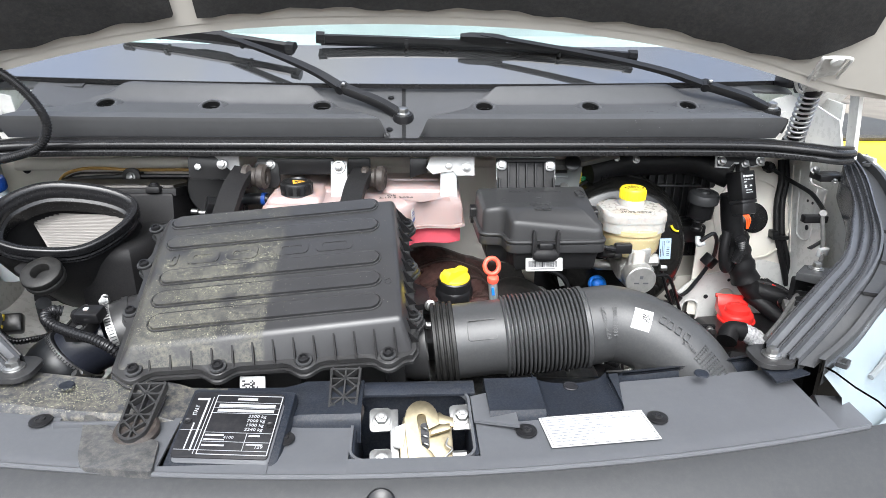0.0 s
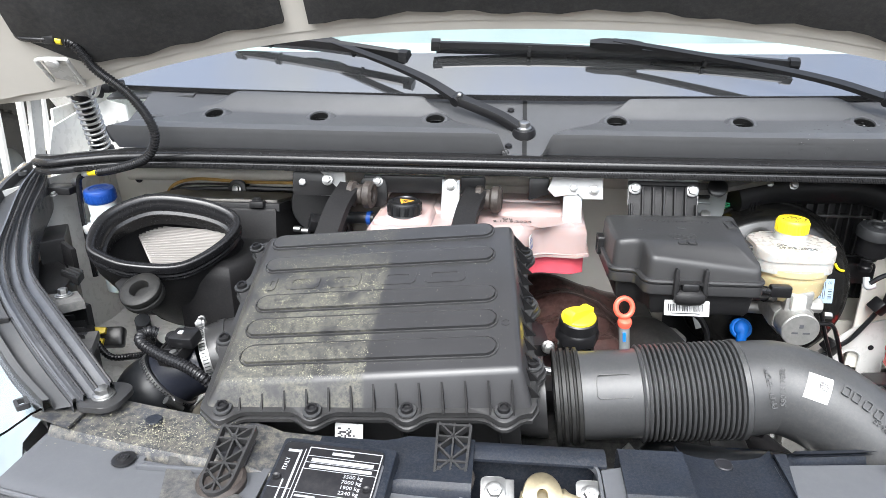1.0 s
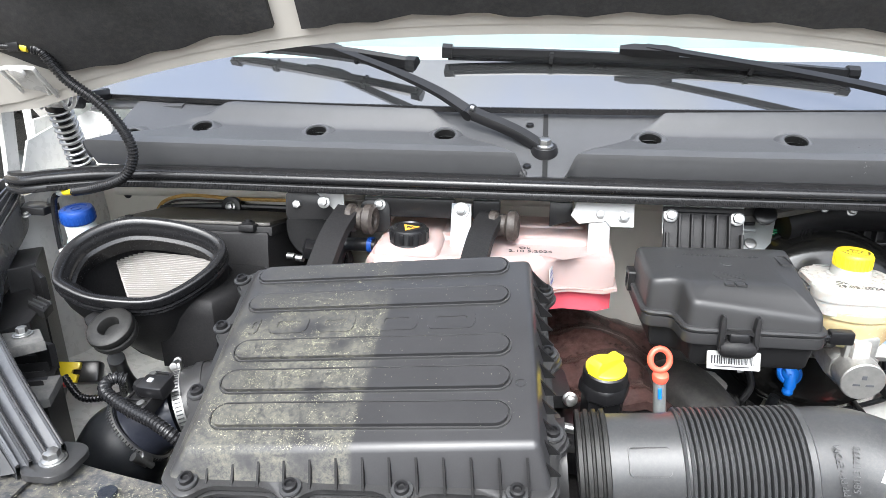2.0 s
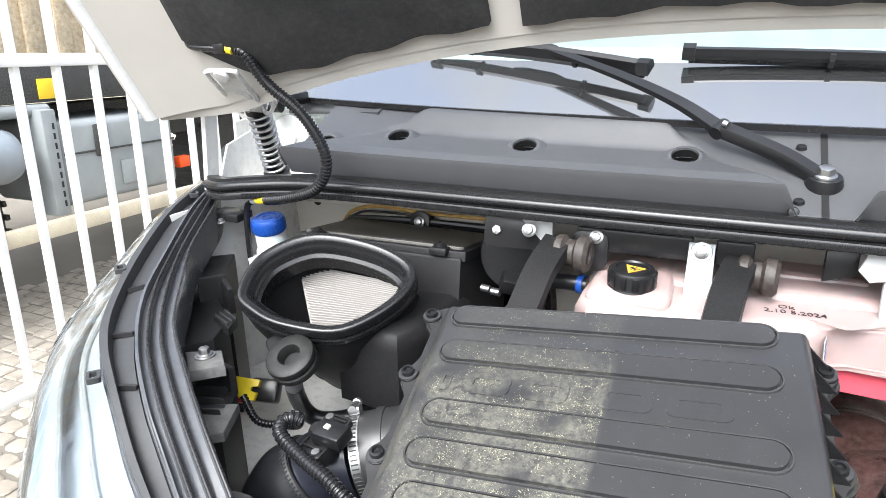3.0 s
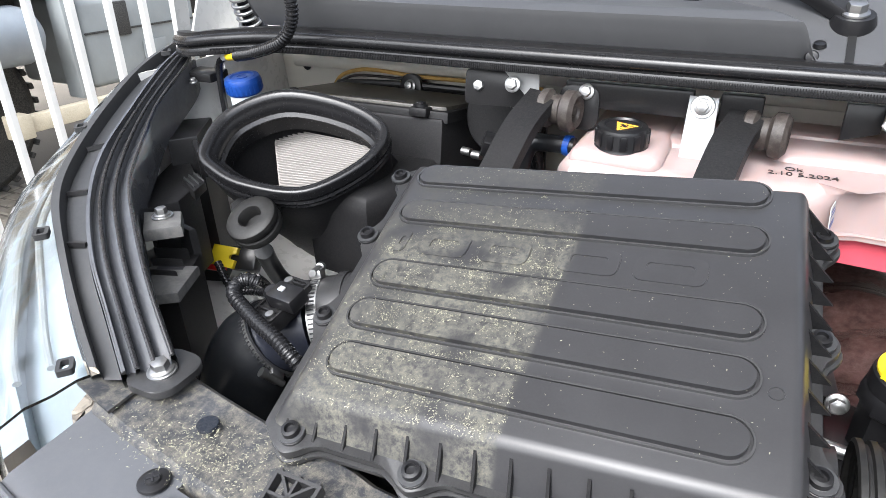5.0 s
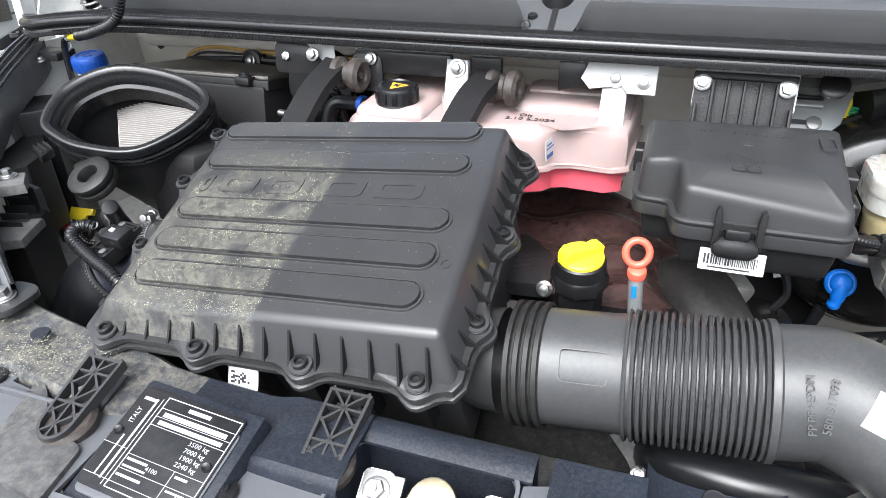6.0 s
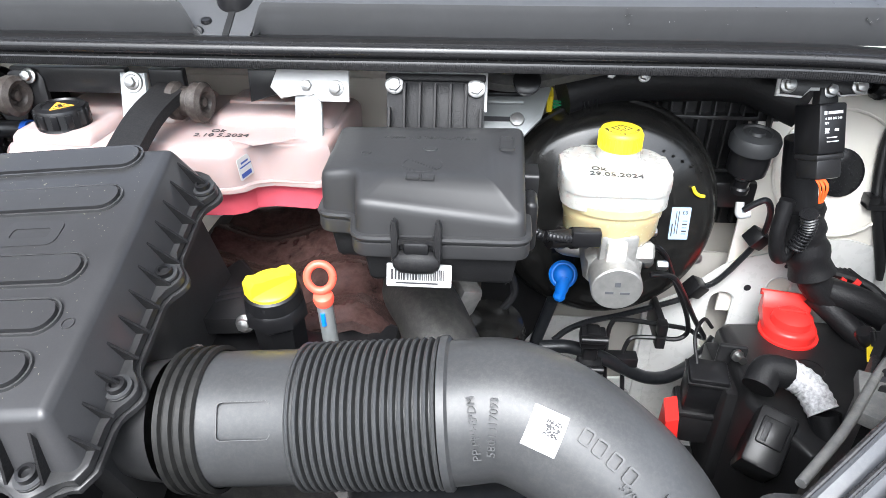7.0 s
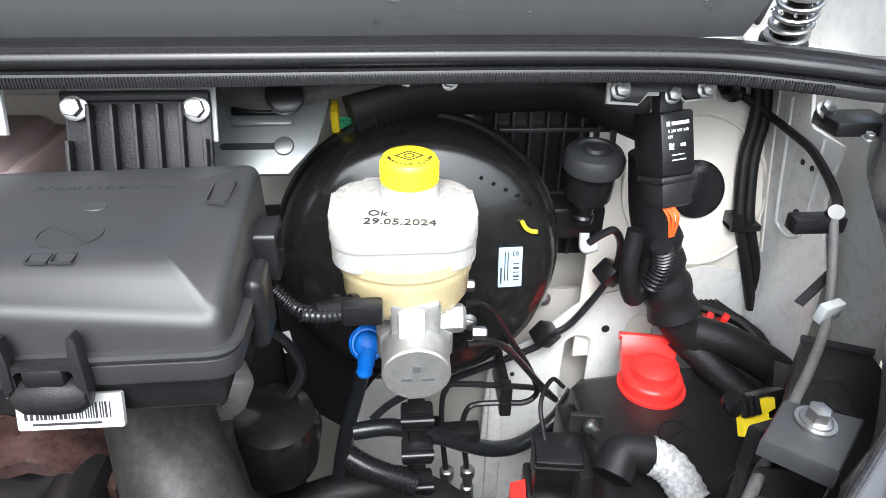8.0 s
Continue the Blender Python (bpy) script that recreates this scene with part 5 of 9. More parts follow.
def mount_foot(name_at, lean=0.0):
    """A lattice foot under the air box, resting in a rubber bush on the crossmember."""
    x, y, z = name_at
    t = AIRBOX
    m = axes((x + lean * 0.5, y + 0.030, z + 0.016), (0.0, -0.28, 0.96), (1, 0, 0)) @ Matrix.Diagonal((0.80, 0.90, 1, 1)) @ pose(0, 0, 0, 0, 0, -math.degrees(lean) * 8)
    o = [(-0.024, 0.040), (0.024, 0.040)] + [(0.021 * math.cos(radians(-a)), -0.030 + 0.021 * math.sin(radians(-a))) for a in range(0, 181, 15)]
    i = [(-0.0205, 0.037), (0.0205, 0.037)] + [(0.0175 * math.cos(radians(-a)), -0.030 + 0.0175 * math.sin(radians(-a))) for a in range(0, 181, 15)]
    o = [o[1]] + o[2:] + [o[0]]
    i = [i[1]] + i[2:] + [i[0]]
    part("foot_rim", ring_prism(o, i, -0.005, 0.005, m), PLASTIC_D, t)
    b = bmesh.new()

    def barb(a, c):
        d = Vector(c) - Vector(a)
        box(0, d.length, -0.0012, 0.0012, -0.004, 0.0045, m=m @ Matrix.Translation((*a, 0)) @ pose(0, 0, 0, 0, 0, math.degrees(math.atan2(d.y, d.x))), bm=b)
    for a, c in (((-0.021, 0.042), (0.019, 0.006)), ((0.021, 0.042), (-0.019, 0.006)), ((-0.020, 0.010), (0.018, -0.026)), ((0.020, 0.010), (-0.018, -0.026)),
                 ((-0.018, -0.020), (0.012, -0.044)), ((0.018, -0.020), (-0.012, -0.044)), ((0, 0.042), (0, -0.05)), ((-0.021, 0.022), (0.021, 0.022)), ((-0.018, -0.012), (0.018, -0.012))):
        barb(a, c)
    part("foot_lattice", b, PLASTIC_D, t)
    part("foot_web", prism([(p[0] * 0.98, p[1] * 0.98) for p in i], -0.016, -0.0135, 0, m), INK_SHADE, t)
    part("foot_bush", lathe([(0, -0.016), (0.024, -0.016), (0.025, -0.008), (0.022, -0.004), (0, -0.004)], 24, axes((x, y + 0.008, z + 0.012), (0, -0.2, 1))), RUST, t, "worn rubber bush")
    return t


mount_foot((-0.366, 0.692, 1.128))
mount_foot((-0.138, 0.722, 1.125))


# ---- wipers ----
def wiper(pivot, joint, clip, ends, label):
    """A wiper: nut and head at the pivot, arm through the joint to the clip, and the blade between its ends."""
    w = thing("wiper", pivot, label, "wiper", "wipers")
    p, j, c = Vector(pivot), Vector(joint), Vector(clip)
    flat = [(-0.010, -0.004), (0.010, -0.004), (0.010, 0.004), (0.006, 0.009), (-0.006, 0.009), (-0.010, 0.004)]
    thin = [(-0.008, -0.003), (0.008, -0.003), (0.007, 0.004), (-0.007, 0.004)]
    head = part("head", sweep(curve([p + Vector((0, 0, 0.006)), p.lerp(j, 0.4) + Vector((0, 0, 0.008)), j], 8), flat, up=(0, -0.5, 0.8)), WIPER, w, "broad arm head")
    part("pivot_boss", lathe([(0, -0.03), (0.018, -0.03), (0.0195, 0.004), (0.017, 0.012), (0, 0.012)], 24, axes(p, (0, -0.25, 1))), WIPER, w)
    bolt(w, p + Vector((0, -0.003, 0.012)), (0, -0.25, 1), 0.0115, name="nut")
    part("knuckle", lathe([(0, -0.010), (0.0085, -0.010), (0.0085, 0.010), (0, 0.010)], 16, axes(j, (c - j).cross(Vector((0, -0.5, 0.8))))), WIPER, w)
    part("spring_clip", lathe([(0, -0.003), (0.004, -0.003), (0.004, 0.003), (0, 0.003)], 12, axes(j + (c - j).normalized() * -0.006 + Vector((0, -0.006, 0.009)), (c - j))), STEEL, w)
    mid = j.lerp(c, 0.5) + Vector((0, 0, 0.012))
    part("arm", sweep(curve([j, j.lerp(c, 0.2) + Vector((0, 0, 0.010)), mid, c + Vector((0, 0, 0.006))], 8), thin, up=(0, -0.5, 0.8), scales=[1.15 - 0.45 * k / 24 for k in range(25)]), WIPER, w)
    a, e = Vector(ends[0]), Vector(ends[1])
    bl = [a.lerp(e, k / 16) + Vector((0, 0, 0.006 * math.sin(math.pi * k / 16))) for k in range(17)]
    blade = part("blade", sweep(bl, [(-0.009, -0.006), (0.009, -0.006), (0.010, 0.0), (0.004, 0.007), (-0.003, 0.005)], up=(0, -0.6, 0.8)), WIPER, w, "flat aero wiper blade")
    part("rubber_lip", sweep([q + Vector((0, 0.003, -0.010)) for q in bl], [(-0.002, -0.006), (0.002, -0.006), (0.004, 0.006), (-0.004, 0.006)], up=(0, -0.6, 0.8)), RUBBER, blade)
    d = (e - a).normalized()
    for q, l in ((a, 0.016), (e, 0.016), (a.lerp(e, 0.27), 0.006), (a.lerp(e, 0.76), 0.006)):
        part("end_cap" if l > 0.01 else "blade_clip", sweep([q - d * l / 2, q + d * l / 2], [(-0.011, -0.007), (0.011, -0.007), (0.011, 0.003), (0.005, 0.009), (-0.005, 0.009), (-0.011, 0.003)], up=(0, -0.6, 0.8)), PLASTIC_S, blade)
    part("coupling", sweep([c - d * 0.04, c - d * 0.02, c + d * 0.03, c + d * 0.05], [(-0.010, -0.005), (0.010, -0.005), (0.007, 0.007), (-0.007, 0.007)], up=(0, -0.6, 0.8), scales=[0.6, 1, 1, 0.7]), WIPER, blade)
    return w


wiper((-0.066, 1.247, 1.388), (-0.176, 1.278, 1.440), (-0.440, 1.420, 1.524), ((-0.276, 1.364, 1.504), (-0.625, 1.470, 1.530)), "black windshield wiper pivoting at the middle of the cowl")
wiper((0.640, 1.305, 1.392), (0.512, 1.322, 1.443), (0.085, 1.398, 1.522), ((-0.225, 1.406, 1.521), (0.391, 1.402, 1.492)), "black windshield wiper pivoting at the cowl's end")


# ---- hinges and struts ----
def hinge(sgn):
    f = side(sgn, 0.020, 0.0, -0.012)
    h = HOOD

    def plate(pts, nrm, th, mat, name, label=""):
        b = bmesh.new()
        n = Vector(nrm).normalized() * th
        lo = [b.verts.new(f(p)) for p in pts]
        up = [b.verts.new(f(tuple(Vector(p) + n))) for p in pts]
        b.faces.new(lo)
        b.faces.new(up)
        for i in range(len(pts)):
            b.faces.new((lo[i], lo[(i + 1) % len(pts)], up[(i + 1) % len(pts)], up[i]))
        return part(name, b, mat, h, label, smooth=20)
    plate([(-0.870, 1.345, 1.329), (-0.838, 1.345, 1.331), (-0.812, 1.345, 1.40), (-0.815, 1.345, 1.425), (-0.850, 1.345, 1.435), (-0.872, 1.345, 1.425)], (0, 1, 0), 0.006, WHITE, "hinge_base", "white painted hinge base")
    plate([(-0.895, 1.215, 1.33), (-0.895, 1.345, 1.33), (-0.895, 1.345, 1.42), (-0.895, 1.25, 1.40)], (-1, 0, 0), 0.004, WHITE, "hinge_cheek")
    part("hinge_arm", sweep([Vector(f(q)) for q in ((-0.915, 1.225, 1.335), (-0.905, 1.222, 1.40), (-0.893, 1.215, 1.455))], [(-0.004, -0.012), (0.004, -0.012), (0.004, 0.012), (-0.004, 0.012)], up=(0, -1, 0.2)), WHITE, h)
    # triangular bracket under the hood
    plate([(-0.805, 1.130, 1.520), (-0.765, 1.130, 1.521), (-0.775, 1.170, 1.490), (-0.776, 1.205, 1.478), (-0.807, 1.235, 1.454), (-0.828, 1.215, 1.458)], (0.1, 0.9, 0.3), 0.004, WHITE, "hinge_bracket")
    part("bracket_rim", tube([f(q) for q in ((-0.834, 1.218, 1.456), (-0.814, 1.142, 1.508), (-0.808, 1.128, 1.520), (-0.768, 1.128, 1.521), (-0.764, 1.134, 1.515), (-0.790, 1.185, 1.482), (-0.826, 1.222, 1.458))], 0.003, 8, 6), WHITE, h)
    part("bracket_rim", tube([f(q) for q in ((-0.764, 1.134, 1.515), (-0.780, 1.185, 1.480), (-0.807, 1.236, 1.454), (-0.795, 1.236, 1.458), (-0.776, 1.220, 1.478))], 0.003, 8, 6), WHITE, h)
    for q in ((-0.840, 1.341, 1.396), (-0.842, 1.341, 1.370)):
        part("rivet", lathe([(0, 0), (0.008, 0), (0.007, 0.003), (0, 0.004)], 16, axes(f(q), (0, -1, 0))), WHITE, h)
    part("bolt_head", lathe([(0, 0), (0.011, 0), (0.009, 0.004), (0, 0.005)], 16, axes(f((-0.786, 1.128, 1.516)), (0, -0.6, -0.7))), WHITE, h)
    part("hinge_pivot", lathe([(0, -0.012), (0.010, -0.012), (0.010, 0.012), (0, 0.012)], 16, axes(f((-0.86, 1.33, 1.45)), (1, 0, 0))), PLASTIC_S, h)
    part("stay", box(-0.02, 0.02, 1.345, 1.40, 1.435, 1.455, 0.003, m=Matrix.Translation((f((-0.86, 0, 0))[0], 0, 0))), PLASTIC_S, h)
    return h


def strut(sgn):
    f = side(sgn, 0.038, -0.004, -0.004)
    s = thing("hood_spring_strut", f((-0.856, 1.295, 1.33)), "spring loaded hood strut with bare steel coil", "hood strut", "hood struts")
    lo, hi = Vector(f((-0.856, 1.293, 1.345))), Vector(f((-0.844, 1.248, 1.447)))
    d = hi - lo
    ax = axes(lo, d)
    L = d.length
    part("spring", tube([ax @ Vector((0.0165 * math.cos(k * 0.7854), 0.0165 * math.sin(k * 0.7854), 0.004 + (L - 0.006) * k / 80)) for k in range(81)], 0.0025, 8, 2), STEEL, s, "bare steel coil spring")
    part("foot", lathe([(0, -0.028), (0.020, -0.028), (0.021, 0.002), (0.016, 0.006), (0, 0.006)], 20, ax), PLASTIC_S, s)
    part("rod", lathe([(0, 0), (0.010, 0), (0.010, L), (0, L)], 16, ax), PLASTIC_S, s)
    part("sleeve", lathe([(0, L), (0.019, L), (0.017, L + 0.02), (0.012, L + 0.055), (0, L + 0.058)], 20, ax), PLASTIC_S, s, "black plastic sleeve")
    return s


for sg in (-1, 1):
    hinge(sg)
    strut(sg)


def washer_hose():
    h = thing("washer_hose", (-0.76, 1.2, 1.32), "black corrugated washer hose hanging from the raised hood", "hose", move=(0.030, -0.004, -0.004), size=(0.90, 1, 0.92))
    part("corrugated_tube", loom([(-0.772, 1.138, 1.556), (-0.761, 1.14, 1.551), (-0.739, 1.15, 1.513), (-0.695, 1.16, 1.473), (-0.667, 1.165, 1.427), (-0.664, 1.165, 1.393), (-0.688, 1.165, 1.362), (-0.751, 1.178, 1.341), (-0.800, 1.193, 1.330)], 0.0085, 0.0048, 0.16, 14), RUBBER, h)
    part("collar", tube([(-0.796, 1.191, 1.331), (-0.820, 1.197, 1.327)], 0.0065, 10), YELLOW, h, "yellow collar")
    part("thin_tube", tube([(-0.818, 1.196, 1.3275), (-0.838, 1.204, 1.322)], 0.0055, 10), NYLON, h)
    part("side_tube", tube([(-0.836, 1.203, 1.3225), (-0.851, 1.205, 1.308), (-0.856, 1.205, 1.250), (-0.854, 1.205, 1.120)], 0.0050, 10), RUBBER, h, "dark tube down beside the bottle")
    part("collar", tube([(-0.778, 1.135, 1.557), (-0.787, 1.133, 1.559)], 0.0062, 10), YELLOW, h, "yellow collar")
    part("clip", box(-0.010, 0.010, -0.007, 0.007, -0.007, 0.009, 0.002, pose(-0.795, 1.132, 1.560)), PLASTIC_S, h)
    part("plain_tube", tube([(-0.785, 1.133, 1.559), (-0.815, 1.128, 1.560), (-0.845, 1.130, 1.563), (-0.862, 1.140, 1.575)], 0.0052, 10), RUBBER, h)
    part("grommet", lathe([(0, -0.006), (0.013, -0.006), (0.015, 0), (0.008, 0.007), (0, 0.007)], 20, axes((-0.866, 1.146, 1.577), (0, -0.8, -0.5))), RUBBER, h)
    return h


washer_hose()


# ---- headlamp channels ----
INNER = [(-0.895, 1.240, 1.310), (-0.868, 1.196, 1.300), (-0.829, 1.102, 1.276), (-0.790, 1.040, 1.258), (-0.736, 0.964, 1.237), (-0.669, 0.906, 1.219), (-0.606, 0.858, 1.196), (-0.545, 0.818, 1.160)]
MIDL = [(-0.918, 1.248, 1.315), (-0.894, 1.170, 1.298), (-0.850, 1.075, 1.274), (-0.806, 0.984, 1.248), (-0.749, 0.915, 1.226), (-0.683, 0.858, 1.203), (-0.631, 0.823, 1.175), (-0.575, 0.786, 1.152)]
OUTER = [(-0.932, 1.256, 1.320), (-0.922, 1.160, 1.300), (-0.884, 1.052, 1.271), (-0.833, 0.955, 1.242), (-0.789, 0.901, 1.225), (-0.720, 0.850, 1.200), (-0.665, 0.812, 1.170), (-0.607, 0.778, 1.151)]
LENSO = [(-0.985, 1.290, 1.300), (-0.968, 1.160, 1.265), (-0.948, 1.060, 1.230), (-0.922, 0.950, 1.195), (-0.885, 0.885, 1.170), (-0.845, 0.835, 1.145), (-0.790, 0.775, 1.110), (-0.700, 0.720, 1.080)]


def ruled(a, b, prof, f, steps=6, extra=None):
    """A strip between two lines with a cross profile: (share of the way over, height)."""
    A, B = curve(a, steps), curve(b, steps)
    bm = bmesh.new()
    rows = []
    for p, q in zip(A, B):
        rows.append([bm.verts.new(f(tuple(p.lerp(q, s) + Vector((0, 0, z))))) for s, z in prof])
    for r, t in zip(rows, rows[1:]):
        for i in range(len(prof) - 1):
            bm.faces.new((r[i], r[i + 1], t[i + 1], t[i]))
    return bm


def channel(sgn):
    f = side(sgn)
    c = thing("headlamp_channel", f((-0.552, 0.807, 1.15)), "ribbed black rubber water channel over the headlamp", "rubber channel", "headlamp channels")
    R = 0.0045
    prof = [(-0.02, -0.05), (-0.02, 0.0), (0.02, 0.004), (0.08, 0.004), (0.10, -R), (0.34, -R * 1.2), (0.36, 0.002), (0.43, 0.002), (0.45, -R), (0.66, -R * 1.3), (0.68, 0.003), (0.76, 0.003), (0.78, -R), (0.92, -R), (0.94, 0.006), (1.02, 0.006), (1.04, -0.012)]
    part("ribbed_strip", ruled(INNER, MIDL, prof, f), CHAN, c)
    for s in (0.045, 0.395, 0.72, 0.98):
        A, B = curve(INNER, 6), curve(MIDL, 6)
        part("bead", sweep([Vector(f(tuple(p.lerp(q, s) + Vector((0, 0, 0.004))))) for p, q in zip(A, B)], circle(0.0019, 8)), CHAN_D, c)
    part("outer_strip", ruled(MIDL, OUTER, [(0.06, -0.02), (0.08, -0.003), (0.66, -0.005), (0.70, 0.004), (0.74, 0.009), (0.98, 0.008), (1.0, 0.0), (1.01, -0.03)], f), GREY_D, c, "dusty black outer strip")
    A, B = curve(MIDL, 6), curve(OUTER, 6)
    for k in (16, 22, 28):
        p, q = A[k].lerp(B[k], 0.1), A[k].lerp(B[k], 0.66)
        part("step_joint", sweep([Vector(f(tuple(p + Vector((0, 0, 0.0))))), Vector(f(tuple(q + Vector((0, 0, 0.0)))))], [(-0.003, -0.004), (0.003, -0.004), (0.002, 0.001), (-0.002, 0.001)], up=(0, 0, 1)), PLASTIC, c)
    for q in ((-0.920, 1.211, 1.316), (-0.874, 1.017, 1.268), (-0.752, 0.860, 1.221), (-0.625, 0.770, 1.160)):
        m = axes(f(q), (0, 0, 1), (f((1, -0.9, 0))[0] - f((0, 0, 0))[0], -0.9, 0))
        part("lug", ring_prism(rounded(-0.010, 0.010, -0.007, 0.007, 0.003), rounded(-0.0065, 0.0065, -0.0035, 0.0035, 0.002), -0.004, 0.002, m), GREY_D, c)
    # end foot with its bolt
    e = f((-0.552, 0.807, 1.150))
    part("end_foot", prism([(x, y) for x, y in rounded(-0.026, 0.026, -0.026, 0.030, 0.018)], -0.006, 0.001, 0.001, Matrix.Translation(e)), PLASTIC_D, c)
    part("washer", lathe([(0, 0), (0.0130, 0), (0.0130, 0.002), (0, 0.003)], 24, axes((e[0], e[1], e[2] + 0.001), (0, -0.1, 1))), STEEL, c)
    bolt(c, (e[0], e[1], e[2] + 0.003), (0, -0.1, 1), 0.0105)
    return c


CHAN = pbr("channel_rubber", (0.060, 0.063, 0.070), 0.20, vary=0.2, scale=20, grain=0.05, dust=0.10, dust_scale=80)
CHAN_D = pbr("channel_bead", (0.012, 0.012, 0.014), 0.28, vary=0.3, scale=40, grain=0.1, dust=0.12, dust_scale=120)


def headlamp(sgn):
    f = side(sgn)
    h = thing("headlamp", f((-0.80, 0.95, 1.0)), "clear headlamp with bright reflector bowl", "headlamp", "headlamps")
    prof = [(0.0, 0.0), (0.12, 0.004), (0.35, 0.006), (0.6, 0.012), (0.85, 0.010), (1.0, -0.004), (1.03, -0.08), (1.0, -0.25)]
    b = ruled(OUTER, LENSO, prof, f)
    bmesh.ops.recalc_face_normals(b, faces=b.faces)
    ret = bmesh.ops.extrude_face_region(b, geom=b.faces[:])
    vs = [v for v in ret["geom"] if isinstance(v, bmesh.types.BMVert)]
    bmesh.ops.translate(b, vec=(0, 0, -0.003), verts=vs)
    lens = part("lens", b, LENS, h, "clear plastic lens")
    lens.visible_shadow = False
    part("reflector", ruled(OUTER, LENSO, [(0.02, -0.012), (0.25, -0.022), (0.3, -0.045), (0.62, -0.05), (0.66, -0.02), (0.93, -0.022), (0.95, -0.06), (0.96, -0.25)], f), LENSBACK, h, "bright reflector bowl")
    A, B = curve(OUTER, 6), curve(LENSO, 6)
    for s in (0.30, 0.64):
        part("bezel", sweep([Vector(f(tuple(p.lerp(q, s) + Vector((0, 0, -0.018))))) for p, q in zip(A[4:-4], B[4:-4])], circle(0.004, 8)), GALV, h)
    return h


for sg in (-1, 1):
    channel(sg)
    headlamp(sg)


def lamp_support(sgn):
    """The black moulded carrier inside of the channel, with a bolted tab."""
    f = side(sgn)
    s = thing("headlamp_carrier", f((-0.712, 0.936, 1.218)), "black moulded headlamp carrier with a bolted grey tab", "headlamp carrier", "headlamp carriers", move=(0.019 if sgn < 0 else -0.012, 0.021 if sgn < 0 else 0.034, -0.012), size=(0.87, 0.93, 1.05))

    def slab(pts, z0, z1, mat, name, label=""):
        q = [f((x, y, 0))[:2] for x, y in pts]
        return part(name, prism(q, z0, z1, 0.003), mat, s, label)
    slab([(-0.91, 1.15), (-0.82, 1.085), (-0.778, 1.050), (-0.760, 1.00), (-0.785, 0.965), (-0.85, 1.03)], *((1.10, 1.205) if sgn < 0 else (0.94, 1.050)), MATTE, "carrier_block")
    slab([(-0.800, 1.075), (-0.762, 1.052), (-0.750, 1.020), (-0.800, 1.045)], *((1.200, 1.211) if sgn < 0 else (1.045, 1.056)), MATTE, "carrier_ledge")
    for k in range(3):
        y = 1.03 + 0.009 * k
        slab([(-0.800, y + 0.018), (-0.760, y), (-0.760, y + 0.002), (-0.800, y + 0.020)], *((1.209, 1.2135) if sgn < 0 else (1.054, 1.0585)), GREY_D, "ledge_rib")
    slab([(-0.75, 0.97), (-0.685, 0.955), (-0.640, 0.875), (-0.69, 0.875)], 0.98, 1.170, MATTE, "carrier_block")
    slab([(-0.72, 0.90), (-0.655, 0.925), (-0.630, 0.870), (-0.66, 0.850)], 1.165, 1.176, TAB_G, "worn_ledge", "grey worn ledge")
    for k in range(4):
        slab([(-0.752 + 0.018 * k, 0.948 - 0.020 * k), (-0.748 + 0.018 * k, 0.946 - 0.020 * k), (-0.700 + 0.014 * k, 0.962 - 0.022 * k), (-0.704 + 0.014 * k, 0.964 - 0.022 * k)], 1.168, 1.182, PLASTIC, "carrier_rib")
    slab([(-0.742, 0.962), (-0.690, 0.950), (-0.686, 0.958), (-0.738, 0.970)], 1.165, 1.200, PLASTIC, "carrier_wall")
    slab([(-0.700, 0.905), (-0.668, 0.917), (-0.664, 0.909), (-0.696, 0.897)], 1.1755, 1.1765, INK_SHADE, "ledge_slot")
    slab([(-0.860, 1.125), (-0.800, 1.080), (-0.796, 1.088), (-0.856, 1.133)], 1.20, *((1.235,) if sgn < 0 else (1.202,)), PLASTIC, "carrier_wall")
    slab([(-0.93, 1.17), (-0.89, 1.20), (-0.84, 1.12), (-0.87, 1.09)], 1.02, 1.24 if sgn < 0 else 1.06, PLASTIC, "rear_block")
    slab([(-0.748, 0.938), (-0.704, 0.958), (-0.672, 0.928), (-0.705, 0.900)], 1.205, 1.218, TAB_G if sgn < 0 else GREY_D, "tab", "worn grey metal tab" if sgn < 0 else "black moulded boss under the bolt")
    if sgn > 0:
        part("carrier_shelf", prism([(0.744, 1.154), (0.806, 1.128), (0.800, 1.094), (0.764, 1.046), (0.672, 0.980), (0.645, 0.996), (0.661, 1.052)], 1.017, 1.117, 0.006), PLASTIC_D, s, "dark shelf below the bolt")
        part("shelf_pocket", prism([(0.719, 1.096), (0.748, 1.090), (0.731, 1.042), (0.714, 1.056)], 1.107, 1.119, 0.002), DARK, s)
        part("shelf_rib", tube([(0.744, 1.154, 1.117), (0.806, 1.128, 1.117)], 0.004, 8), GREY_D, s)
    b = Vector(f((-0.712, 0.936, 1.218)))
    part("washer", lathe([(0, 0), (0.0125, 0), (0.0125, 0.002), (0, 0.003)], 24, axes(b, (0, 0, 1))), STEEL, s)
    bolt(s, b + Vector((0, 0, 0.002)), (0, 0, 1), 0.0095)
    part("small_bolt", bolt_bm(axes(f((-0.893, 1.182, 1.292)), (0, -0.2, 1)), 0.006), STEEL, s)
    part("top_bracket", box(-0.03, 0.03, -0.02, 0.02, -0.006, 0.006, 0.002, pose(f((-0.90, 0, 0))[0], 1.215, 1.295)), PLASTIC, s)
    bolt(s, f((-0.875, 1.225, 1.302)), (0, -0.6, 0.8), 0.009)
    return s


for sg in (-1, 1):
    lamp_support(sg)


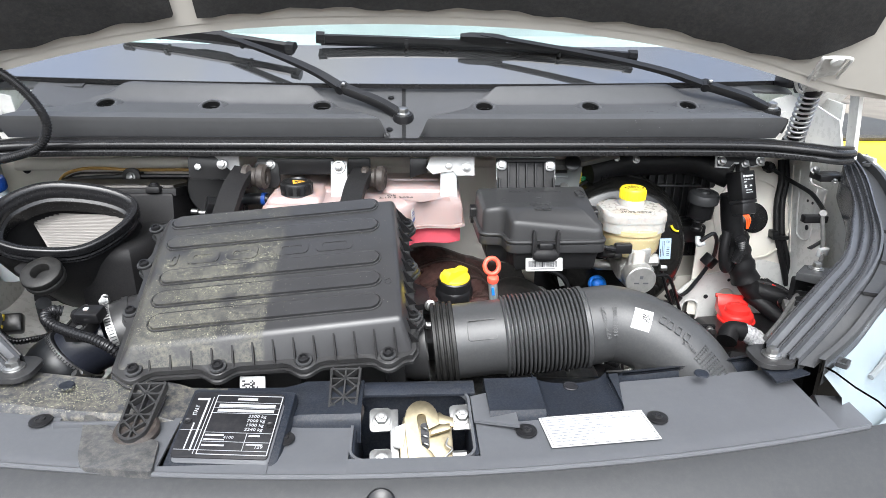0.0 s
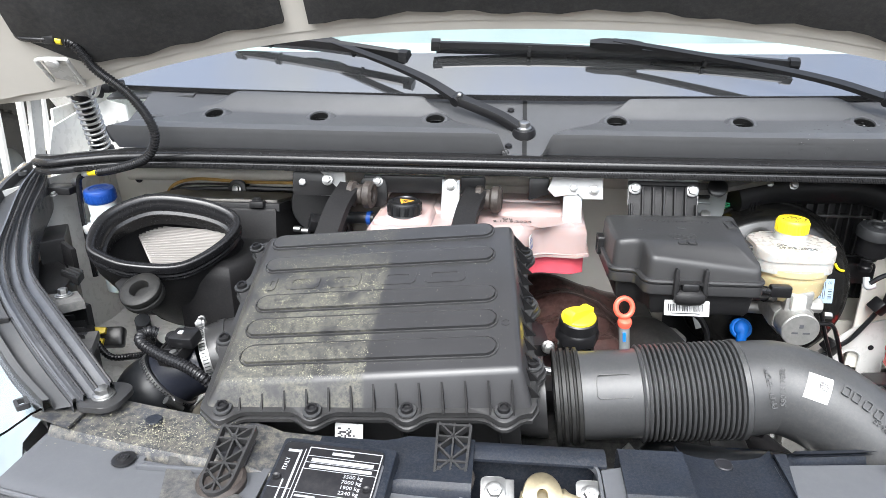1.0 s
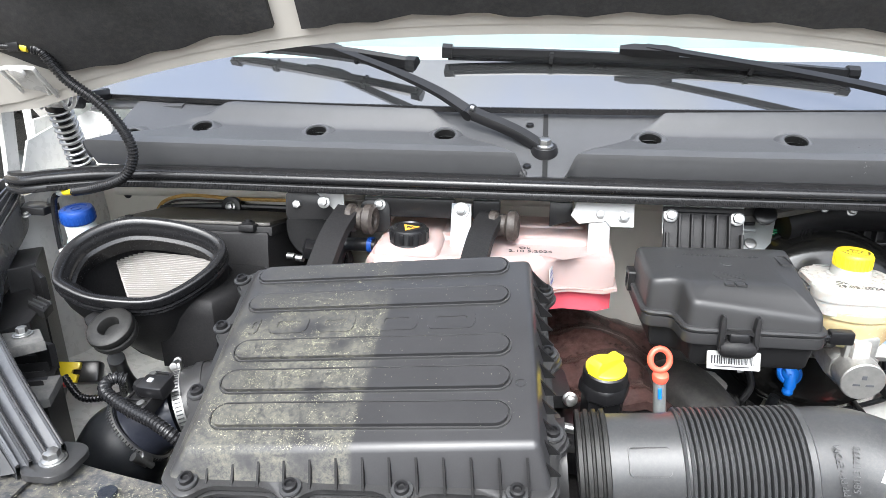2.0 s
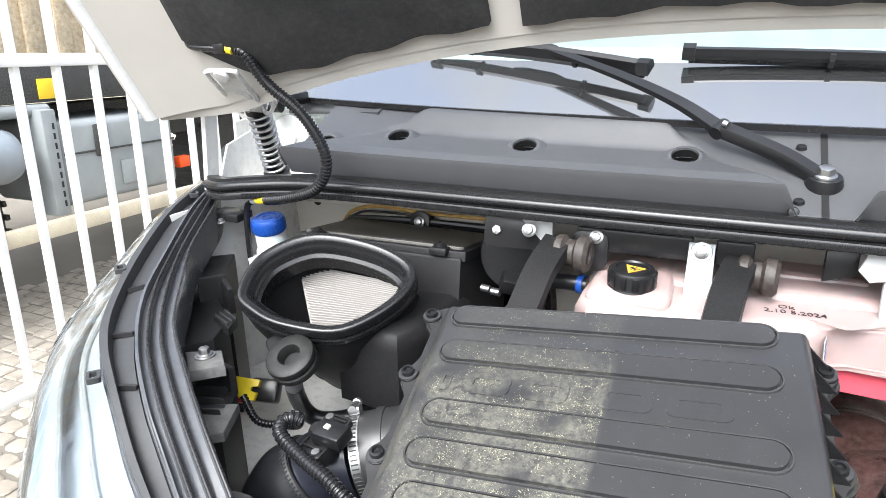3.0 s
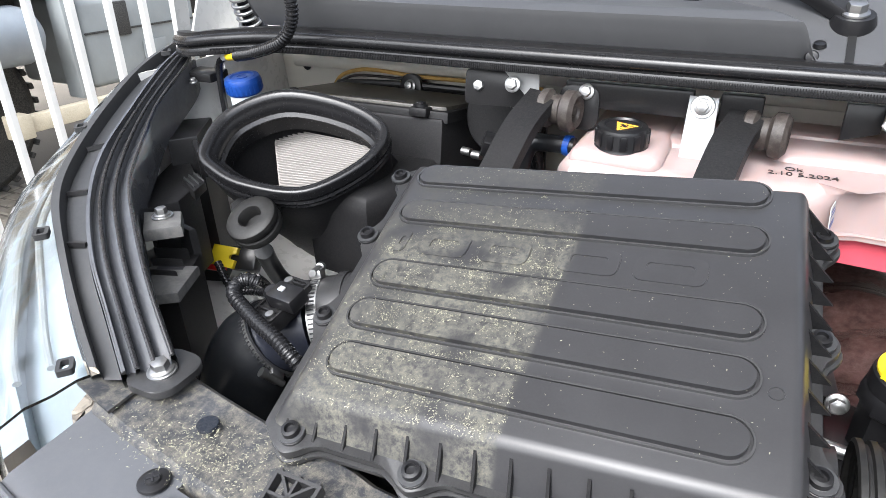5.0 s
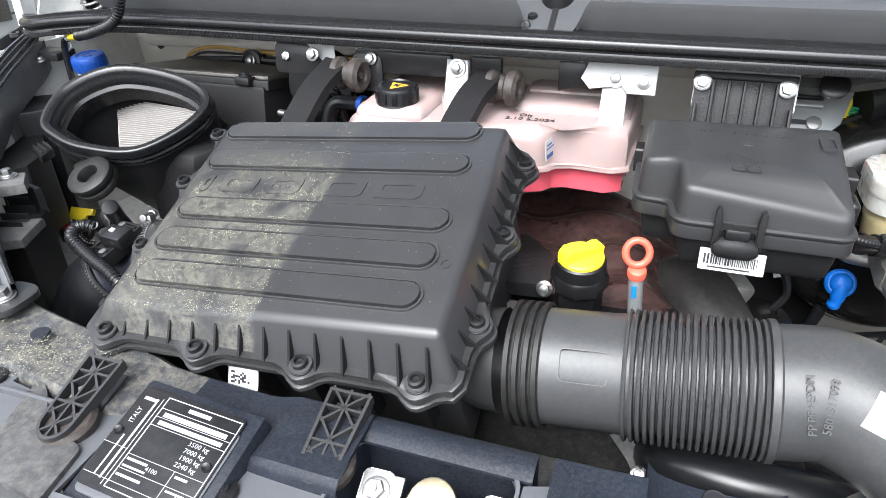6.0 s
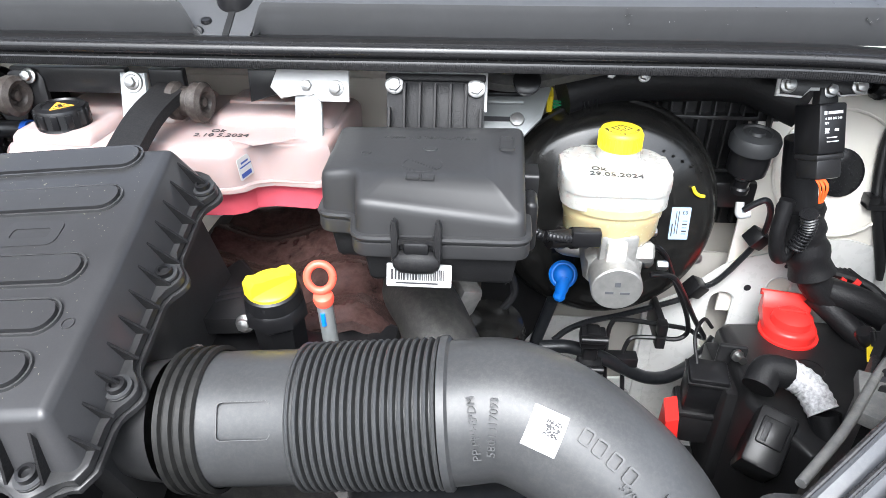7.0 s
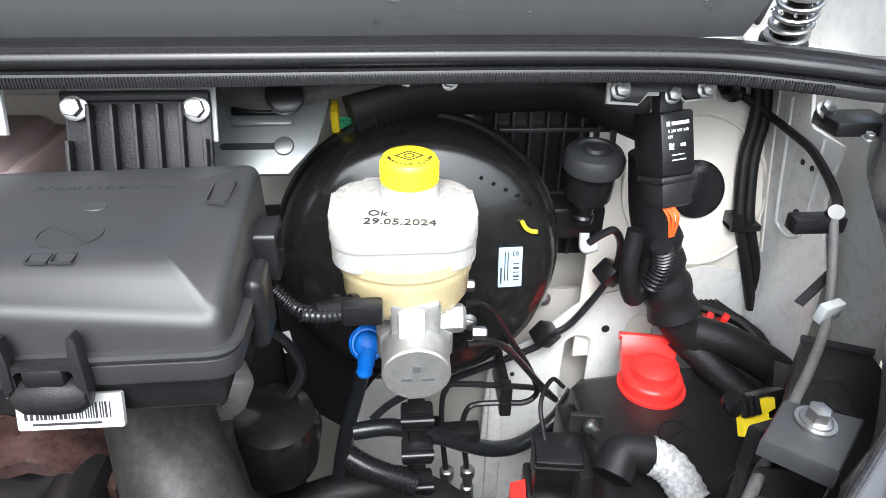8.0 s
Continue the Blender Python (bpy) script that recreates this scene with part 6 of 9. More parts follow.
def warning_clip(at, label):
    c = thing("locking_clip", at, label, "clip")
    x, y, z = at
    part("yellow_tab", prism([(-0.020, -0.012), (0.016, -0.016), (0.018, -0.004), (0.008, -0.003), (0.009, 0.004), (0.019, 0.004), (0.020, 0.014), (-0.016, 0.016)], -0.004, 0.004, 0.001, axes((x, y, z), (0.25, -0.75, 0.6), (1, 0.2, 0))), YELLOW, c)
    if x < 0:
        part("red_base", box(-0.014, 0.012, -0.022, -0.004, -0.02, 0.003, 0.002, axes((x - 0.016, y, z), (0.25, -0.75, 0.6), (1, 0.2, 0))), RED, c)
    m = axes((x, y, z), (0.25, -0.75, 0.6), (1, 0.2, 0))
    part("housing", box(0.004, 0.045, -0.016, 0.018, -0.030, -0.004, 0.005, m), PLASTIC_S, c)
    if x > 0:
        part("plug_end", lathe([(0, -0.012), (0.009, -0.012), (0.0105, -0.007), (0.0105, 0.003), (0.008, 0.007), (0, 0.008)], 20, m @ Matrix.Translation((-0.016, 0.016, -0.004)) @ pose(0, 0, 0, 0, 70, 130)), PLASTIC_S, c, "round ribbed plug")
        for k in range(3):
            part("plug_rib", box(-0.020 + 0.007 * k, -0.016 + 0.007 * k, 0.004, 0.020, 0.004, 0.010, 0.001, m), PLASTIC_S, c)
    return c


warning_clip((-0.763, 1.093, 1.070), "yellow and red locking clip on a black plug")
warning_clip((0.645, 1.110, 1.067), "yellow locking clip by the headlamp carrier")


# ---- washer filler ----
def washer_filler():
    w = thing("washer_filler", (-0.828, 1.222, 1.05), "white washer bottle neck with a blue cap", "washer bottle", move=(0.038, -0.002, 0.002))
    m = axes((-0.828, 1.222, 1.265), (0.0, -0.12, 1))
    part("neck", lathe([(0, -0.17), (0.028, -0.17), (0.027, -0.06), (0.0245, -0.05), (0.0255, -0.03), (0.0225, -0.026), (0.0225, 0), (0, 0)], 28, m), BOTTLE, w)
    part("cap", lathe([(0.0235, 0), (0.0255, 0.003), (0.0255, 0.018), (0.0235, 0.0225), (0.017, 0.0235), (0.015, 0.0215), (0, 0.022)], 32, m), BLUE, w, "ribbed blue cap")
    b = bmesh.new()
    for k in range(24):
        box(0.0245, 0.0259, -0.0012, 0.0012, 0.003, 0.016, m=m @ pose(0, 0, 0, 0, 0, 15 * k), bm=b)
    part("cap_ribs", b, BLUE, w)
    part("cap_symbol", ring_prism(circle(0.008, 20), circle(0.0065, 20), 0.021, 0.0228, m), BLUE, w)
    part("holder", box(-0.040, -0.018, -0.014, 0.010, -0.05, -0.036, 0.003, m), NYLON, w, "white plastic holder")
    return w


washer_filler()


# ---- inlet housing with its filter ----
def inlet_housing():
    h = thing("inlet_filter_housing", (-0.61, 1.2, 1.02), "black inlet housing with an oval rubber mouth and pleated filter", "filter housing", move=(0.024, 0.009, -0.002))
    # rear box, a little turned, its lid sloping
    rb = axes((-0.516, 1.208, 1.268), (0.0, 0.17, 1.0), (-1.0, 0.0, -0.010)) @ Matrix.Diagonal((1.06, 1, 1, 1))
    part("rear_box", prism([(-0.03, -0.16), (-0.012, -0.004), (0.232, 0.0), (0.232, -0.18)], -0.20, -0.004, 0.006, rb), MATTE, h)
    rim = [(-0.024, -0.155), (-0.016, -0.010), (-0.006, -0.007), (0.236, -0.005), (0.240, -0.17)]
    part("lid_rim", prism(rim, -0.010, 0.004, 0.002, rb), MATTE, h, "black lid rim")
    part("rear_lid", prism([(-0.016, -0.150), (-0.009, -0.022), (0.0, -0.017), (0.228, -0.015), (0.232, -0.165)], 0.003, 0.009, 0.003, rb, seg=2), DUSTLID, h, "dusty flat lid")
    for u in (0.018, 0.203):
        part("screw_tab", box(u - 0.012, u + 0.012, -0.016, 0.004, -0.004, 0.008, 0.003, rb), MATTE, h)
        part("lid_screw", lathe([(0, 0), (0.009, 0), (0.009, 0.003), (0.006, 0.004), (0.006, 0.006), (0.003, 0.0065), (0.003, 0.004), (0, 0.004)], 16, rb @ Matrix.Translation((u, -0.006, 0.008))), PLASTIC_S, h)
    part("lid_streak", prism([(0.05, -0.030), (0.13, -0.024), (0.12, -0.020), (0.05, -0.024)], 0.009, 0.0096, 0, rb), INK_SHADE, h, "dark wet streak")
    # mouth: a rounded outline leaning towards the viewer
    N = Vector((0.23, -0.58, 1.0)).normalized()
    C = Vector((-0.637, 1.084, 1.267))
    X = Vector((0.205, 0.10, 0.0))
    X = (X - N * X.dot(N)).normalized()
    Y = N.cross(X)
    shape = []
    for q in ((-0.727, 1.026), (-0.728, 1.080), (-0.678, 1.130), (-0.592, 1.146), (-0.534, 1.132), (-0.535, 1.088), (-0.582, 1.030), (-0.650, 1.010), (-0.696, 1.011)):
        v = Vector((q[0], q[1], 1.267 - 0.23 * (q[0] + 0.637) + 0.58 * (q[1] - 1.084))) - C
        shape.append(Vector((v.dot(X), v.dot(Y), 0)))
    loop = curve(shape[-2:] + shape + shape[:3], 6)
    loop = [Vector((p.x, p.y)) for p in loop[12:12 + 54]]

    def ring(inset, lift, off=Vector((0, 0, 0)), shrink=1.0):
        return [C + X * p.x * shrink + Y * p.y * shrink + N * lift + off for p in ring_in2(loop, inset)]

    def ring_in2(pl, d):
        n, out = len(pl), []
        cen = sum(pl, Vector((0, 0))) / n
        for i in range(n):
            t = (pl[(i + 1) % n] - pl[i - 1]).normalized()
            nr = Vector((-t.y, t.x))
            if nr.dot(cen - pl[i]) < 0:
                nr = -nr
            out.append(pl[i] + nr * d)
        return out

    def loft(rings, cap=False):
        b = bmesh.new()
        vs = [[b.verts.new(p) for p in r] for r in rings]
        n = len(vs[0])
        for r, t in zip(vs, vs[1:]):
            for i in range(n):
                b.faces.new((r[i], r[(i + 1) % n], t[(i + 1) % n], t[i]))
        if cap:
            b.faces.new(vs[-1])
        return b
    lip = []
    for k in range(9):
        a = math.pi * (k / 8)
        lip.append(ring(0.0065 + 0.0065 * math.cos(a), 0.0045 * math.sin(a) - 0.002 * math.cos(a)))
    part("mouth_lip", loft([ring(0.018, -0.050), ring(0.018, -0.026), ring(0.023, -0.0235), ring(0.0235, -0.020), ring(0.019, -0.017), ring(0.0185, -0.010), ring(0.0150, -0.005)] + lip + [ring(-0.001, -0.008), ring(0.006, -0.0095)]), RUBBER, h, "rolled black rubber lip")
    part("mouth_bead", loft([ring(0.008, -0.0125), ring(0.0005, -0.013), ring(-0.0015, -0.0155), ring(0.0005, -0.018), ring(0.008, -0.019)]), RUBBER, h)
    part("mouth_bead", loft([ring(0.008, -0.0205), ring(0.001, -0.021), ring(-0.0005, -0.0235), ring(0.001, -0.026), ring(0.008, -0.027)]), RUBBER, h)
    dn = Vector((0.03, 0.035, -0.09))
    part("hopper", loft([ring(0.004, -0.022), ring(0.002, -0.040), ring(0.004, -0.058), ring(0.010, -0.070, dn * 0.25), ring(0.022, -0.078, dn * 0.6), ring(0.034, -0.085, dn), ring(0.046, -0.090, dn * 1.1)], True), MATTE, h, "tapered black hopper")
    part("hopper_cheek", prism([(-0.620, 1.075), (-0.530, 1.065), (-0.505, 1.11), (-0.492, 1.225), (-0.62, 1.22)], 1.10, 1.212, 0.026, seg=5), MATTE, h)
    # pleated filter inside
    tl, tr, br, bl = Vector((-0.733, 1.168, 1.238)), Vector((-0.550, 1.156, 1.234)), Vector((-0.548, 1.086, 1.198)), Vector((-0.645, 1.062, 1.198))
    fr = part("filter_frame", loft([[tl, tr, br, bl], [p + Vector((0, 0.02, -0.02)) for p in (tl, tr, br, bl)]], True), PLASTIC_S, h)
    vb = bmesh.new()
    vb.faces.new([vb.verts.new(p) for p in (tl, tr, br, bl)])
    part("filter_backing", vb, TAB_G, h, smooth=0)
    b = bmesh.new()
    n = 26
    nn = (tr - tl).cross(bl - tl).normalized()
    if nn.z < 0:
        nn = -nn
    for k in range(n):
        a, c = (k + 0.10) / n, (k + 0.72) / n
        for h0, h1, p, q in ((0.001, 0.0060, a, a + 0.16 / n), (0.0060, 0.0060, a + 0.16 / n, c - 0.16 / n), (0.0060, 0.001, c - 0.16 / n, c)):
            v = [tl.lerp(bl, p) + nn * h0, tr.lerp(br, p) + nn * h0, tr.lerp(br, q) + nn * h1, tl.lerp(bl, q) + nn * h1]
            b.faces.new([b.verts.new(w) for w in v])
    part("pleats", b, PLEAT, h, "white pleated filter paper", smooth=0)
    part("filter_edge", tube([tl + nn * 0.002, bl + nn * 0.002], 0.0022, 8), PLEAT, h)
    # grommet
    g = axes((-0.632, 0.990, 1.205), (-0.05, -0.50, 0.86))
    gr = part("grommet", lathe([(0.0125, -0.020), (0.0125, -0.002), (0.0140, 0.001), (0.0255, 0.0015), (0.0290, -0.001), (0.0300, -0.006), (0.0285, -0.0095), (0.0265, -0.0105), (0.0265, -0.0135), (0.0285, -0.0145), (0.0295, -0.018), (0.028, -0.023), (0.0125, -0.023)], 40, g), RUBBER_D, h, "thick flat rubber grommet")
    part("grommet_hole", lathe([(0.0130, -0.014), (0.0, -0.015)], 24, g), HOLE, h)
    part("grommet_arm", box(-0.022, 0.030, 0.010, 0.060, -0.034, -0.016, 0.006, g), MATTE, h)
    part("drain_hose", tube([(-0.664, 1.035, 1.132), (-0.674, 1.053, 1.102), (-0.678, 1.073, 1.067), (-0.662, 1.083, 1.052), (-0.628, 1.101, 1.052), (-0.601, 1.130, 1.057)], 0.0115, 14), HOSE, h)
    # mounting plate on the firewall
    part("wall_plate", prism([(-0.805, 1.10), (-0.807, 1.214), (-0.795, 1.229), (-0.772, 1.239), (-0.661, 1.244), (-0.517, 1.245), (-0.430, 1.243), (-0.430, 1.10)], 0.0, 0.014, 0.004, Matrix(((1, 0, 0, 0), (0, 0, 1, 1.404), (0, 1, 0, 0.002), (0, 0, 0, 1)))), PLASTIC, h, "black plate on the firewall")
    part("plate_rim", tube([(-0.803, 1.402, 1.200), (-0.800, 1.402, 1.222), (-0.790, 1.402, 1.234), (-0.772, 1.402, 1.240), (-0.661, 1.402, 1.246), (-0.517, 1.402, 1.246), (-0.430, 1.402, 1.244)], 0.005, 8), PLASTIC_D, h)
    part("plate_fold", tube([(-0.780, 1.400, 1.205), (-0.700, 1.400, 1.222), (-0.600, 1.400, 1.224), (-0.500, 1.400, 1.222)], 0.004, 8), PLASTIC_D, h)
    bolt(h, (-0.785, 1.398, 1.214), (0, -1, 0.3), 0.008)
    part("plate_ear", prism(rounded(-0.018, 0.018, -0.03, 0.018, 0.016), -0.004, 0.004, 0.001, axes((-0.648, 1.398, 1.246), (0, -1, 0.2), (1, 0, 0))), PLASTIC, h)
    bolt(h, (-0.648, 1.393, 1.247), (0, -1, 0.3), 0.009)
    part("gasket", tube([(-0.810, 1.415, 1.223), (-0.790, 1.415, 1.246), (-0.755, 1.415, 1.258), (-0.720, 1.415, 1.260), (-0.664, 1.415, 1.257), (-0.630, 1.415, 1.256), (-0.520, 1.415, 1.256), (-0.440, 1.415, 1.254)], 0.0032, 8), GOLDF, h, "amber foam gasket")
    part("gasket", tube([(-0.790, 1.414, 1.238), (-0.755, 1.414, 1.2495), (-0.664, 1.414, 1.2505), (-0.630, 1.414, 1.250)], 0.0022, 8), RUST, h, "dark inner gasket")
    return h


GOLDF = pbr("amber_foam", (0.55, 0.34, 0.10), 0.7, vary=0.2, scale=60)
inlet_housing()


# ---- bellows hose from the air box ----
def dirty_hose():
    h = thing("air_box_hose", (-0.55, 0.92, 0.98), "black air hose with steel clamps beside the air filter box", "air hose")
    path = curve([(-0.425, 0.998, 1.118), (-0.466, 0.989, 1.115), (-0.509, 0.973, 1.107), (-0.550, 0.957, 1.090), (-0.581, 0.940, 1.052), (-0.588, 0.925, 1.000), (-0.586, 0.910, 0.940)], 10)
    part("spout", sweep(path[:20], circle(0.047, 30), scales=[1.10 - 0.005 * k for k in range(20)]), PLASTIC_D, h, "dirty flared spout of the air box")
    part("spout_bead", sweep(path[12:15], circle(0.0505, 30)), PLASTIC_D, h)
    part("sensor_tube", sweep(path[20:32], circle(0.043, 30)), TUBE_B, h, "smooth blue-black sensor tube")
    part("tube_bead", sweep(path[20:22], circle(0.0450, 30)), TUBE_B, h)
    part("hose", sweep(path[31:], circle(0.054, 40), scales=[0.88, 0.90, 0.93, 0.97, 1.0] + [1.02] * (len(path) - 36)), HOSE, h, "thick smooth rubber elbow")
    for k in (18, 32):
        d = (path[k + 1] - path[k - 1]).normalized()
        m = axes(path[k], d)
        rad = 0.0485
        cl = part("clamp", lathe([(rad - 0.003, -0.006), (rad, -0.0055), (rad, 0.0055), (rad - 0.003, 0.006)], 44, m), STEEL, h, "slotted steel hose clamp")
        b = bmesh.new()
        for a in range(64):
            box(rad - 0.0006, rad + 0.0007, -0.0008, 0.0008, -0.0038, 0.0038, m=m @ pose(0, 0, 0, 0, 0, 360 / 64 * a), bm=b)
        part("clamp_teeth", b, GREY_D, cl)
        up = Vector((-0.12, 0.25, 0.93)) if k < 20 else Vector((0.5, -0.8, -0.2))
        up = (up - d * up.dot(d)).normalized()
        at = path[k] + up * (rad + 0.004)
        part("clamp_housing", box(-0.007, 0.007, -0.008, 0.008, -0.004, 0.005, 0.002, axes(at, up, d)), STEEL, cl)
        part("clamp_screw", lathe([(0, -0.012), (0.004, -0.012), (0.004, 0.010), (0.0055, 0.011), (0.0055, 0.017), (0, 0.017)], 12, axes(at + up * 0.004, d.cross(up))), STEEL, cl)
    f = axes((-0.527, 0.938, 1.149), (-0.10, -0.22, 0.97), (-0.16, -0.97, -0.2))
    part("sensor_flange", prism(rounded(-0.032, 0.030, -0.017, 0.017, 0.005), -0.012, 0.003, 0.001, f), PLASTIC, h, "flat sensor flange")
    part("flange_rim", ring_prism(rounded(-0.032, 0.030, -0.017, 0.017, 0.005), rounded(-0.029, 0.027, -0.014, 0.014, 0.004), 0.003, 0.0055, f), PLASTIC, h)
    for k in range(4):
        part("flange_rib", box(-0.026 + 0.014 * k, -0.024 + 0.014 * k, -0.013, 0.013, 0.003, 0.007, 0.0006, f), PLASTIC, h)
    part("sensor_body", lathe([(0.010, 0.0), (0.010, 0.014), (0.007, 0.018), (0, 0.018)], 18, f @ Matrix.Translation((0.002, -0.001, 0.003))), PLASTIC_S, h)
    part("sensor_plug", box(-0.011, 0.013, 0.000, 0.036, 0.006, 0.023, 0.003, f), PLASTIC_S, h, "black plug on the sensor")
    part("plug_latch", box(-0.003, 0.003, 0.010, 0.017, 0.022, 0.025, 0.001, f), NYLON, h, "pale latch")
    for q in ((-0.024, -0.009), (0.022, 0.010)):
        part("sensor_screw", lathe([(0, 0.003), (0.005, 0.003), (0.0045, 0.009), (0, 0.0095)], 12, f @ Matrix.Translation((*q, 0))), STEEL, h)
    part("corrugated_loom", loom([(-0.553, 0.938, 1.166), (-0.562, 0.934, 1.170), (-0.569, 0.926, 1.168), (-0.564, 0.914, 1.164), (-0.546, 0.906, 1.157), (-0.520, 0.896, 1.152), (-0.491, 0.886, 1.148), (-0.468, 0.878, 1.140), (-0.450, 0.880, 1.120)], 0.0078, 0.005, 0.18), RUBBER, h, "ribbed cable loom")
    part("cable_loom", loom([(-0.730, 1.050, 1.090), (-0.699, 1.036, 1.068), (-0.664, 1.040, 1.068), (-0.632, 1.032, 1.080), (-0.600, 0.995, 1.120), (-0.572, 0.955, 1.158)], 0.0055, 0.005, 0.15), RUBBER, h)
    return h


TUBE_B = pbr("blue_black_plastic", (0.012, 0.014, 0.022), 0.30, vary=0.1, grain=0.05, dust=0.06, dust_scale=120)
dirty_hose()


# ---- expansion tank ----
def expansion_tank():
    t = thing("expansion_tank", (-0.14, 1.2, 1.16), "translucent coolant expansion tank with pink coolant and black cap", "expansion tank")
    plan = [(-0.310, 1.150), (-0.295, 1.130), (-0.070, 1.150), (-0.056, 1.157), (-0.048, 1.170), (-0.030, 1.176), (0.018, 1.172), (0.038, 1.184), (0.044, 1.340), (-0.310, 1.340)]
    low = [(x * 0.985 - 0.002, y + (0.006 if y < 1.25 else -0.004)) for x, y in plan]
    part("lower_shell", prism(low, 1.178, 1.2085, 0, taper=0.0), COOLANT, t, "lower shell full of pink coolant")
    part("seam", prism([(x + (0.005 if x > -0.1 else -0.005), y - 0.004) for x, y in plan], 1.2085, 1.2140, 0.002), TANK, t)
    part("upper_shell", prism(plan, 1.2140, 1.262, 0.018, seg=5), TANK, t, "pinkish translucent upper shell")
    part("dome", box(-0.112, 0.034, 1.212, 1.335, 1.240, 1.272, 0.016, seg=4), TANK, t)
    part("dome", box(-0.225, -0.135, 1.215, 1.335, 1.240, 1.270, 0.014, seg=4), TANK, t)
    part("filler_dome", box(-0.300, -0.205, 1.145, 1.320, 1.245, 1.273, 0.012, seg=3), TANK, t)
    part("mould_ridge", box(-0.100, 0.0, 1.262, 1.285, 1.268, 1.276, 0.004), TANK, t)
    c = axes((-0.251, 1.176, 1.272), (0.02, -0.05, 1))
    cap = part("cap", lathe([(0.0262, 0), (0.0275, 0.001), (0.0262, 0.004), (0.0262, 0.018), (0.0245, 0.022), (0.019, 0.0235), (0.0175, 0.0215), (0, 0.0215)], 36, c), PLASTIC_S, t, "ribbed black screw cap")
    for k in range(12):
        part("cap_rib", box(0.0240, 0.0278, -0.0036, 0.0036, 0.004, 0.0195, 0.001, c @ pose(0, 0, 0, 0, 0, 30 * k)), PLASTIC_S, cap)
    part("warning_mark", prism([(-0.0125, -0.008), (0.0125, -0.008), (0, 0.012)], 0.0214, 0.0220, 0, c), AMBER, cap, "yellow warning triangle")
    bars([(-0.002, 0.002, -0.005, 0.003), (-0.008, 0.008, -0.0068, -0.0058), (-0.005, -0.003, -0.003, 0.0), (0.003, 0.005, -0.003, 0.0)], INK_SHADE, cap, c @ Matrix.Translation((0, 0, 0.0219)), "warning_sign")
    # upright tabs
    for x, y in ((-0.180, 1.202), (0.014, 1.205)):
        m = axes((x, y, 1.290), (0, -0.96, 0.28), (1, 0, 0))
        part("tab", prism([(-0.015, -0.040), (0.015, -0.040), (0.014, 0.032), (-0.014, 0.032)], -0.003, 0.003, 0.001, m), NYLON, t, "white upright fixing tab")
        part("tab_washer", lathe([(0, 0.003), (0.012, 0.003), (0.011, 0.005), (0, 0.005)], 20, m @ Matrix.Translation((0, 0.022, 0))), STEEL, t)
        part("tab_bolt", bolt_bm(m @ Matrix.Translation((0, 0.022, 0.005)), 0.008), STEEL, t)
    part("hose_nipple", tube([(-0.305, 1.198, 1.256), (-0.335, 1.200, 1.256)], 0.010, 12), PLASTIC_S, t)
    part("hose_collar", tube([(-0.309, 1.198, 1.256), (-0.316, 1.199, 1.256)], 0.0118, 14), BLUE, t, "blue locking collar")
    part("hose", tube([(-0.33, 1.200, 1.256), (-0.355, 1.200, 1.252), (-0.365, 1.195, 1.225), (-0.36, 1.18, 1.18)], 0.010, 12), HOSE, t)
    words("2.10 5.2024", 0.013, INK_SHADE, t, axes((-0.080, 1.181, 1.2628), (0, -0.02, 1), (1, 0.03, 0)), "handwriting")
    words("Ok", 0.013, INK_SHADE, t, axes((-0.088, 1.194, 1.2628), (0, -0.02, 1), (1, 0.03, 0)), "handwriting")
    s = axes((-0.0500, 1.160, 1.236), (0.97, -0.2, 0.1), (0.2, 0.97, 0))
    part("sticker", prism(rounded(-0.014, 0.014, -0.012, 0.012, 0.002, 2), 0, 0.0006, 0, s), PAPER, t, "small blue and white sticker")
    bars([(-0.011, 0.008, -0.010, -0.005), (-0.011, 0.011, 0.001, 0.0025), (-0.008, 0.006, 0.005, 0.007)], BLUE, t, s @ Matrix.Translation((0, 0, 0.0005)), "sticker_print")
    return t


expansion_tank()


# ---- brackets under the cowl lip ----
def bracket_left():
    b = thing("cowl_bracket", (-0.425, 1.22, 1.29), "black bracket bolted to a white tab under the cowl", "bracket", move=(0.022, -0.010, 0.004))
    part("white_tab", box(-0.460, -0.376, 1.2225, 1.2245, 1.284, 1.331, 0.001), TAB, b)
    part("black_plate", prism(rounded(-0.037, 0.036, -0.021, 0.019, 0.006), -0.003, 0.0, 0.001, axes((-0.425, 1.2185, 1.307), (0.15, -0.97, 0.15), (1, 0, 0))), PLASTIC, b)
    part("drum", lathe([(0, -0.02), (0.050, -0.02), (0.053, 0), (0.050, 0.006), (0.02, 0.008), (0, 0.008)], 40, axes((-0.440, 1.290, 1.250), (0.1, -0.95, 0.2))), MATTE, b, "round black drum")
    for p in ((-0.446, 1.219, 1.307), (-0.403, 1.211, 1.314)):
        bolt(b, p, (0.05, -0.95, 0.3), 0.0085)
    part("plug", box(-0.02, 0.02, -0.012, 0.012, -0.010, 0.012, 0.003, pose(-0.418, 1.210, 1.238, 20, 15, 20)), PLASTIC_S, b)
    part("plug_cable", tube([(-0.403, 1.212, 1.240), (-0.388, 1.225, 1.262), (-0.378, 1.23, 1.22), (-0.373, 1.22, 1.16)], 0.009, 10), RUBBER, b)
    for p in ((-0.455, 1.200, 1.232), (-0.441, 1.198, 1.230)):
        part("stud", lathe([(0, -0.006), (0.005, -0.006), (0.005, 0.006), (0, 0.006)], 12, axes(p, (1, -0.2, 0))), STEEL, b)
    return b


bracket_left()


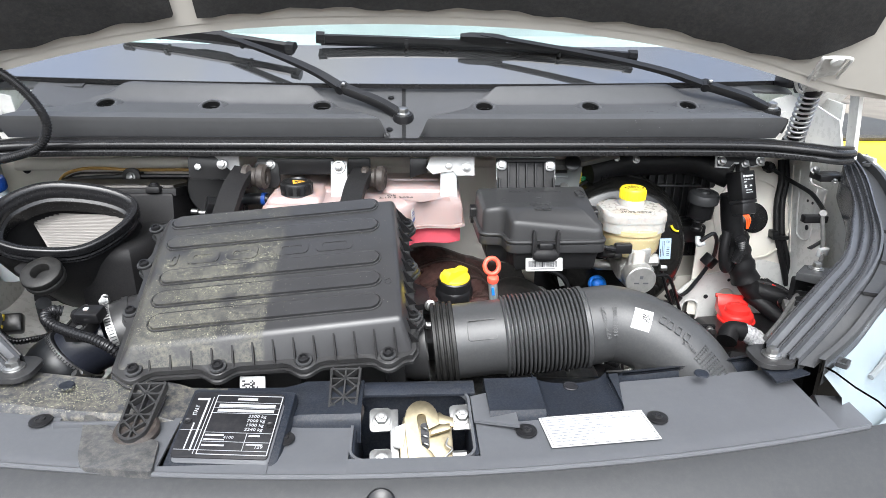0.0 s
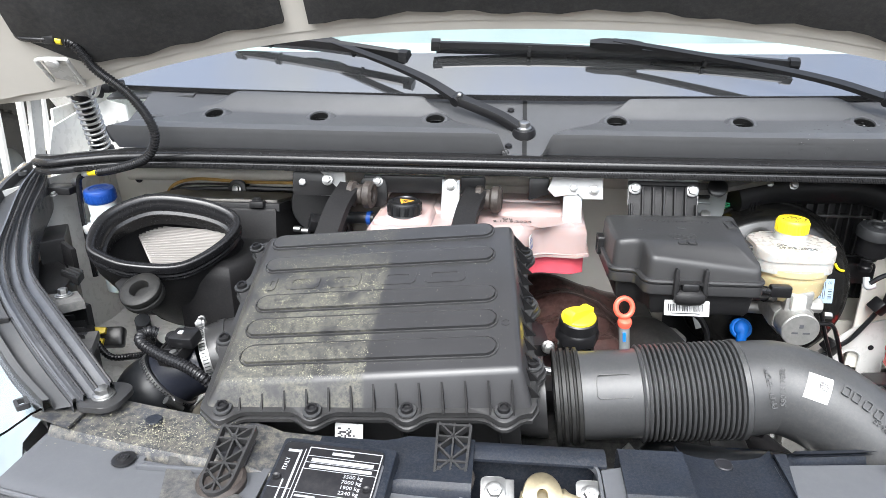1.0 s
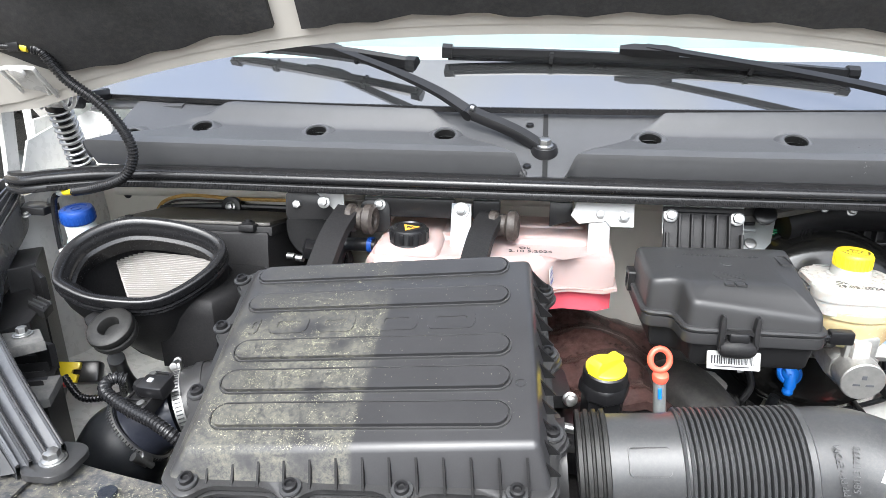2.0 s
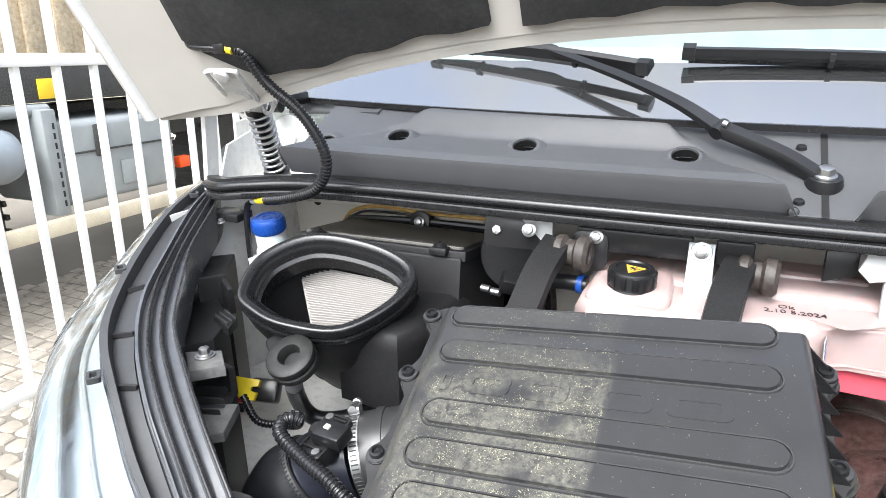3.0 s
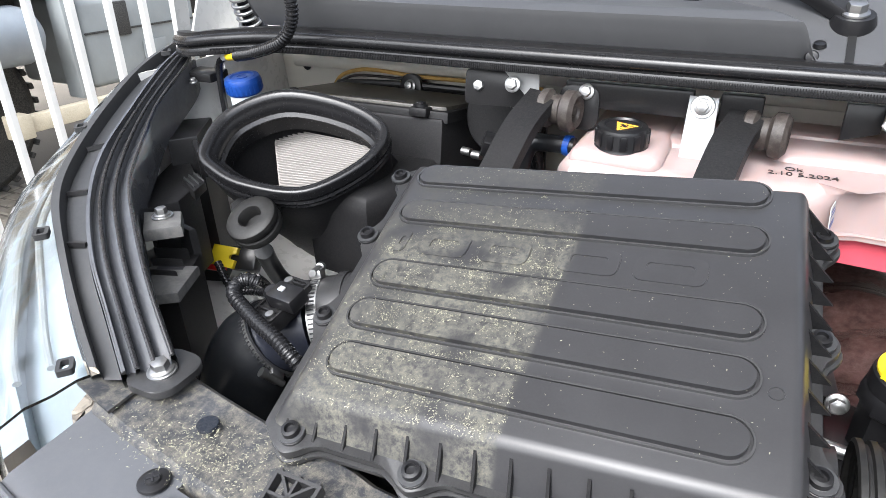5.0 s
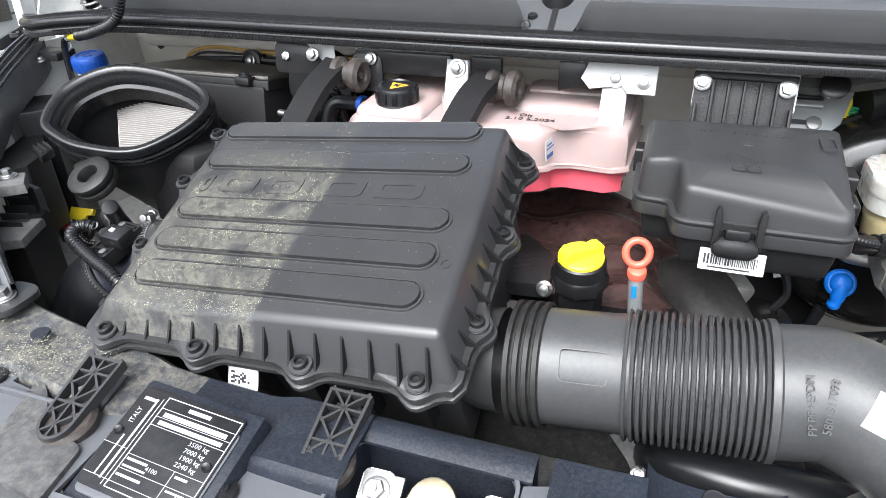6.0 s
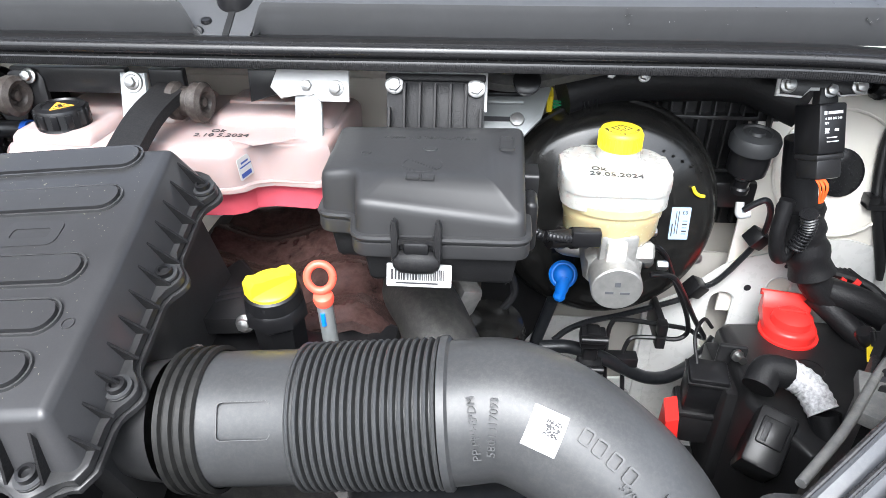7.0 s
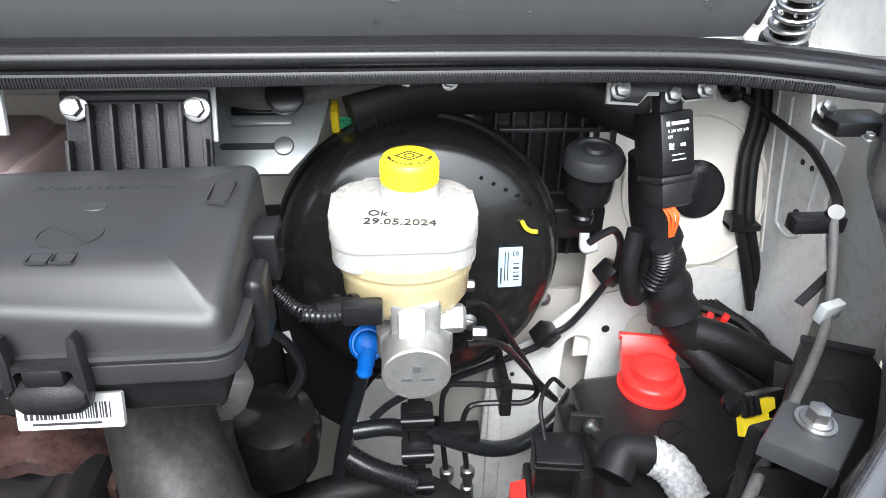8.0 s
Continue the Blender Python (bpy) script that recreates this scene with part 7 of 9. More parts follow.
def roller_arm(at, foot, label):
    a = thing("roller_bracket", foot, label, "bracket", "roller brackets")
    p, q = Vector(at), Vector(foot)
    mid = p.lerp(q, 0.45) + Vector((-0.012, 0, 0.012))
    part("arm", sweep(curve([p + Vector((-0.018, 0.004, 0.012)), mid, q], 8), [(-0.019, -0.005), (0.019, -0.005), (0.017, 0.006), (-0.017, 0.006)], up=(0, -0.5, 0.85)), MATTE, a)
    m = axes(p, (1, -0.12, 0))
    part("roller", lathe([(0, -0.022), (0.015, -0.022), (0.021, -0.018), (0.021, -0.010), (0.016, -0.006), (0.016, 0.004), (0.022, 0.008), (0.022, 0.018), (0.017, 0.022), (0.012, 0.020), (0.009, 0.014), (0, 0.014)], 28, m), RUST, a, "brown ringed rubber roller")
    part("bush_pin", lathe([(0, 0.012), (0.006, 0.012), (0.005, 0.019), (0, 0.02)], 14, m), RUST, a)
    return a


roller_arm((-0.324, 1.192, 1.298), (-0.360, 1.090, 1.250), "black support arm with brown roller at the tank")
roller_arm((-0.120, 1.205, 1.292), (-0.157, 1.098, 1.258), "black support arm with brown roller over the tank")


def hanger(x0, x1, name_label):
    b = thing("hanger_rail", ((x0 + x1) / 2, 1.22, 1.3), name_label, "bracket")
    part("rail", box(x0, x1, 1.212, 1.224, 1.296, 1.325, 0.003), PLASTIC, b)
    return b


h = hanger(-0.324, -0.19, "black steel hanger rail under the cowl seal")
bolt(h, (-0.299, 1.207, 1.316), (0, -0.95, 0.3), 0.008)
part("ear", prism(rounded(-0.022, 0.022, -0.030, 0.018, 0.012), -0.003, 0.003, 0.001, axes((-0.307, 1.212, 1.303), (0, -1, 0.1), (1, 0, 0))), PLASTIC, h)
h = hanger(-0.165, -0.125, "black steel hanger rail beside the white tab")


def bracket_mid():
    b = thing("tank_bracket", (0.02, 1.205, 1.29), "white folded steel bracket holding the tank's tab", "bracket")
    part("plate", prism([(-0.036, -0.004), (-0.026, 0.020), (0.050, 0.020), (0.050, -0.018), (0.018, -0.018), (0.012, -0.008), (-0.024, -0.016)], -0.002, 0.002, 0.001, axes((0.010, 1.206, 1.314), (0, -0.95, 0.3), (1, 0, 0))), TAB, b)
    bolt(b, (0.046, 1.203, 1.311), (0, -0.95, 0.3), 0.008)
    part("rubber_flap", prism([(-0.02, -0.02), (0.012, -0.01), (0.012, 0.016), (-0.02, 0.016)], -0.004, 0.004, 0.002, axes((-0.035, 1.222, 1.308), (0, -1, 0.1), (1, 0, 0))), PLASTIC_S, b)
    return b


bracket_mid()


def finned_bracket():
    b = thing("fuse_box_bracket", (0.15, 1.195, 1.25), "black finned plastic bracket bolted under the cowl", "bracket", move=(0.003, 0.018, -0.006))
    m = axes((0.150, 1.181, 1.292), (0, -0.92, 0.38), (1, 0, 0))
    part("white_plate", box(-0.053, 0.055, 0.004, 0.046, -0.008, -0.005, 0.001, m), TAB, b)
    part("back", prism(rounded(-0.052, 0.052, -0.080, 0.040, 0.006), -0.004, 0.002, 0.001, m), LOOM, b)
    for k in range(7):
        x = -0.049 + 0.0163 * k
        top = 0.040 if k not in (0, 6) else 0.014
        part("fin", box(x - 0.0016, x + 0.0016, -0.075, top - 0.008, 0.001, 0.011, 0.0008, m), MATTE, b)
    part("top_lip", box(-0.054, 0.053, 0.034, 0.042, 0.0, 0.006, 0.002, m), MATTE, b)
    part("window", box(-0.012, 0.010, -0.060, -0.048, 0.0015, 0.003, 0.001, m), INK_SHADE, b)
    for x, z in ((-0.044, 0.030), (0.043, 0.028)):
        bolt(b, m @ Vector((x, z, 0.004)), (0, -0.92, 0.38), 0.0095)
    return b


finned_bracket()


def pedal_plate():
    b = thing("pedal_box_plate", (0.23, 1.29, 1.25), "pale zinc pedal box plate with slot and screw", "bracket", move=(-0.010, 0.005, 0.0))
    m = axes((0.228, 1.285, 1.262), (0, -0.75, 0.66), (1, 0.0, 0))
    part("plate", prism([(-0.060, -0.038), (0.030, -0.038), (0.055, -0.010), (0.066, 0.030), (0.060, 0.040), (-0.060, 0.034)], -0.004, 0.002, 0.001, m), GALV, b)
    part("slot", prism(stadium(-0.030, 0.020, -0.012, 0.003), 0.0018, 0.0026, 0, m), INK_SHADE, b)
    part("screw", lathe([(0, 0.002), (0.009, 0.002), (0.008, 0.004), (0, 0.005)], 18, m @ Matrix.Translation((0.026, -0.012, 0))), STEEL, b)
    for y in (0.010, 0.020):
        part("stop_layer", box(-0.020, 0.034, y - 0.004, y + 0.003, 0.002, 0.006 + y * 0.2, 0.002, m), PLASTIC_S if y > 0.015 else GALV, b)
    part("round_plug", lathe([(0, 0), (0.016, 0), (0.016, 0.006), (0.011, 0.009), (0, 0.008)], 24, axes((0.262, 1.262, 1.303), (0, -0.8, 0.6))), PLASTIC_S, b)
    part("arm", sweep(curve([(0.19, 1.285, 1.305), (0.24, 1.275, 1.298), (0.29, 1.285, 1.303), (0.36, 1.30, 1.315)], 6), [(-0.008, -0.006), (0.008, -0.006), (0.008, 0.006), (-0.008, 0.006)], up=(0, -0.5, 0.8)), TAB_G, b)
    part("yellow_lock", box(-0.004, 0.004, -0.010, 0.010, -0.012, 0.014, 0.002, pose(0.296, 1.335, 1.260, 20, 0, 0)), YELLOW, b)
    for k in range(3):
        part("wire", tube([(0.299, 1.333, 1.260 - 0.004 * k), (0.309, 1.335, 1.258 - 0.004 * k), (0.320, 1.340, 1.256 - 0.004 * k)], 0.0016, 6), GREENW, b)
    return b


pedal_plate()


# ---- fuse box ----
def lid_height(x, y):
    """The fuse box lid's top: domed, falling to the front and more so at its front corner."""
    z = 1.2935 + 0.075 * max(0.0, y - 1.065) - 0.004 * max(0.0, (y - 1.13) / 0.035) ** 2
    z -= 0.016 * smooth(1.035, 0.998, y) * (0.75 + 0.25 * smooth(0.10, 0.24, x))
    z -= 0.011 * smooth(1.050, 1.000, y) * smooth(0.175, 0.235, x)
    return z - 0.004 * smooth(0.095, 0.062, x)


def ring_in(pl, d):
    """A closed outline moved inwards by d."""
    n, out = len(pl), []
    for i in range(n):
        a, p, q = Vector(pl[i - 1]), Vector(pl[i]), Vector(pl[(i + 1) % n])
        t = (q - a).normalized()
        out.append(p + Vector((-t.y, t.x)) * d)
    return out


def stack(rings, cap=True):
    """A skin over rings of equal length, closed at the end."""
    b = bmesh.new()
    vs = [[b.verts.new(p) for p in r] for r in rings]
    n = len(vs[0])
    for r, t in zip(vs, vs[1:]):
        for i in range(n):
            b.faces.new((r[i], r[(i + 1) % n], t[(i + 1) % n], t[i]))
    if cap:
        b.faces.new(vs[-1])
    bmesh.ops.recalc_face_normals(b, faces=b.faces)
    return b


def fuse_box():
    f = thing("fuse_box", (0.155, 1.08, 1.20), "black plastic fuse box with clipped domed lid", "fuse box", move=(0.0, 0.005, -0.009), size=(1, 0.88, 1))
    plan = smooth_outline([(0.059, 1.043), (0.093, 1.041), (0.099, 0.996), (0.247, 0.998), (0.248, 1.168), (0.057, 1.170)], 0.013)

    def flat(d, z):
        return [(p.x, p.y, z) for p in ring_in(plan, d)]
    part("lower_body", stack([flat(0.016, 1.196), flat(0.010, 1.202), flat(0.005, 1.232), flat(0.004, 1.238)]), PLASTIC, f)
    part("rim", stack([flat(0.004, 1.229), flat(-0.003, 1.230), flat(-0.004, 1.233), flat(-0.0035, 1.243), flat(-0.001, 1.2445), flat(0.003, 1.2445)]), FUSELID, f, "thick lower rim")
    part("rim", stack([flat(0.002, 1.2448), flat(-0.0045, 1.2455), flat(-0.0055, 1.248), flat(-0.0045, 1.2505), flat(0.004, 1.2515)]), FUSELID, f)
    c = Vector((0.160, 1.085))
    rings = [flat(0.0, 1.2505)]
    for d, dz in ((0.0012, -0.0095), (0.0020, -0.0050), (0.0036, -0.0020), (0.0062, -0.0004), (0.0090, 0.0)):
        rings.append([(p.x, p.y, lid_height(p.x, p.y) + dz) for p in ring_in(plan, d)])
    base = ring_in(plan, 0.0090)
    for s in (0.92, 0.83, 0.74, 0.65, 0.55, 0.44, 0.32, 0.2, 0.1):
        rings.append([(q.x, q.y, lid_height(q.x, q.y)) for q in (c.lerp(p, s) for p in base)])
    lid = part("lid", stack(rings), FUSELID, f, "smooth domed lid, lightly dusty", smooth=45)

    def on(x, y):
        return Matrix.Translation((x, y, lid_height(x, y) + 0.0001))
    m = on(0.153, 1.060)
    part("ring_mark", ring_prism(circle(0.0185, 28), circle(0.0176, 28), -0.001, 0.0005, m), FUSELID, lid)
    part("ring_bar", box(-0.016, 0.016, -0.0005, 0.0005, -0.001, 0.0005, m=m @ pose(0, 0, 0, 0, 0, -40)), FUSELID, lid)
    for x0 in (-0.0125, 0.0005):
        part("book_mark", ring_prism(rounded(x0, x0 + 0.012, -0.006, 0.006, 0.001, 2), rounded(x0 + 0.0008, x0 + 0.0112, -0.0052, 0.0052, 0.001, 2), -0.001, 0.0005, on(0.153, 1.031)), FUSELID, lid)
    part("gate_mark", lathe([(0.007, 0), (0.006, 0.0008), (0.003, 0.0002), (0, 0.0012)], 16, on(0.157, 1.095)), GREY_D, lid)
    part("gate_mark", lathe([(0.005, 0), (0.004, 0.0005), (0.003, 0.0001), (0, 0.0004)], 16, on(0.098, 1.082)), FUSELID, lid)
    words("FUSIBILI E TELERUTTORI", 0.0085, FUSELID, lid, on(0.156, 1.122), "raised_lettering", 0.0004)
    part("corner_mark", ring_prism(rounded(-0.007, 0.007, -0.018, 0.018, 0.003, 3), rounded(-0.0064, 0.0064, -0.0174, 0.0174, 0.003, 3), -0.002, 0.0004, on(0.229, 1.115)), FUSELID, lid)
    # front clip
    c = axes((0.153, 0.992, 1.243), (0, -1, 0.10), (1, 0, 0))
    cl = part("clip", ring_prism(rounded(-0.0205, 0.0205, -0.022, 0.008, 0.007), rounded(-0.0150, 0.0150, -0.008, 0.004, 0.003), 0.0, 0.008, c), MATTE, f, "black snap clip")
    for s in (-1, 1):
        part("clip_prong", prism([(s * 0.0215, -0.012), (s * 0.0160, -0.006), (s * 0.0150, 0.012), (s * 0.0165, 0.024), (s * 0.0195, 0.026), (s * 0.0215, 0.022)][::s], 0.001, 0.010, 0.0015, c), PLASTIC, cl, "tall upright prong")
    part("clip_tongue", box(-0.011, 0.011, -0.006, 0.006, 0.000, 0.010, 0.003, c), PLASTIC_S, cl)
    part("clip_belly", lathe([(0, -0.020), (0.007, -0.019), (0.0105, -0.014), (0.0115, 0.0), (0.0105, 0.014), (0.007, 0.019), (0, 0.020)], 24, c @ Matrix.Translation((0, -0.014, 0.003)) @ pose(0, 0, 0, 0, 90, 0)), MATTE, cl, "rounded belly")
    # label
    l = axes((0.147, 0.996, 1.211), (0, -0.93, 0.36), (1, 0, 0))
    lab = part("label", prism(rounded(-0.022, 0.036, -0.011, 0.010, 0.001, 2), -0.003, 0.0012, 0, l), PAPER, f, "white bar code label")
    random.seed(5)
    x, rects = -0.018, []
    while x < 0.030:
        w = random.choice((0.0007, 0.0012, 0.0018))
        rects.append((x, x + w, -0.005, 0.005))
        x += w + random.choice((0.0007, 0.0013))
    rects.append((-0.014, 0.024, -0.0085, -0.007))
    bars(rects, INK_SHADE, lab, l @ Matrix.Translation((0, 0, 0.0011)), "bar_code")
    # side lugs
    lug = part("side_lug", ring_prism(rounded(-0.018, 0.018, -0.018, 0.018, 0.004), rounded(-0.012, 0.012, -0.008, 0.012, 0.002), 0, 0.014, axes((0.247, 1.118, 1.252), (1, 0, 0), (0, 1, 0))), PLASTIC, f, "open side lug")
    part("lug_tongue", box(0.250, 0.258, 1.113, 1.123, 1.246, 1.266, 0.002), GREY_D, lug)
    part("side_lug", box(0.246, 0.259, 1.050, 1.088, 1.210, 1.262, 0.006, seg=3), PLASTIC, f)
    part("side_tab", ring_prism(rounded(-0.014, 0.014, -0.014, 0.014, 0.004), rounded(-0.009, 0.009, -0.008, 0.009, 0.002), 0, 0.009, axes((0.058, 1.150, 1.252), (-1, 0, 0), (0, 1, 0))), PLASTIC, f)
    part("wire_stub", loom([(0.272, 1.10, 1.205), (0.288, 1.105, 1.200), (0.302, 1.115, 1.195)], 0.005, 0.004, 0.15), RUBBER, f)
    part("wire_plug", box(0.300, 0.330, 1.108, 1.124, 1.188, 1.206, 0.003), PLASTIC_S, f)
    return f


FUSELID = pbr("fuse_lid_plastic", (0.026, 0.026, 0.027), 0.42, vary=0.04, grain=0.0)
fuse_box()


# ---- brakes ----
BAX = Vector((0, -0.985, 0.17)).normalized()
BC = Vector((0.362, 1.265, 1.130))


def booster():
    b = thing("brake_booster", (0.362, 1.35, 0.99), "round gloss black brake booster on the firewall", "brake booster", move=(0.003, 0.002, 0.0))
    m = axes(BC, BAX, (1, 0, 0))
    part("shell", lathe([(0.06, -0.15), (0.125, -0.11), (0.143, -0.062), (0.147, -0.054), (0.147, -0.046), (0.143, -0.042), (0.140, -0.026), (0.132, -0.011), (0.115, -0.001), (0.07, 0.004), (0.045, 0.006), (0.040, 0.014), (0, 0.016)], 72, m), GLOSSY, b)
    part("mounting_bracket", prism([(0.205, 1.17), (0.205, 0.91), (0.262, 0.86), (0.318, 0.95), (0.340, 1.03), (0.34, 1.17)], -0.006, 0.0, 0.002, Matrix(((1, 0, 0, 0), (0, 0, 1, 1.335), (0, 1, 0, 0), (0, 0, 0, 1)))), PLASTIC, b, "black bracket plate behind the booster")
    part("rolled_rim", lathe([(0.142, -0.052), (0.1475, -0.054), (0.149, -0.048), (0.146, -0.042), (0.142, -0.044)], 72, m), GLOSSY, b)
    l = m @ Matrix.Translation((0.088, 0.000, 0.0035)) @ pose(0, 0, 0, 0, 4, 0)
    lab = part("label", prism(rounded(-0.012, 0.012, -0.021, 0.021, 0.001, 2), 0, 0.0008, 0, l), PALEBLUE, b, "pale blue printed label")
    bars([(-0.010, -0.0085, -0.017, 0.0), (-0.006, -0.005, -0.014, 0.016), (-0.003, -0.002, -0.014, 0.016), (0.003, 0.009, -0.014, -0.013), (0.003, 0.009, -0.011, -0.009), (0.003, 0.009, -0.006, -0.005), (0.003, 0.009, -0.002, 0.0), (0.003, 0.009, 0.003, 0.004)], INK_SHADE, lab, l @ Matrix.Translation((0, 0, 0.0007)), "unread_lines")
    words("83", 0.007, INK_SHADE, lab, l @ pose(0.005, 0.0145, 0.0008, 0, 0, 180))
    part("yellow_mark", tube([m @ Vector(p) for p in ((0.098, 0.047, 0.0025), (0.102, 0.040, 0.0025), (0.108, 0.036, 0.0015), (0.114, 0.035, 0.0005))], 0.0022, 8), YELLOW, b, "yellow paint mark")
    random.seed(2)
    for k in range(5):
        part("stamped_dot", lathe([(0, 0.002), (0.002, 0.002), (0.001, 0.004), (0, 0.004)], 8, m @ Matrix.Translation((0.058 + 0.012 * k, 0.090 - 0.006 * k, -0.002))), GLOSSY, b)
    for x, y in ((0.150, -0.085), (-0.150, 0.03)):
        part("firewall_nut", bolt_bm(m @ Matrix.Translation((x, y, -0.10)), 0.008), STEEL, b)
    # vacuum elbow on the left
    part("vacuum_elbow", tube([m @ Vector(p) for p in ((-0.06, -0.025, 0.02), (-0.055, -0.022, 0.045), (-0.020, -0.02, 0.06))], 0.010, 12), ALU, b)
    part("vacuum_plug", tube([(0.318, 1.150, 1.165), (0.300, 1.140, 1.172), (0.275, 1.128, 1.176)], 0.010, 14), PLASTIC_S, b)
    for x in (0.306, 0.292):
        part("plug_ring", tube([(x, 1.144, 1.170), (x - 0.005, 1.142, 1.171)], 0.0122, 14), PLASTIC_S, b)
    part("wire_loom", loom([(0.278, 1.13, 1.176), (0.262, 1.125, 1.185), (0.245, 1.13, 1.20)], 0.006, 0.004, 0.15), RUBBER, b)
    return b


booster()


def master_cylinder():
    c = thing("master_cylinder", (0.354, 1.17, 1.1), "cast aluminium brake master cylinder", "brake master cylinder", move=(0.001, 0.014, 0.008))
    a = Vector((0.353, 1.105, 1.118))
    d = Vector((0.01, 0.985, 0.10)).normalized()
    m = axes(a, -d, (1, 0, 0))
    part("barrel", lathe([(0, 0.004), (0.0262, 0.004), (0.0275, 0.0025), (0.0275, -0.05), (0.030, -0.06), (0.030, -0.17), (0, -0.17)], 36, m), ALU, c)
    part("facet_body", lathe([(0, -0.028), (0.031, -0.028), (0.034, -0.034), (0.034, -0.10), (0, -0.10)], 8, m @ pose(0, 0, 0, 0, 0, 22.5)), ALU, c, "eight-sided casting")
    part("boss", box(-0.020, 0.020, 0.010, 0.052, -0.075, -0.020, 0.004, m), ALU, c)
    part("port_boss", lathe([(0, 0.0), (0.013, 0.0), (0.012, 0.024), (0.009, 0.027), (0, 0.027)], 8, m @ Matrix.Translation((0.015, 0.020, -0.040)) @ pose(0, 0, 0, 0, 90, 0)), ALU, c, "hexagonal port boss")
    part("port_boss", lathe([(0, 0.0), (0.011, 0.0), (0.010, 0.022), (0, 0.024)], 8, m @ Matrix.Translation((0.015, 0.030, -0.090)) @ pose(0, 0, 0, 0, 90, 0)), ALU, c)
    part("flange_nut", bolt_bm(axes((0.405, 1.195, 1.098), (0, -1, 0.1)), 0.008), STEEL, c)
    part("pipe_nut", lathe([(0, 0), (0.0058, 0), (0.0058, 0.010), (0.004, 0.012), (0, 0.012)], 6, axes((0.402, 1.142, 1.126), (1, -0.1, 0.0))), STEEL, c)
    part("pipe_nut", lathe([(0, 0), (0.0058, 0), (0.0058, 0.009), (0.004, 0.011), (0, 0.011)], 6, axes((0.398, 1.19, 1.142), (1, -0.1, 0.0))), STEEL, c)
    bars([(-0.012, -0.003, -0.006, -0.003), (0.004, 0.014, -0.006, -0.003), (-0.003, 0.003, 0.004, 0.010)], GREY, c, m @ Matrix.Translation((0, 0, 0.0041)), "stamped_bars")
    return c


master_cylinder()


def reservoir():
    r = thing("brake_fluid_reservoir", (0.34, 1.18, 1.15), "translucent brake fluid reservoir with yellow cap and handwriting", "brake fluid reservoir", move=(0.004, 0.0, 0.0), size=(0.92, 1, 1))
    tray = rounded(0.281, 0.406, 1.137, 1.236, 0.030, 8)
    part("top_tray", prism(tray, 1.224, 1.242, 0.007, seg=4), RES_UP, r, "pale upper half")
    part("upper_body", prism([(0.345 + (x - 0.345) * 0.985, 1.185 + (y - 1.185) * 0.97) for x, y in tray], 1.206, 1.228, 0.0), RES_UP, r)
    ov = [(0.345 + 0.058 * math.cos(2 * math.pi * k / 36), 1.175 + 0.044 * math.sin(2 * math.pi * k / 36)) for k in range(36)]
    part("seam", prism([(0.345 + (x - 0.345) * 1.02, 1.175 + (y - 1.175) * 1.04) for x, y in ov], 1.202, 1.211, 0.004), RES_LO, r)
    part("lower_body", lathe([(0.0, -0.048), (0.040, -0.047), (0.050, -0.043), (0.0555, -0.034), (0.0565, -0.016), (0.0585, -0.012), (0.0585, -0.007), (0.0575, -0.003), (0.058, 0.006), (0, 0.006)], 48, Matrix.Translation((0.345, 1.178, 1.204)) @ Matrix.Diagonal((1, 0.78, 1, 1))), RES_LO, r, "lower half full of yellow fluid")
    part("foot", box(0.336, 0.360, 1.128, 1.16, 1.125, 1.175, 0.004), RES_UP, r)
    part("neck", lathe([(0.027, 0), (0.025, 0.010), (0.024, 0.016), (0, 0.016)], 28, Matrix.Translation((0.350, 1.205, 1.241))), RES_UP, r)
    c = Matrix.Translation((0.350, 1.205, 1.252)) @ Matrix.Scale(0.93, 4)
    cap = part("cap", lathe([(0.0255, 0), (0.0270, 0.002), (0.0268, 0.019), (0.0250, 0.0228), (0.0235, 0.0235), (0, 0.0235)], 40, c), YELLOW, r, "ribbed yellow screw cap")
    for k in range(28):
        part("cap_rib", box(0.0264, 0.0278, -0.0011, 0.0011, 0.002, 0.0185, 0, c @ pose(0, 0, 0, 0, 0, 360 / 28 * k)), YELLOW, cap)
    part("cap_frame", ring_prism([(-0.014, 0), (0, -0.011), (0.014, 0), (0, 0.011)], [(-0.0115, 0), (0, -0.009), (0.0115, 0), (0, 0.009)], 0.0232, 0.0238, c), INK_SHADE, cap)
    part("cap_ring", ring_prism(circle(0.005, 18), circle(0.0036, 18), 0.0232, 0.0238, c), INK_SHADE, cap)
    for k in range(-6, 7):
        a = -90 + k * 13
        ch = "WARNING CLEAN"[k + 6]
        if ch != " ":
            words(ch, 0.0056, INK_SHADE, cap, c @ pose(0.0198 * math.cos(radians(a)), 0.0198 * math.sin(radians(a)), 0.0238, 0, 0, a + 90), "cap_letter")
    words("Ok", 0.013, INK_SHADE, r, axes((0.322, 1.168, 1.2423), (0, 0, 1), (1, -0.10, 0)), "handwriting")
    words("29.05.2024", 0.0135, INK_SHADE, r, axes((0.340, 1.153, 1.2423), (0, 0, 1), (1, -0.10, 0)), "handwriting")
    return r


reservoir()


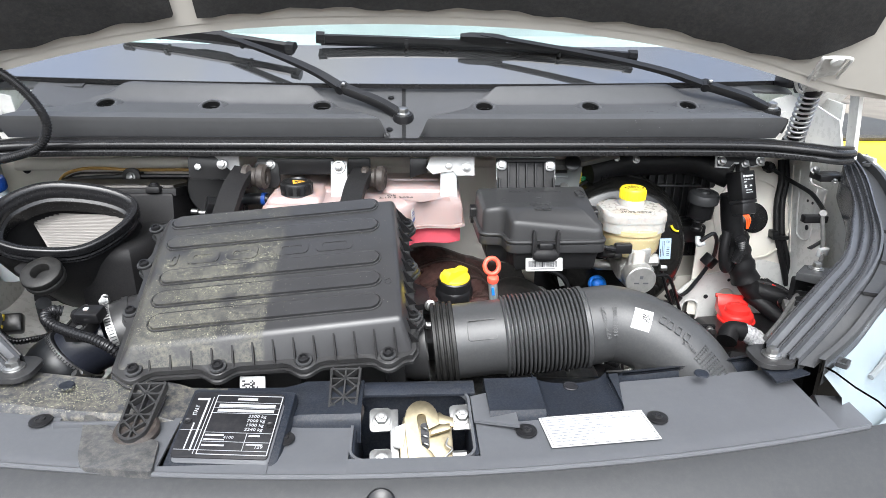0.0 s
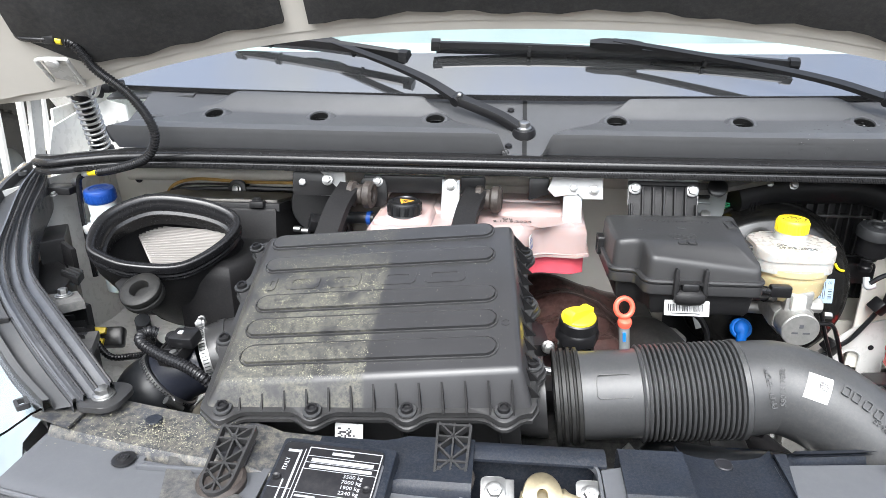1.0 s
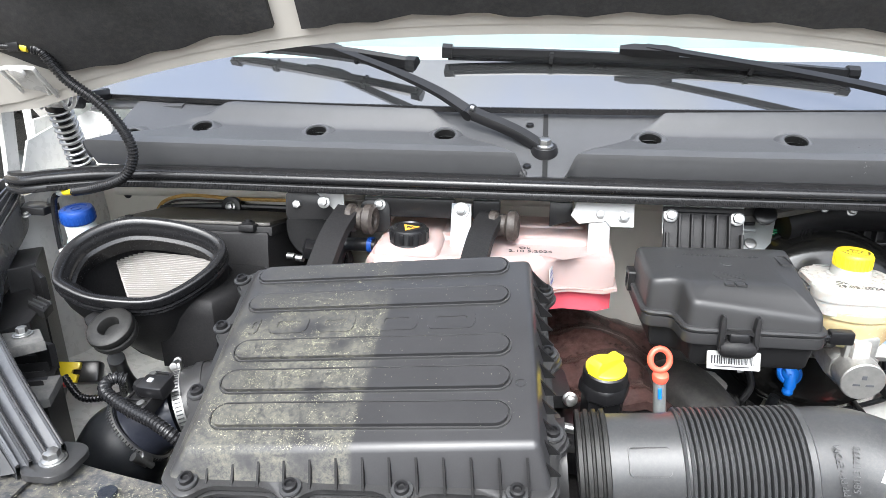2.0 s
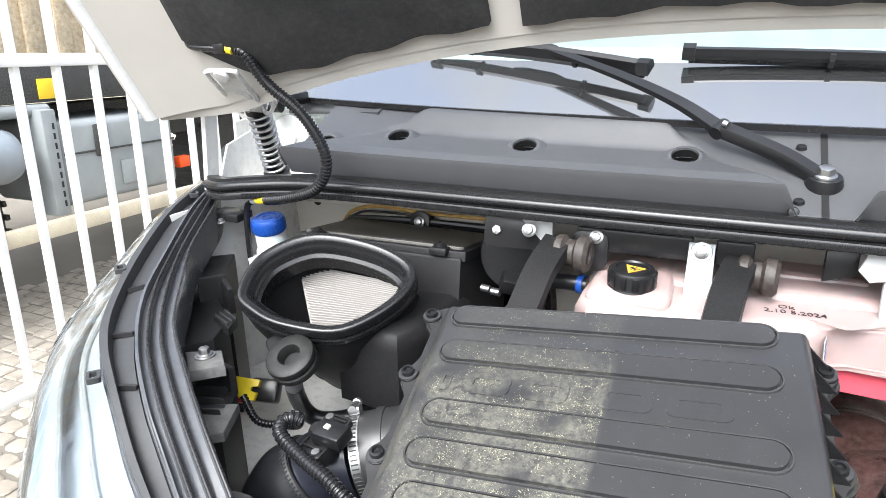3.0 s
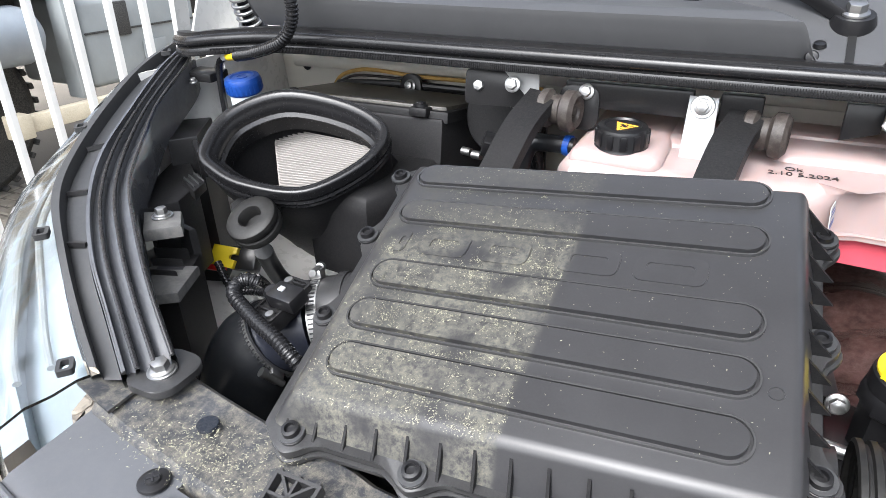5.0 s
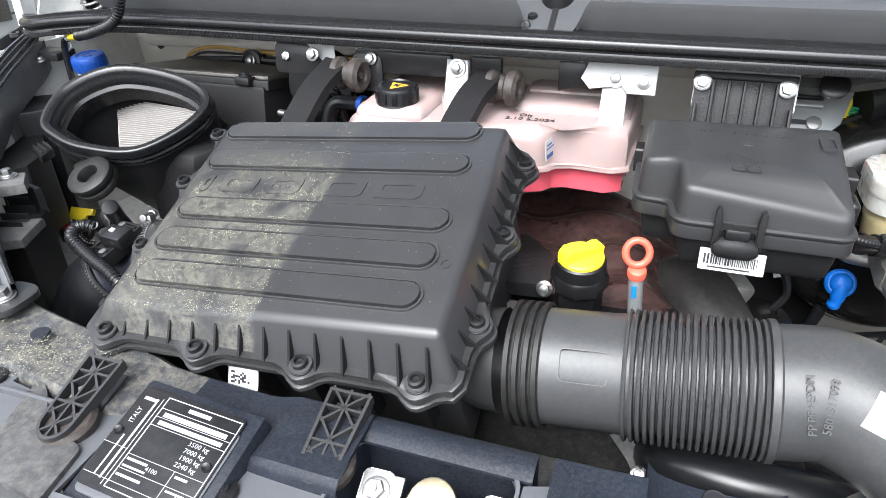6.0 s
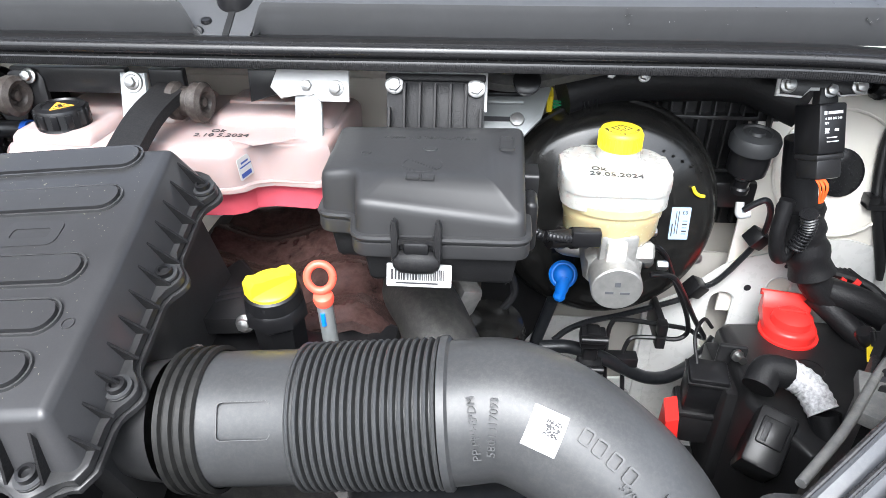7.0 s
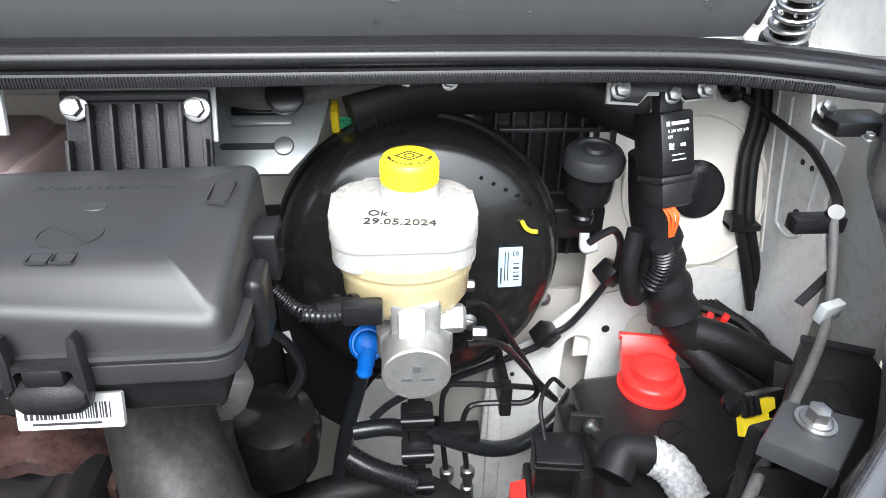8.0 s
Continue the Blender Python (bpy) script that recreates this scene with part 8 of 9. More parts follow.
def brake_pipes():
    p = thing("brake_pipes", (0.43, 1.24, 0.85), "black coated steel brake pipes with clips", "brake pipes")
    part("pipe", tube([(0.401, 1.205, 1.129), (0.416, 1.210, 1.125), (0.433, 1.222, 1.104), (0.454, 1.238, 1.060), (0.480, 1.255, 1.008), (0.494, 1.265, 0.969), (0.493, 1.268, 0.953), (0.480, 1.265, 0.948), (0.459, 1.265, 0.949), (0.431, 1.265, 0.949), (0.418, 1.262, 0.947), (0.412, 1.260, 0.931), (0.412, 1.258, 0.914), (0.418, 1.250, 0.851)], 0.0034, 8, 8), PLASTIC_S, p)
    part("pipe", tube([(0.400, 1.165, 1.115), (0.423, 1.170, 1.112), (0.443, 1.185, 1.088), (0.484, 1.225, 1.013), (0.512, 1.250, 0.965), (0.510, 1.270, 0.953), (0.497, 1.275, 0.959), (0.460, 1.275, 0.965), (0.403, 1.275, 0.971), (0.392, 1.272, 0.965), (0.388, 1.268, 0.948), (0.388, 1.260, 0.913), (0.393, 1.250, 0.853)], 0.0034, 8, 8), PLASTIC_S, p)
    for dz in (-0.022, 0.0):
        part("clip", box(-0.0065, 0.0065, -0.010, 0.006, 0.0, 0.0200, 0.002, pose(0.459, 1.266, 0.958 + dz)), PLASTIC_S, p)
    part("clip_foot", box(-0.005, 0.005, -0.004, 0.060, -0.020, 0.020, 0.002, pose(0.459, 1.268, 0.957)), PLASTIC_S, p)
    part("clip", box(-0.034, 0.028, -0.012, 0.008, -0.008, 0.008, 0.002, pose(0.402, 1.256, 0.918)), PLASTIC_S, p)
    part("clip_foot", box(-0.030, -0.012, 0.004, 0.020, -0.010, 0.006, 0.002, pose(0.402, 1.256, 0.918)), PLASTIC_S, p)
    for x in (0.3935, 0.418):
        part("fitting", lathe([(0, -0.03), (0.008, -0.03), (0.008, -0.012), (0.006, -0.010), (0.006, 0.002), (0.0085, 0.004), (0.0085, 0.014), (0.006, 0.016), (0, 0.017)], 12, axes((x, 1.250, 0.846), (0, 0.1, 1))), STEEL, p, "steel hose fitting")
        part("braided_hose", tube([(x, 1.248, 0.82), (x + 0.004, 1.240, 0.76), (x + 0.008, 1.225, 0.70)], 0.007, 10), RUBBER, p)
    return p


brake_pipes()


def breather():
    v = thing("blue_breather_cap", (0.30, 1.25, 0.8), "bright blue breather cap on a black pipe", "breather cap", move=(0.008, 0.017, 0.0))
    m = axes((0.303, 1.209, 1.072), (0, -0.86, 0.5))
    part("disc", lathe([(0, -0.008), (0.016, -0.008), (0.018, -0.004), (0.018, 0.001), (0.015, 0.004), (0, 0.004)], 30, m), SKYBLUE, v)
    part("dome", lathe([(0.0135, 0.003), (0.0125, 0.008), (0.008, 0.012), (0, 0.013)], 26, m), SKYBLUE, v)
    part("spout", lathe([(0, -0.006), (0.0085, -0.006), (0.0085, 0.012), (0.006, 0.018), (0, 0.018)], 18, axes((0.303, 1.201, 1.068), (-0.15, -0.35, -0.9))), SKYBLUE, v)
    part("tip", lathe([(0, 0), (0.0075, 0), (0.008, 0.006), (0.005, 0.010), (0, 0.010)], 16, axes((0.300, 1.197, 1.052), (-0.15, -0.2, -0.95))), SKYBLUE, v)
    part("pipe", tube([(0.295, 1.223, 1.023), (0.288, 1.223, 0.994), (0.277, 1.218, 0.955), (0.268, 1.208, 0.915), (0.262, 1.193, 0.877)], 0.0080, 12), HOSE, v)
    return v


breather()


# ---- engine ----
def engine_cover():
    e = thing("engine", (0.02, 1.1, 0.6), "dark engine top under a brown insulation mat", "engine", move=(0.0, 0.03, -0.008))
    part("insulation_mat", panel_grid(lambda u, v: (-0.14 + 0.27 * u, 1.035 + 0.30 * v, 1.105 + 0.012 * math.sin(9 * u + 4 * v) + 0.006 * math.sin(23 * v) - 0.03 * max(0, u - 0.8) * 5), 20, 20, 0.012, (0, 0, -1)), MAT, e, "brown sound mat with creases")
    part("cam_cover", box(-0.16, 0.12, 0.94, 1.06, 1.06, 1.098, 0.012), PLASTIC_S, e)
    part("block", box(-0.22, 0.20, 0.90, 1.42, 0.66, 1.05, 0.03), DARK, e)
    part("rail", tube([(-0.09, 0.975, 1.105), (-0.05, 0.97, 1.112), (-0.015, 0.965, 1.112)], 0.006, 10), STEEL, e)
    bolt(e, (-0.024, 1.001, 1.131), (0, -1, 0.3), 0.009)
    bolt(e, (0.050, 0.950, 1.110), (0, -0.8, 0.6), 0.009)
    part("slotted_bracket", prism([(q.x, q.y) for q in smooth_outline([(-0.101, 1.049), (-0.071, 1.126), (-0.028, 1.073), (-0.021, 1.010), (-0.075, 1.005)], 0.006, 4)], 1.112, 1.130, 0.003), PLASTIC, e, "black slotted bracket on the mat")
    for k in range(3):
        part("bracket_slot", box(-0.014, 0.014, -0.002, 0.002, 1.1295, 1.1308, m=Matrix.Translation((-0.059, 1.042 + 0.011 * k, 0)) @ pose(0, 0, 0, 0, 0, 25)), INK_SHADE, e)
    part("sensor", tube([(-0.055, 0.95, 1.10), (-0.05, 0.945, 1.13), (-0.045, 0.94, 1.145)], 0.007, 10), RUST, e)
    part("side_cover", box(0.085, 0.125, 0.965, 1.06, 1.00, 1.10, 0.012), PLASTIC_S, e)
    part("cable_loom", loom([(0.10, 0.99, 1.115), (0.125, 0.97, 1.10), (0.14, 0.95, 1.06)], 0.010, 0.006, 0.15), RUBBER, e)
    part("plug", box(0.095, 0.13, 0.94, 0.965, 1.03, 1.06, 0.004), PLASTIC_S, e)
    part("charge_pipe", tube([(0.105, 1.16, 1.045), (0.135, 1.12, 1.085), (0.165, 1.06, 1.075), (0.20, 1.0, 1.03), (0.23, 0.95, 0.97)], 0.042, 24, 8), PIPE_R, e, "thick grained rubber pipe")
    part("canister", lathe([(0, -0.06), (0.040, -0.06), (0.043, -0.01), (0.036, 0.008), (0.018, 0.014), (0, 0.014)], 32, axes((0.225, 1.145, 1.035), (0.1, -0.2, 1))), GLOSSY, e, "gloss black canister")
    part("cast_fitting", box(-0.016, 0.016, -0.018, 0.018, -0.03, 0.026, 0.008, pose(0.185, 1.155, 1.065, 10, 20, 30)), ALU, e, "cast aluminium fitting")
    part("cast_fitting", lathe([(0, -0.02), (0.010, -0.02), (0.010, 0.02), (0.007, 0.024), (0, 0.024)], 12, axes((0.168, 1.14, 1.075), (-0.5, -0.5, 0.4))), ALU, e)
    part("wire_tag", prism(rounded(-0.005, 0.005, -0.010, 0.010, 0.001, 2), 0, 0.0006, 0, axes((0.236, 1.190, 1.090), (0.2, -0.8, 0.5), (1, 0.5, 0))), PAPER, e, "white cable tag")
    part("loop_cable", tube([(0.20, 1.18, 1.12), (0.235, 1.175, 1.105), (0.25, 1.17, 1.07), (0.235, 1.16, 1.045)], 0.005, 8), LOOM, e)
    return e


PIPE_R = pbr("grained_rubber_pipe", (0.020, 0.0195, 0.019), 0.5, vary=0.45, scale=28, grain=0.4, grain_scale=350, dust=0.15)
engine_cover()


def oil_filler():
    o = thing("oil_filler", (0.02, 0.985, 1.08), "black oil filler neck with a yellow cap", "oil filler", move=(-0.006, 0.035, -0.018))
    m = axes((0.020, 0.985, 1.180), (0.0, -0.15, 1))
    part("neck", lathe([(0, -0.10), (0.024, -0.10), (0.026, -0.022), (0.030, -0.018), (0.030, -0.004), (0.027, 0.0), (0, 0.0)], 8, m), PLASTIC_S, o)
    part("collar", lathe([(0.022, -0.002), (0.027, 0.0), (0.026, 0.014), (0.022, 0.018), (0, 0.018)], 28, m), PLASTIC_S, o)
    m = m @ Matrix.Scale(0.88, 4)
    cap = part("cap", lathe([(0, 0.014), (0.026, 0.014), (0.0275, 0.017), (0.0270, 0.021), (0.024, 0.0235), (0, 0.024)], 32, m), YELLOW, o, "yellow twist cap")
    part("grip", prism([(-0.027, -0.006), (0.027, -0.006), (0.028, 0.006), (0.020, 0.009), (0.006, 0.008), (-0.010, 0.014), (-0.020, 0.018), (-0.026, 0.012)], -0.0085, 0.0085, 0.003, m @ Matrix.Translation((0, 0, 0.022)) @ pose(0, 0, 0, 90, 0, 0)), YELLOW, cap)
    for k in range(3):
        part("neck_rib", box(0.022, 0.030, -0.003, 0.003, -0.018, 0.012, 0.001, m @ pose(0, 0, 0, 0, 0, -140 + 50 * k)), PLASTIC_S, o)
    return o


oil_filler()


def dipstick():
    d = thing("dipstick", (0.075, 0.975, 1.08), "coral red ring dipstick in a steel tube", "dipstick", move=(0.0, 0.018, -0.015))
    m = axes((0.069, 0.975, 1.222), (0.15, -0.95, 0.30), (1, 0, 0.1))
    b = bmesh.new()
    n = 28
    ring = [m @ Vector((0.0112 * math.cos(2 * math.pi * k / n), 0.0122 * math.sin(2 * math.pi * k / n), 0)) for k in range(n)]
    path = ring + [ring[0]]
    part("ring", sweep(path, circle(0.0036, 10), cap=False), CORAL, d)
    part("collar", lathe([(0, -0.006), (0.0085, -0.006), (0.0095, -0.001), (0.0085, 0.003), (0.005, 0.005), (0, 0.005)], 24, axes((0.071, 0.972, 1.203), (0, -0.25, 1))), CORAL, d)
    part("tube", tube([(0.071, 0.973, 1.196), (0.074, 0.970, 1.16), (0.078, 0.965, 1.11), (0.08, 0.96, 1.06)], 0.0072, 12), GALV, d)
    part("paint_mark", tube([(0.0705, 0.9655, 1.190), (0.0715, 0.9640, 1.178)], 0.0022, 8), SKYBLUE, d, "blue paint mark")
    part("paint_mark", tube([(0.0755, 0.9615, 1.155), (0.0760, 0.9610, 1.150)], 0.0022, 8), GREENW, d, "green paint mark")
    part("bracket", box(0.070, 0.092, 0.955, 0.962, 1.085, 1.125, 0.003), GALV, d)
    return d


dipstick()


def front_hoses():
    h = thing("coolant_hoses", (0.15, 0.86, 1.0), "black coolant hoses behind the front panel", "hose", move=(0.0, 0.025, -0.025))
    part("hose", tube([(0.11, 0.93, 1.02), (0.13, 0.885, 1.055), (0.19, 0.865, 1.065), (0.26, 0.87, 1.06), (0.33, 0.88, 1.03)], 0.026, 18), HOSE, h)
    part("steel_pipe", tube([(0.235, 0.79, 1.06), (0.255, 0.825, 1.095), (0.280, 0.845, 1.105), (0.300, 0.860, 1.10)], 0.010, 14), ALU, h, "bare metal pipe")
    part("pipe_end", tube([(0.297, 0.857, 1.101), (0.308, 0.866, 1.098)], 0.0135, 14), GALV, h)
    part("wire_bracket", sweep(curve([(0.075, 0.905, 1.06), (0.10, 0.89, 1.035), (0.115, 0.86, 1.01)], 5), [(-0.008, -0.0015), (0.008, -0.0015), (0.008, 0.0015), (-0.008, 0.0015)], up=(0, -0.7, 0.7)), TAB_G, h)
    bolt(h, (0.102, 0.878, 1.035), (0, -0.6, 0.8), 0.008)
    part("lower_hose", tube([(-0.06, 0.83, 1.01), (0.02, 0.85, 1.02), (0.09, 0.87, 1.0)], 0.022, 16), HOSE, h)
    part("radiator_top", box(-0.60, 0.46, 0.775, 0.835, 0.80, 1.085, 0.012), DARK, h, "dusty radiator top")
    return h


front_hoses()


# ---- right-hand wing: battery, relays, looms ----
def battery():
    b = thing("battery", (0.66, 1.2, 0.75), "black covered battery with a red terminal cap", "battery", move=(0.004, 0.014, 0.006))
    part("case", prism([(0.522, 1.10), (0.526, 1.245), (0.540, 1.258), (0.66, 1.264), (0.80, 1.262), (0.80, 1.02), (0.56, 1.02)], 0.76, 0.972, 0.010, seg=3), PLASTIC, b)
    part("side_step", box(0.508, 0.530, 1.13, 1.235, 0.80, 0.955, 0.006), PLASTIC, b)
    part("round_mark", ring_prism(circle(0.018, 24), circle(0.0165, 24), 0.972, 0.9728, Matrix.Translation((0.615, 1.165, 0))), PLASTIC_S, b)
    part("round_mark", box(-0.014, 0.014, -0.0006, 0.0006, 0.972, 0.9728, m=Matrix.Translation((0.615, 1.165, 0)) @ pose(0, 0, 0, 0, 0, 30)), PLASTIC_S, b)
    c = Matrix.Translation((0.614, 1.236, 0.972)) @ pose(0, 0, 0, 0, 0, -12)
    cap = part("terminal_cap", prism([(-0.030, 0.046), (0.026, 0.046), (0.031, 0.020)] + [(0.033 * math.cos(radians(a)), 0.033 * math.sin(radians(a))) for a in range(0, -181, -15)] + [(-0.032, 0.020)], 0.0, 0.018, 0.006, c, seg=3), RED, b, "bright red terminal cap")
    part("cap_dome", lathe([(0.026, 0), (0.0235, 0.012), (0.016, 0.017), (0, 0.018)], 28, c @ Matrix.Translation((0, 0.002, 0.015))), RED, cap)
    part("cap_skirt", ring_prism(circle(0.037, 32), circle(0.030, 32), -0.001, 0.003, c), RED, cap)
    part("cap_fold", prism([(0.050, 0.0), (0.050, 0.030), (0.044, 0.034), (0.030, 0.022), (0.026, 0.0)], -0.031, 0.029, 0.002, c @ Matrix(((0, 0, 1, 0), (1, 0, 0, 0), (0, 1, 0, 0), (0, 0, 0, 1)))), RED, cap)
    part("cap_hinge", tube([c @ Vector((-0.034, 0.047, 0.031)), c @ Vector((0.033, 0.047, 0.031))], 0.0045, 10), RED, cap)
    part("cap_rib", box(-0.016, 0.016, 0.004, 0.009, 0.030, 0.0345, 0.001, c), RED, cap)
    return b


battery()


def relay_unit():
    r = thing("relay_unit", (0.51, 1.17, 0.8), "black relay on a red and black holder", "relay", move=(0.005, 0.012, -0.004))
    m = pose(0.494, 1.168, 0.944, 6, 0, -8)
    part("relay_body", box(-0.024, 0.024, -0.020, 0.020, -0.030, 0.030, 0.003, m), PLASTIC_S, r)
    part("relay_rim", box(-0.026, 0.026, -0.022, 0.022, 0.020, 0.024, 0.001, m), PLASTIC, r)
    part("relay_foot", box(-0.028, 0.028, -0.024, 0.024, -0.038, -0.029, 0.002, m), PLASTIC, r)
    part("holder", box(-0.030, 0.040, -0.024, 0.030, -0.085, -0.036, 0.004, m), PLASTIC, r)
    part("red_side", prism([(-0.045, -0.09), (-0.022, -0.09), (-0.030, -0.02), (-0.045, -0.028)], -0.02, 0.02, 0.002, m @ pose(0, -0.024, 0, 90, 0, 0)), RED, r, "red side of the holder")
    part("bracket", box(0.010, 0.045, 0.020, 0.028, -0.02, 0.055, 0.003, m), PLASTIC, r)
    for q in ((0.030, 0.015, 0.048), (0.040, 0.012, 0.012)):
        part("stud", lathe([(0, 0), (0.008, 0), (0.008, 0.004), (0.005, 0.005), (0.005, 0.016), (0, 0.016)], 12, m @ Matrix.Translation(q) @ pose(0, 0, 0, 75, 0, 20)), STEEL, r)
    part("wire", tube([(0.482, 1.175, 0.972), (0.480, 1.20, 1.00), (0.498, 1.23, 1.005), (0.515, 1.24, 0.985)], 0.0025, 8), LOOM, r)
    return r


relay_unit()


def connector_block():
    c = thing("connector_block", (0.57, 1.1, 0.8), "large black connector with a silver sleeved cable", "connector", move=(0.005, 0.010, -0.004))
    m = pose(0.530, 1.060, 0.965, 35, 8, -28) @ Matrix.Scale(0.8, 4)
    part("housing", box(-0.026, 0.026, -0.044, 0.044, -0.070, 0.020, 0.007, m), PLASTIC, c)
    part("inset", box(-0.018, 0.018, -0.012, 0.028, 0.018, 0.024, 0.003, m), PLASTIC, c)
    part("dark_window", box(-0.013, -0.005, -0.008, 0.020, 0.0235, 0.0246, 0.001, m), INK_SHADE, c)
    part("sleeve_hose", tube([(0.520, 1.095, 1.012), (0.534, 1.112, 1.024), (0.558, 1.110, 1.022)], 0.018, 18), LOOM, c)
    part("silver_sleeve", loom([(0.555, 1.111, 1.023), (0.576, 1.098, 1.014), (0.588, 1.074, 0.998)], 0.0175, 0.008, 0.05, 20), SLEEVE, c, "woven silver heat sleeve")
    part("cable", tube([(0.588, 1.074, 0.998), (0.595, 1.050, 0.96), (0.595, 1.03, 0.90)], 0.0165, 16), LOOM, c)
    part("yellow_plug", box(-0.010, 0.010, -0.008, 0.008, -0.008, 0.008, 0.003, pose(0.606, 1.045, 0.985, 20, 10, 10)), YELLOW, c)
    return c


connector_block()


def control_module():
    c = thing("glow_plug_module", (0.57, 1.25, 1.2), "black control module hanging from a white bracket", "control module")
    part("bracket", prism([(-0.052, -0.016), (-0.050, 0.012), (0.050, 0.012), (0.052, -0.012), (0.022, -0.016), (0.014, -0.008), (-0.014, -0.008), (-0.022, -0.018)], -0.002, 0.002, 0.001, axes((0.568, 1.251, 1.314), (0, -0.95, 0.30), (1, 0, 0)) @ Matrix.Diagonal((0.92, 0.9, 1, 1))), TAB, c, "white steel bracket")
    part("black_plate", prism([(-0.044, -0.012), (-0.044, 0.006), (0.044, 0.006), (0.044, -0.010), (0.020, -0.012), (0.014, -0.004), (-0.014, -0.004), (-0.020, -0.014)], 0.002, 0.005, 0.001, axes((0.568, 1.251, 1.314), (0, -0.95, 0.30), (1, 0, 0))), PLASTIC, c)
    for x in (0.531, 0.605):
        bolt(c, (x, 1.245, 1.313), (0, -0.95, 0.3), 0.0082)
    m = axes((0.580, 1.240, 1.266), (0.30, -0.90, 0.33), (1, 0.32, 0)) @ Matrix.Scale(0.88, 4)
    part("hanger", prism([(-0.016, 0.026), (0.014, 0.026), (0.012, 0.060), (-0.012, 0.060)], -0.006, 0.006, 0.002, m), PLASTIC, c)
    bolt(c, m @ Vector((0.0, 0.048, 0.006)), (0.05, -0.93, 0.36), 0.008, name="hanger_bolt")
    part("housing", box(-0.020, 0.020, -0.030, 0.032, -0.030, 0.013, 0.003, m), PLASTIC_S, c)
    part("connector", box(-0.019, 0.019, -0.062, -0.028, -0.026, 0.010, 0.004, m), PLASTIC, c)
    part("connector_step", box(-0.021, 0.021, -0.038, -0.030, -0.028, 0.012, 0.003, m), PLASTIC, c)
    t = m @ Matrix.Translation((0, 0, 0.0132))
    bars([(-0.008, 0.013, 0.019, 0.0225), (-0.014, -0.010, 0.0185, 0.023)], INK_W, c, t, "brand_bar")
    words("0 281 003 240", 0.0042, INK_W, c, t @ Matrix.Translation((0.0, 0.0135, 0)))
    words("12V", 0.0042, INK_W, c, t @ Matrix.Translation((-0.010, 0.008, 0)))
    rects = []
    random.seed(8)
    for i in range(6):
        for j in range(6):
            if random.random() < 0.6:
                rects.append((-0.012 + i * 0.0010, -0.011 + i * 0.0010, -0.004 + j * 0.0010, -0.003 + j * 0.0010))
    bars(rects + [(0.002, 0.008, -0.002, 0.001), (-0.009, 0.006, -0.010, -0.009), (-0.009, 0.008, -0.015, -0.014)], INK_W, c, t, "code_print")
    for k in range(5):
        x = -0.015 + 0.003 * k
        part("orange_wire", tube([m @ Vector((x, -0.060, 0.004)), m @ Vector((x + 0.002, -0.072, 0.010 + 0.002 * (k % 2))), m @ Vector((x * 0.4 - 0.002, -0.092, 0.004))], 0.0011, 6), ORANGE, c)
    return c


control_module()


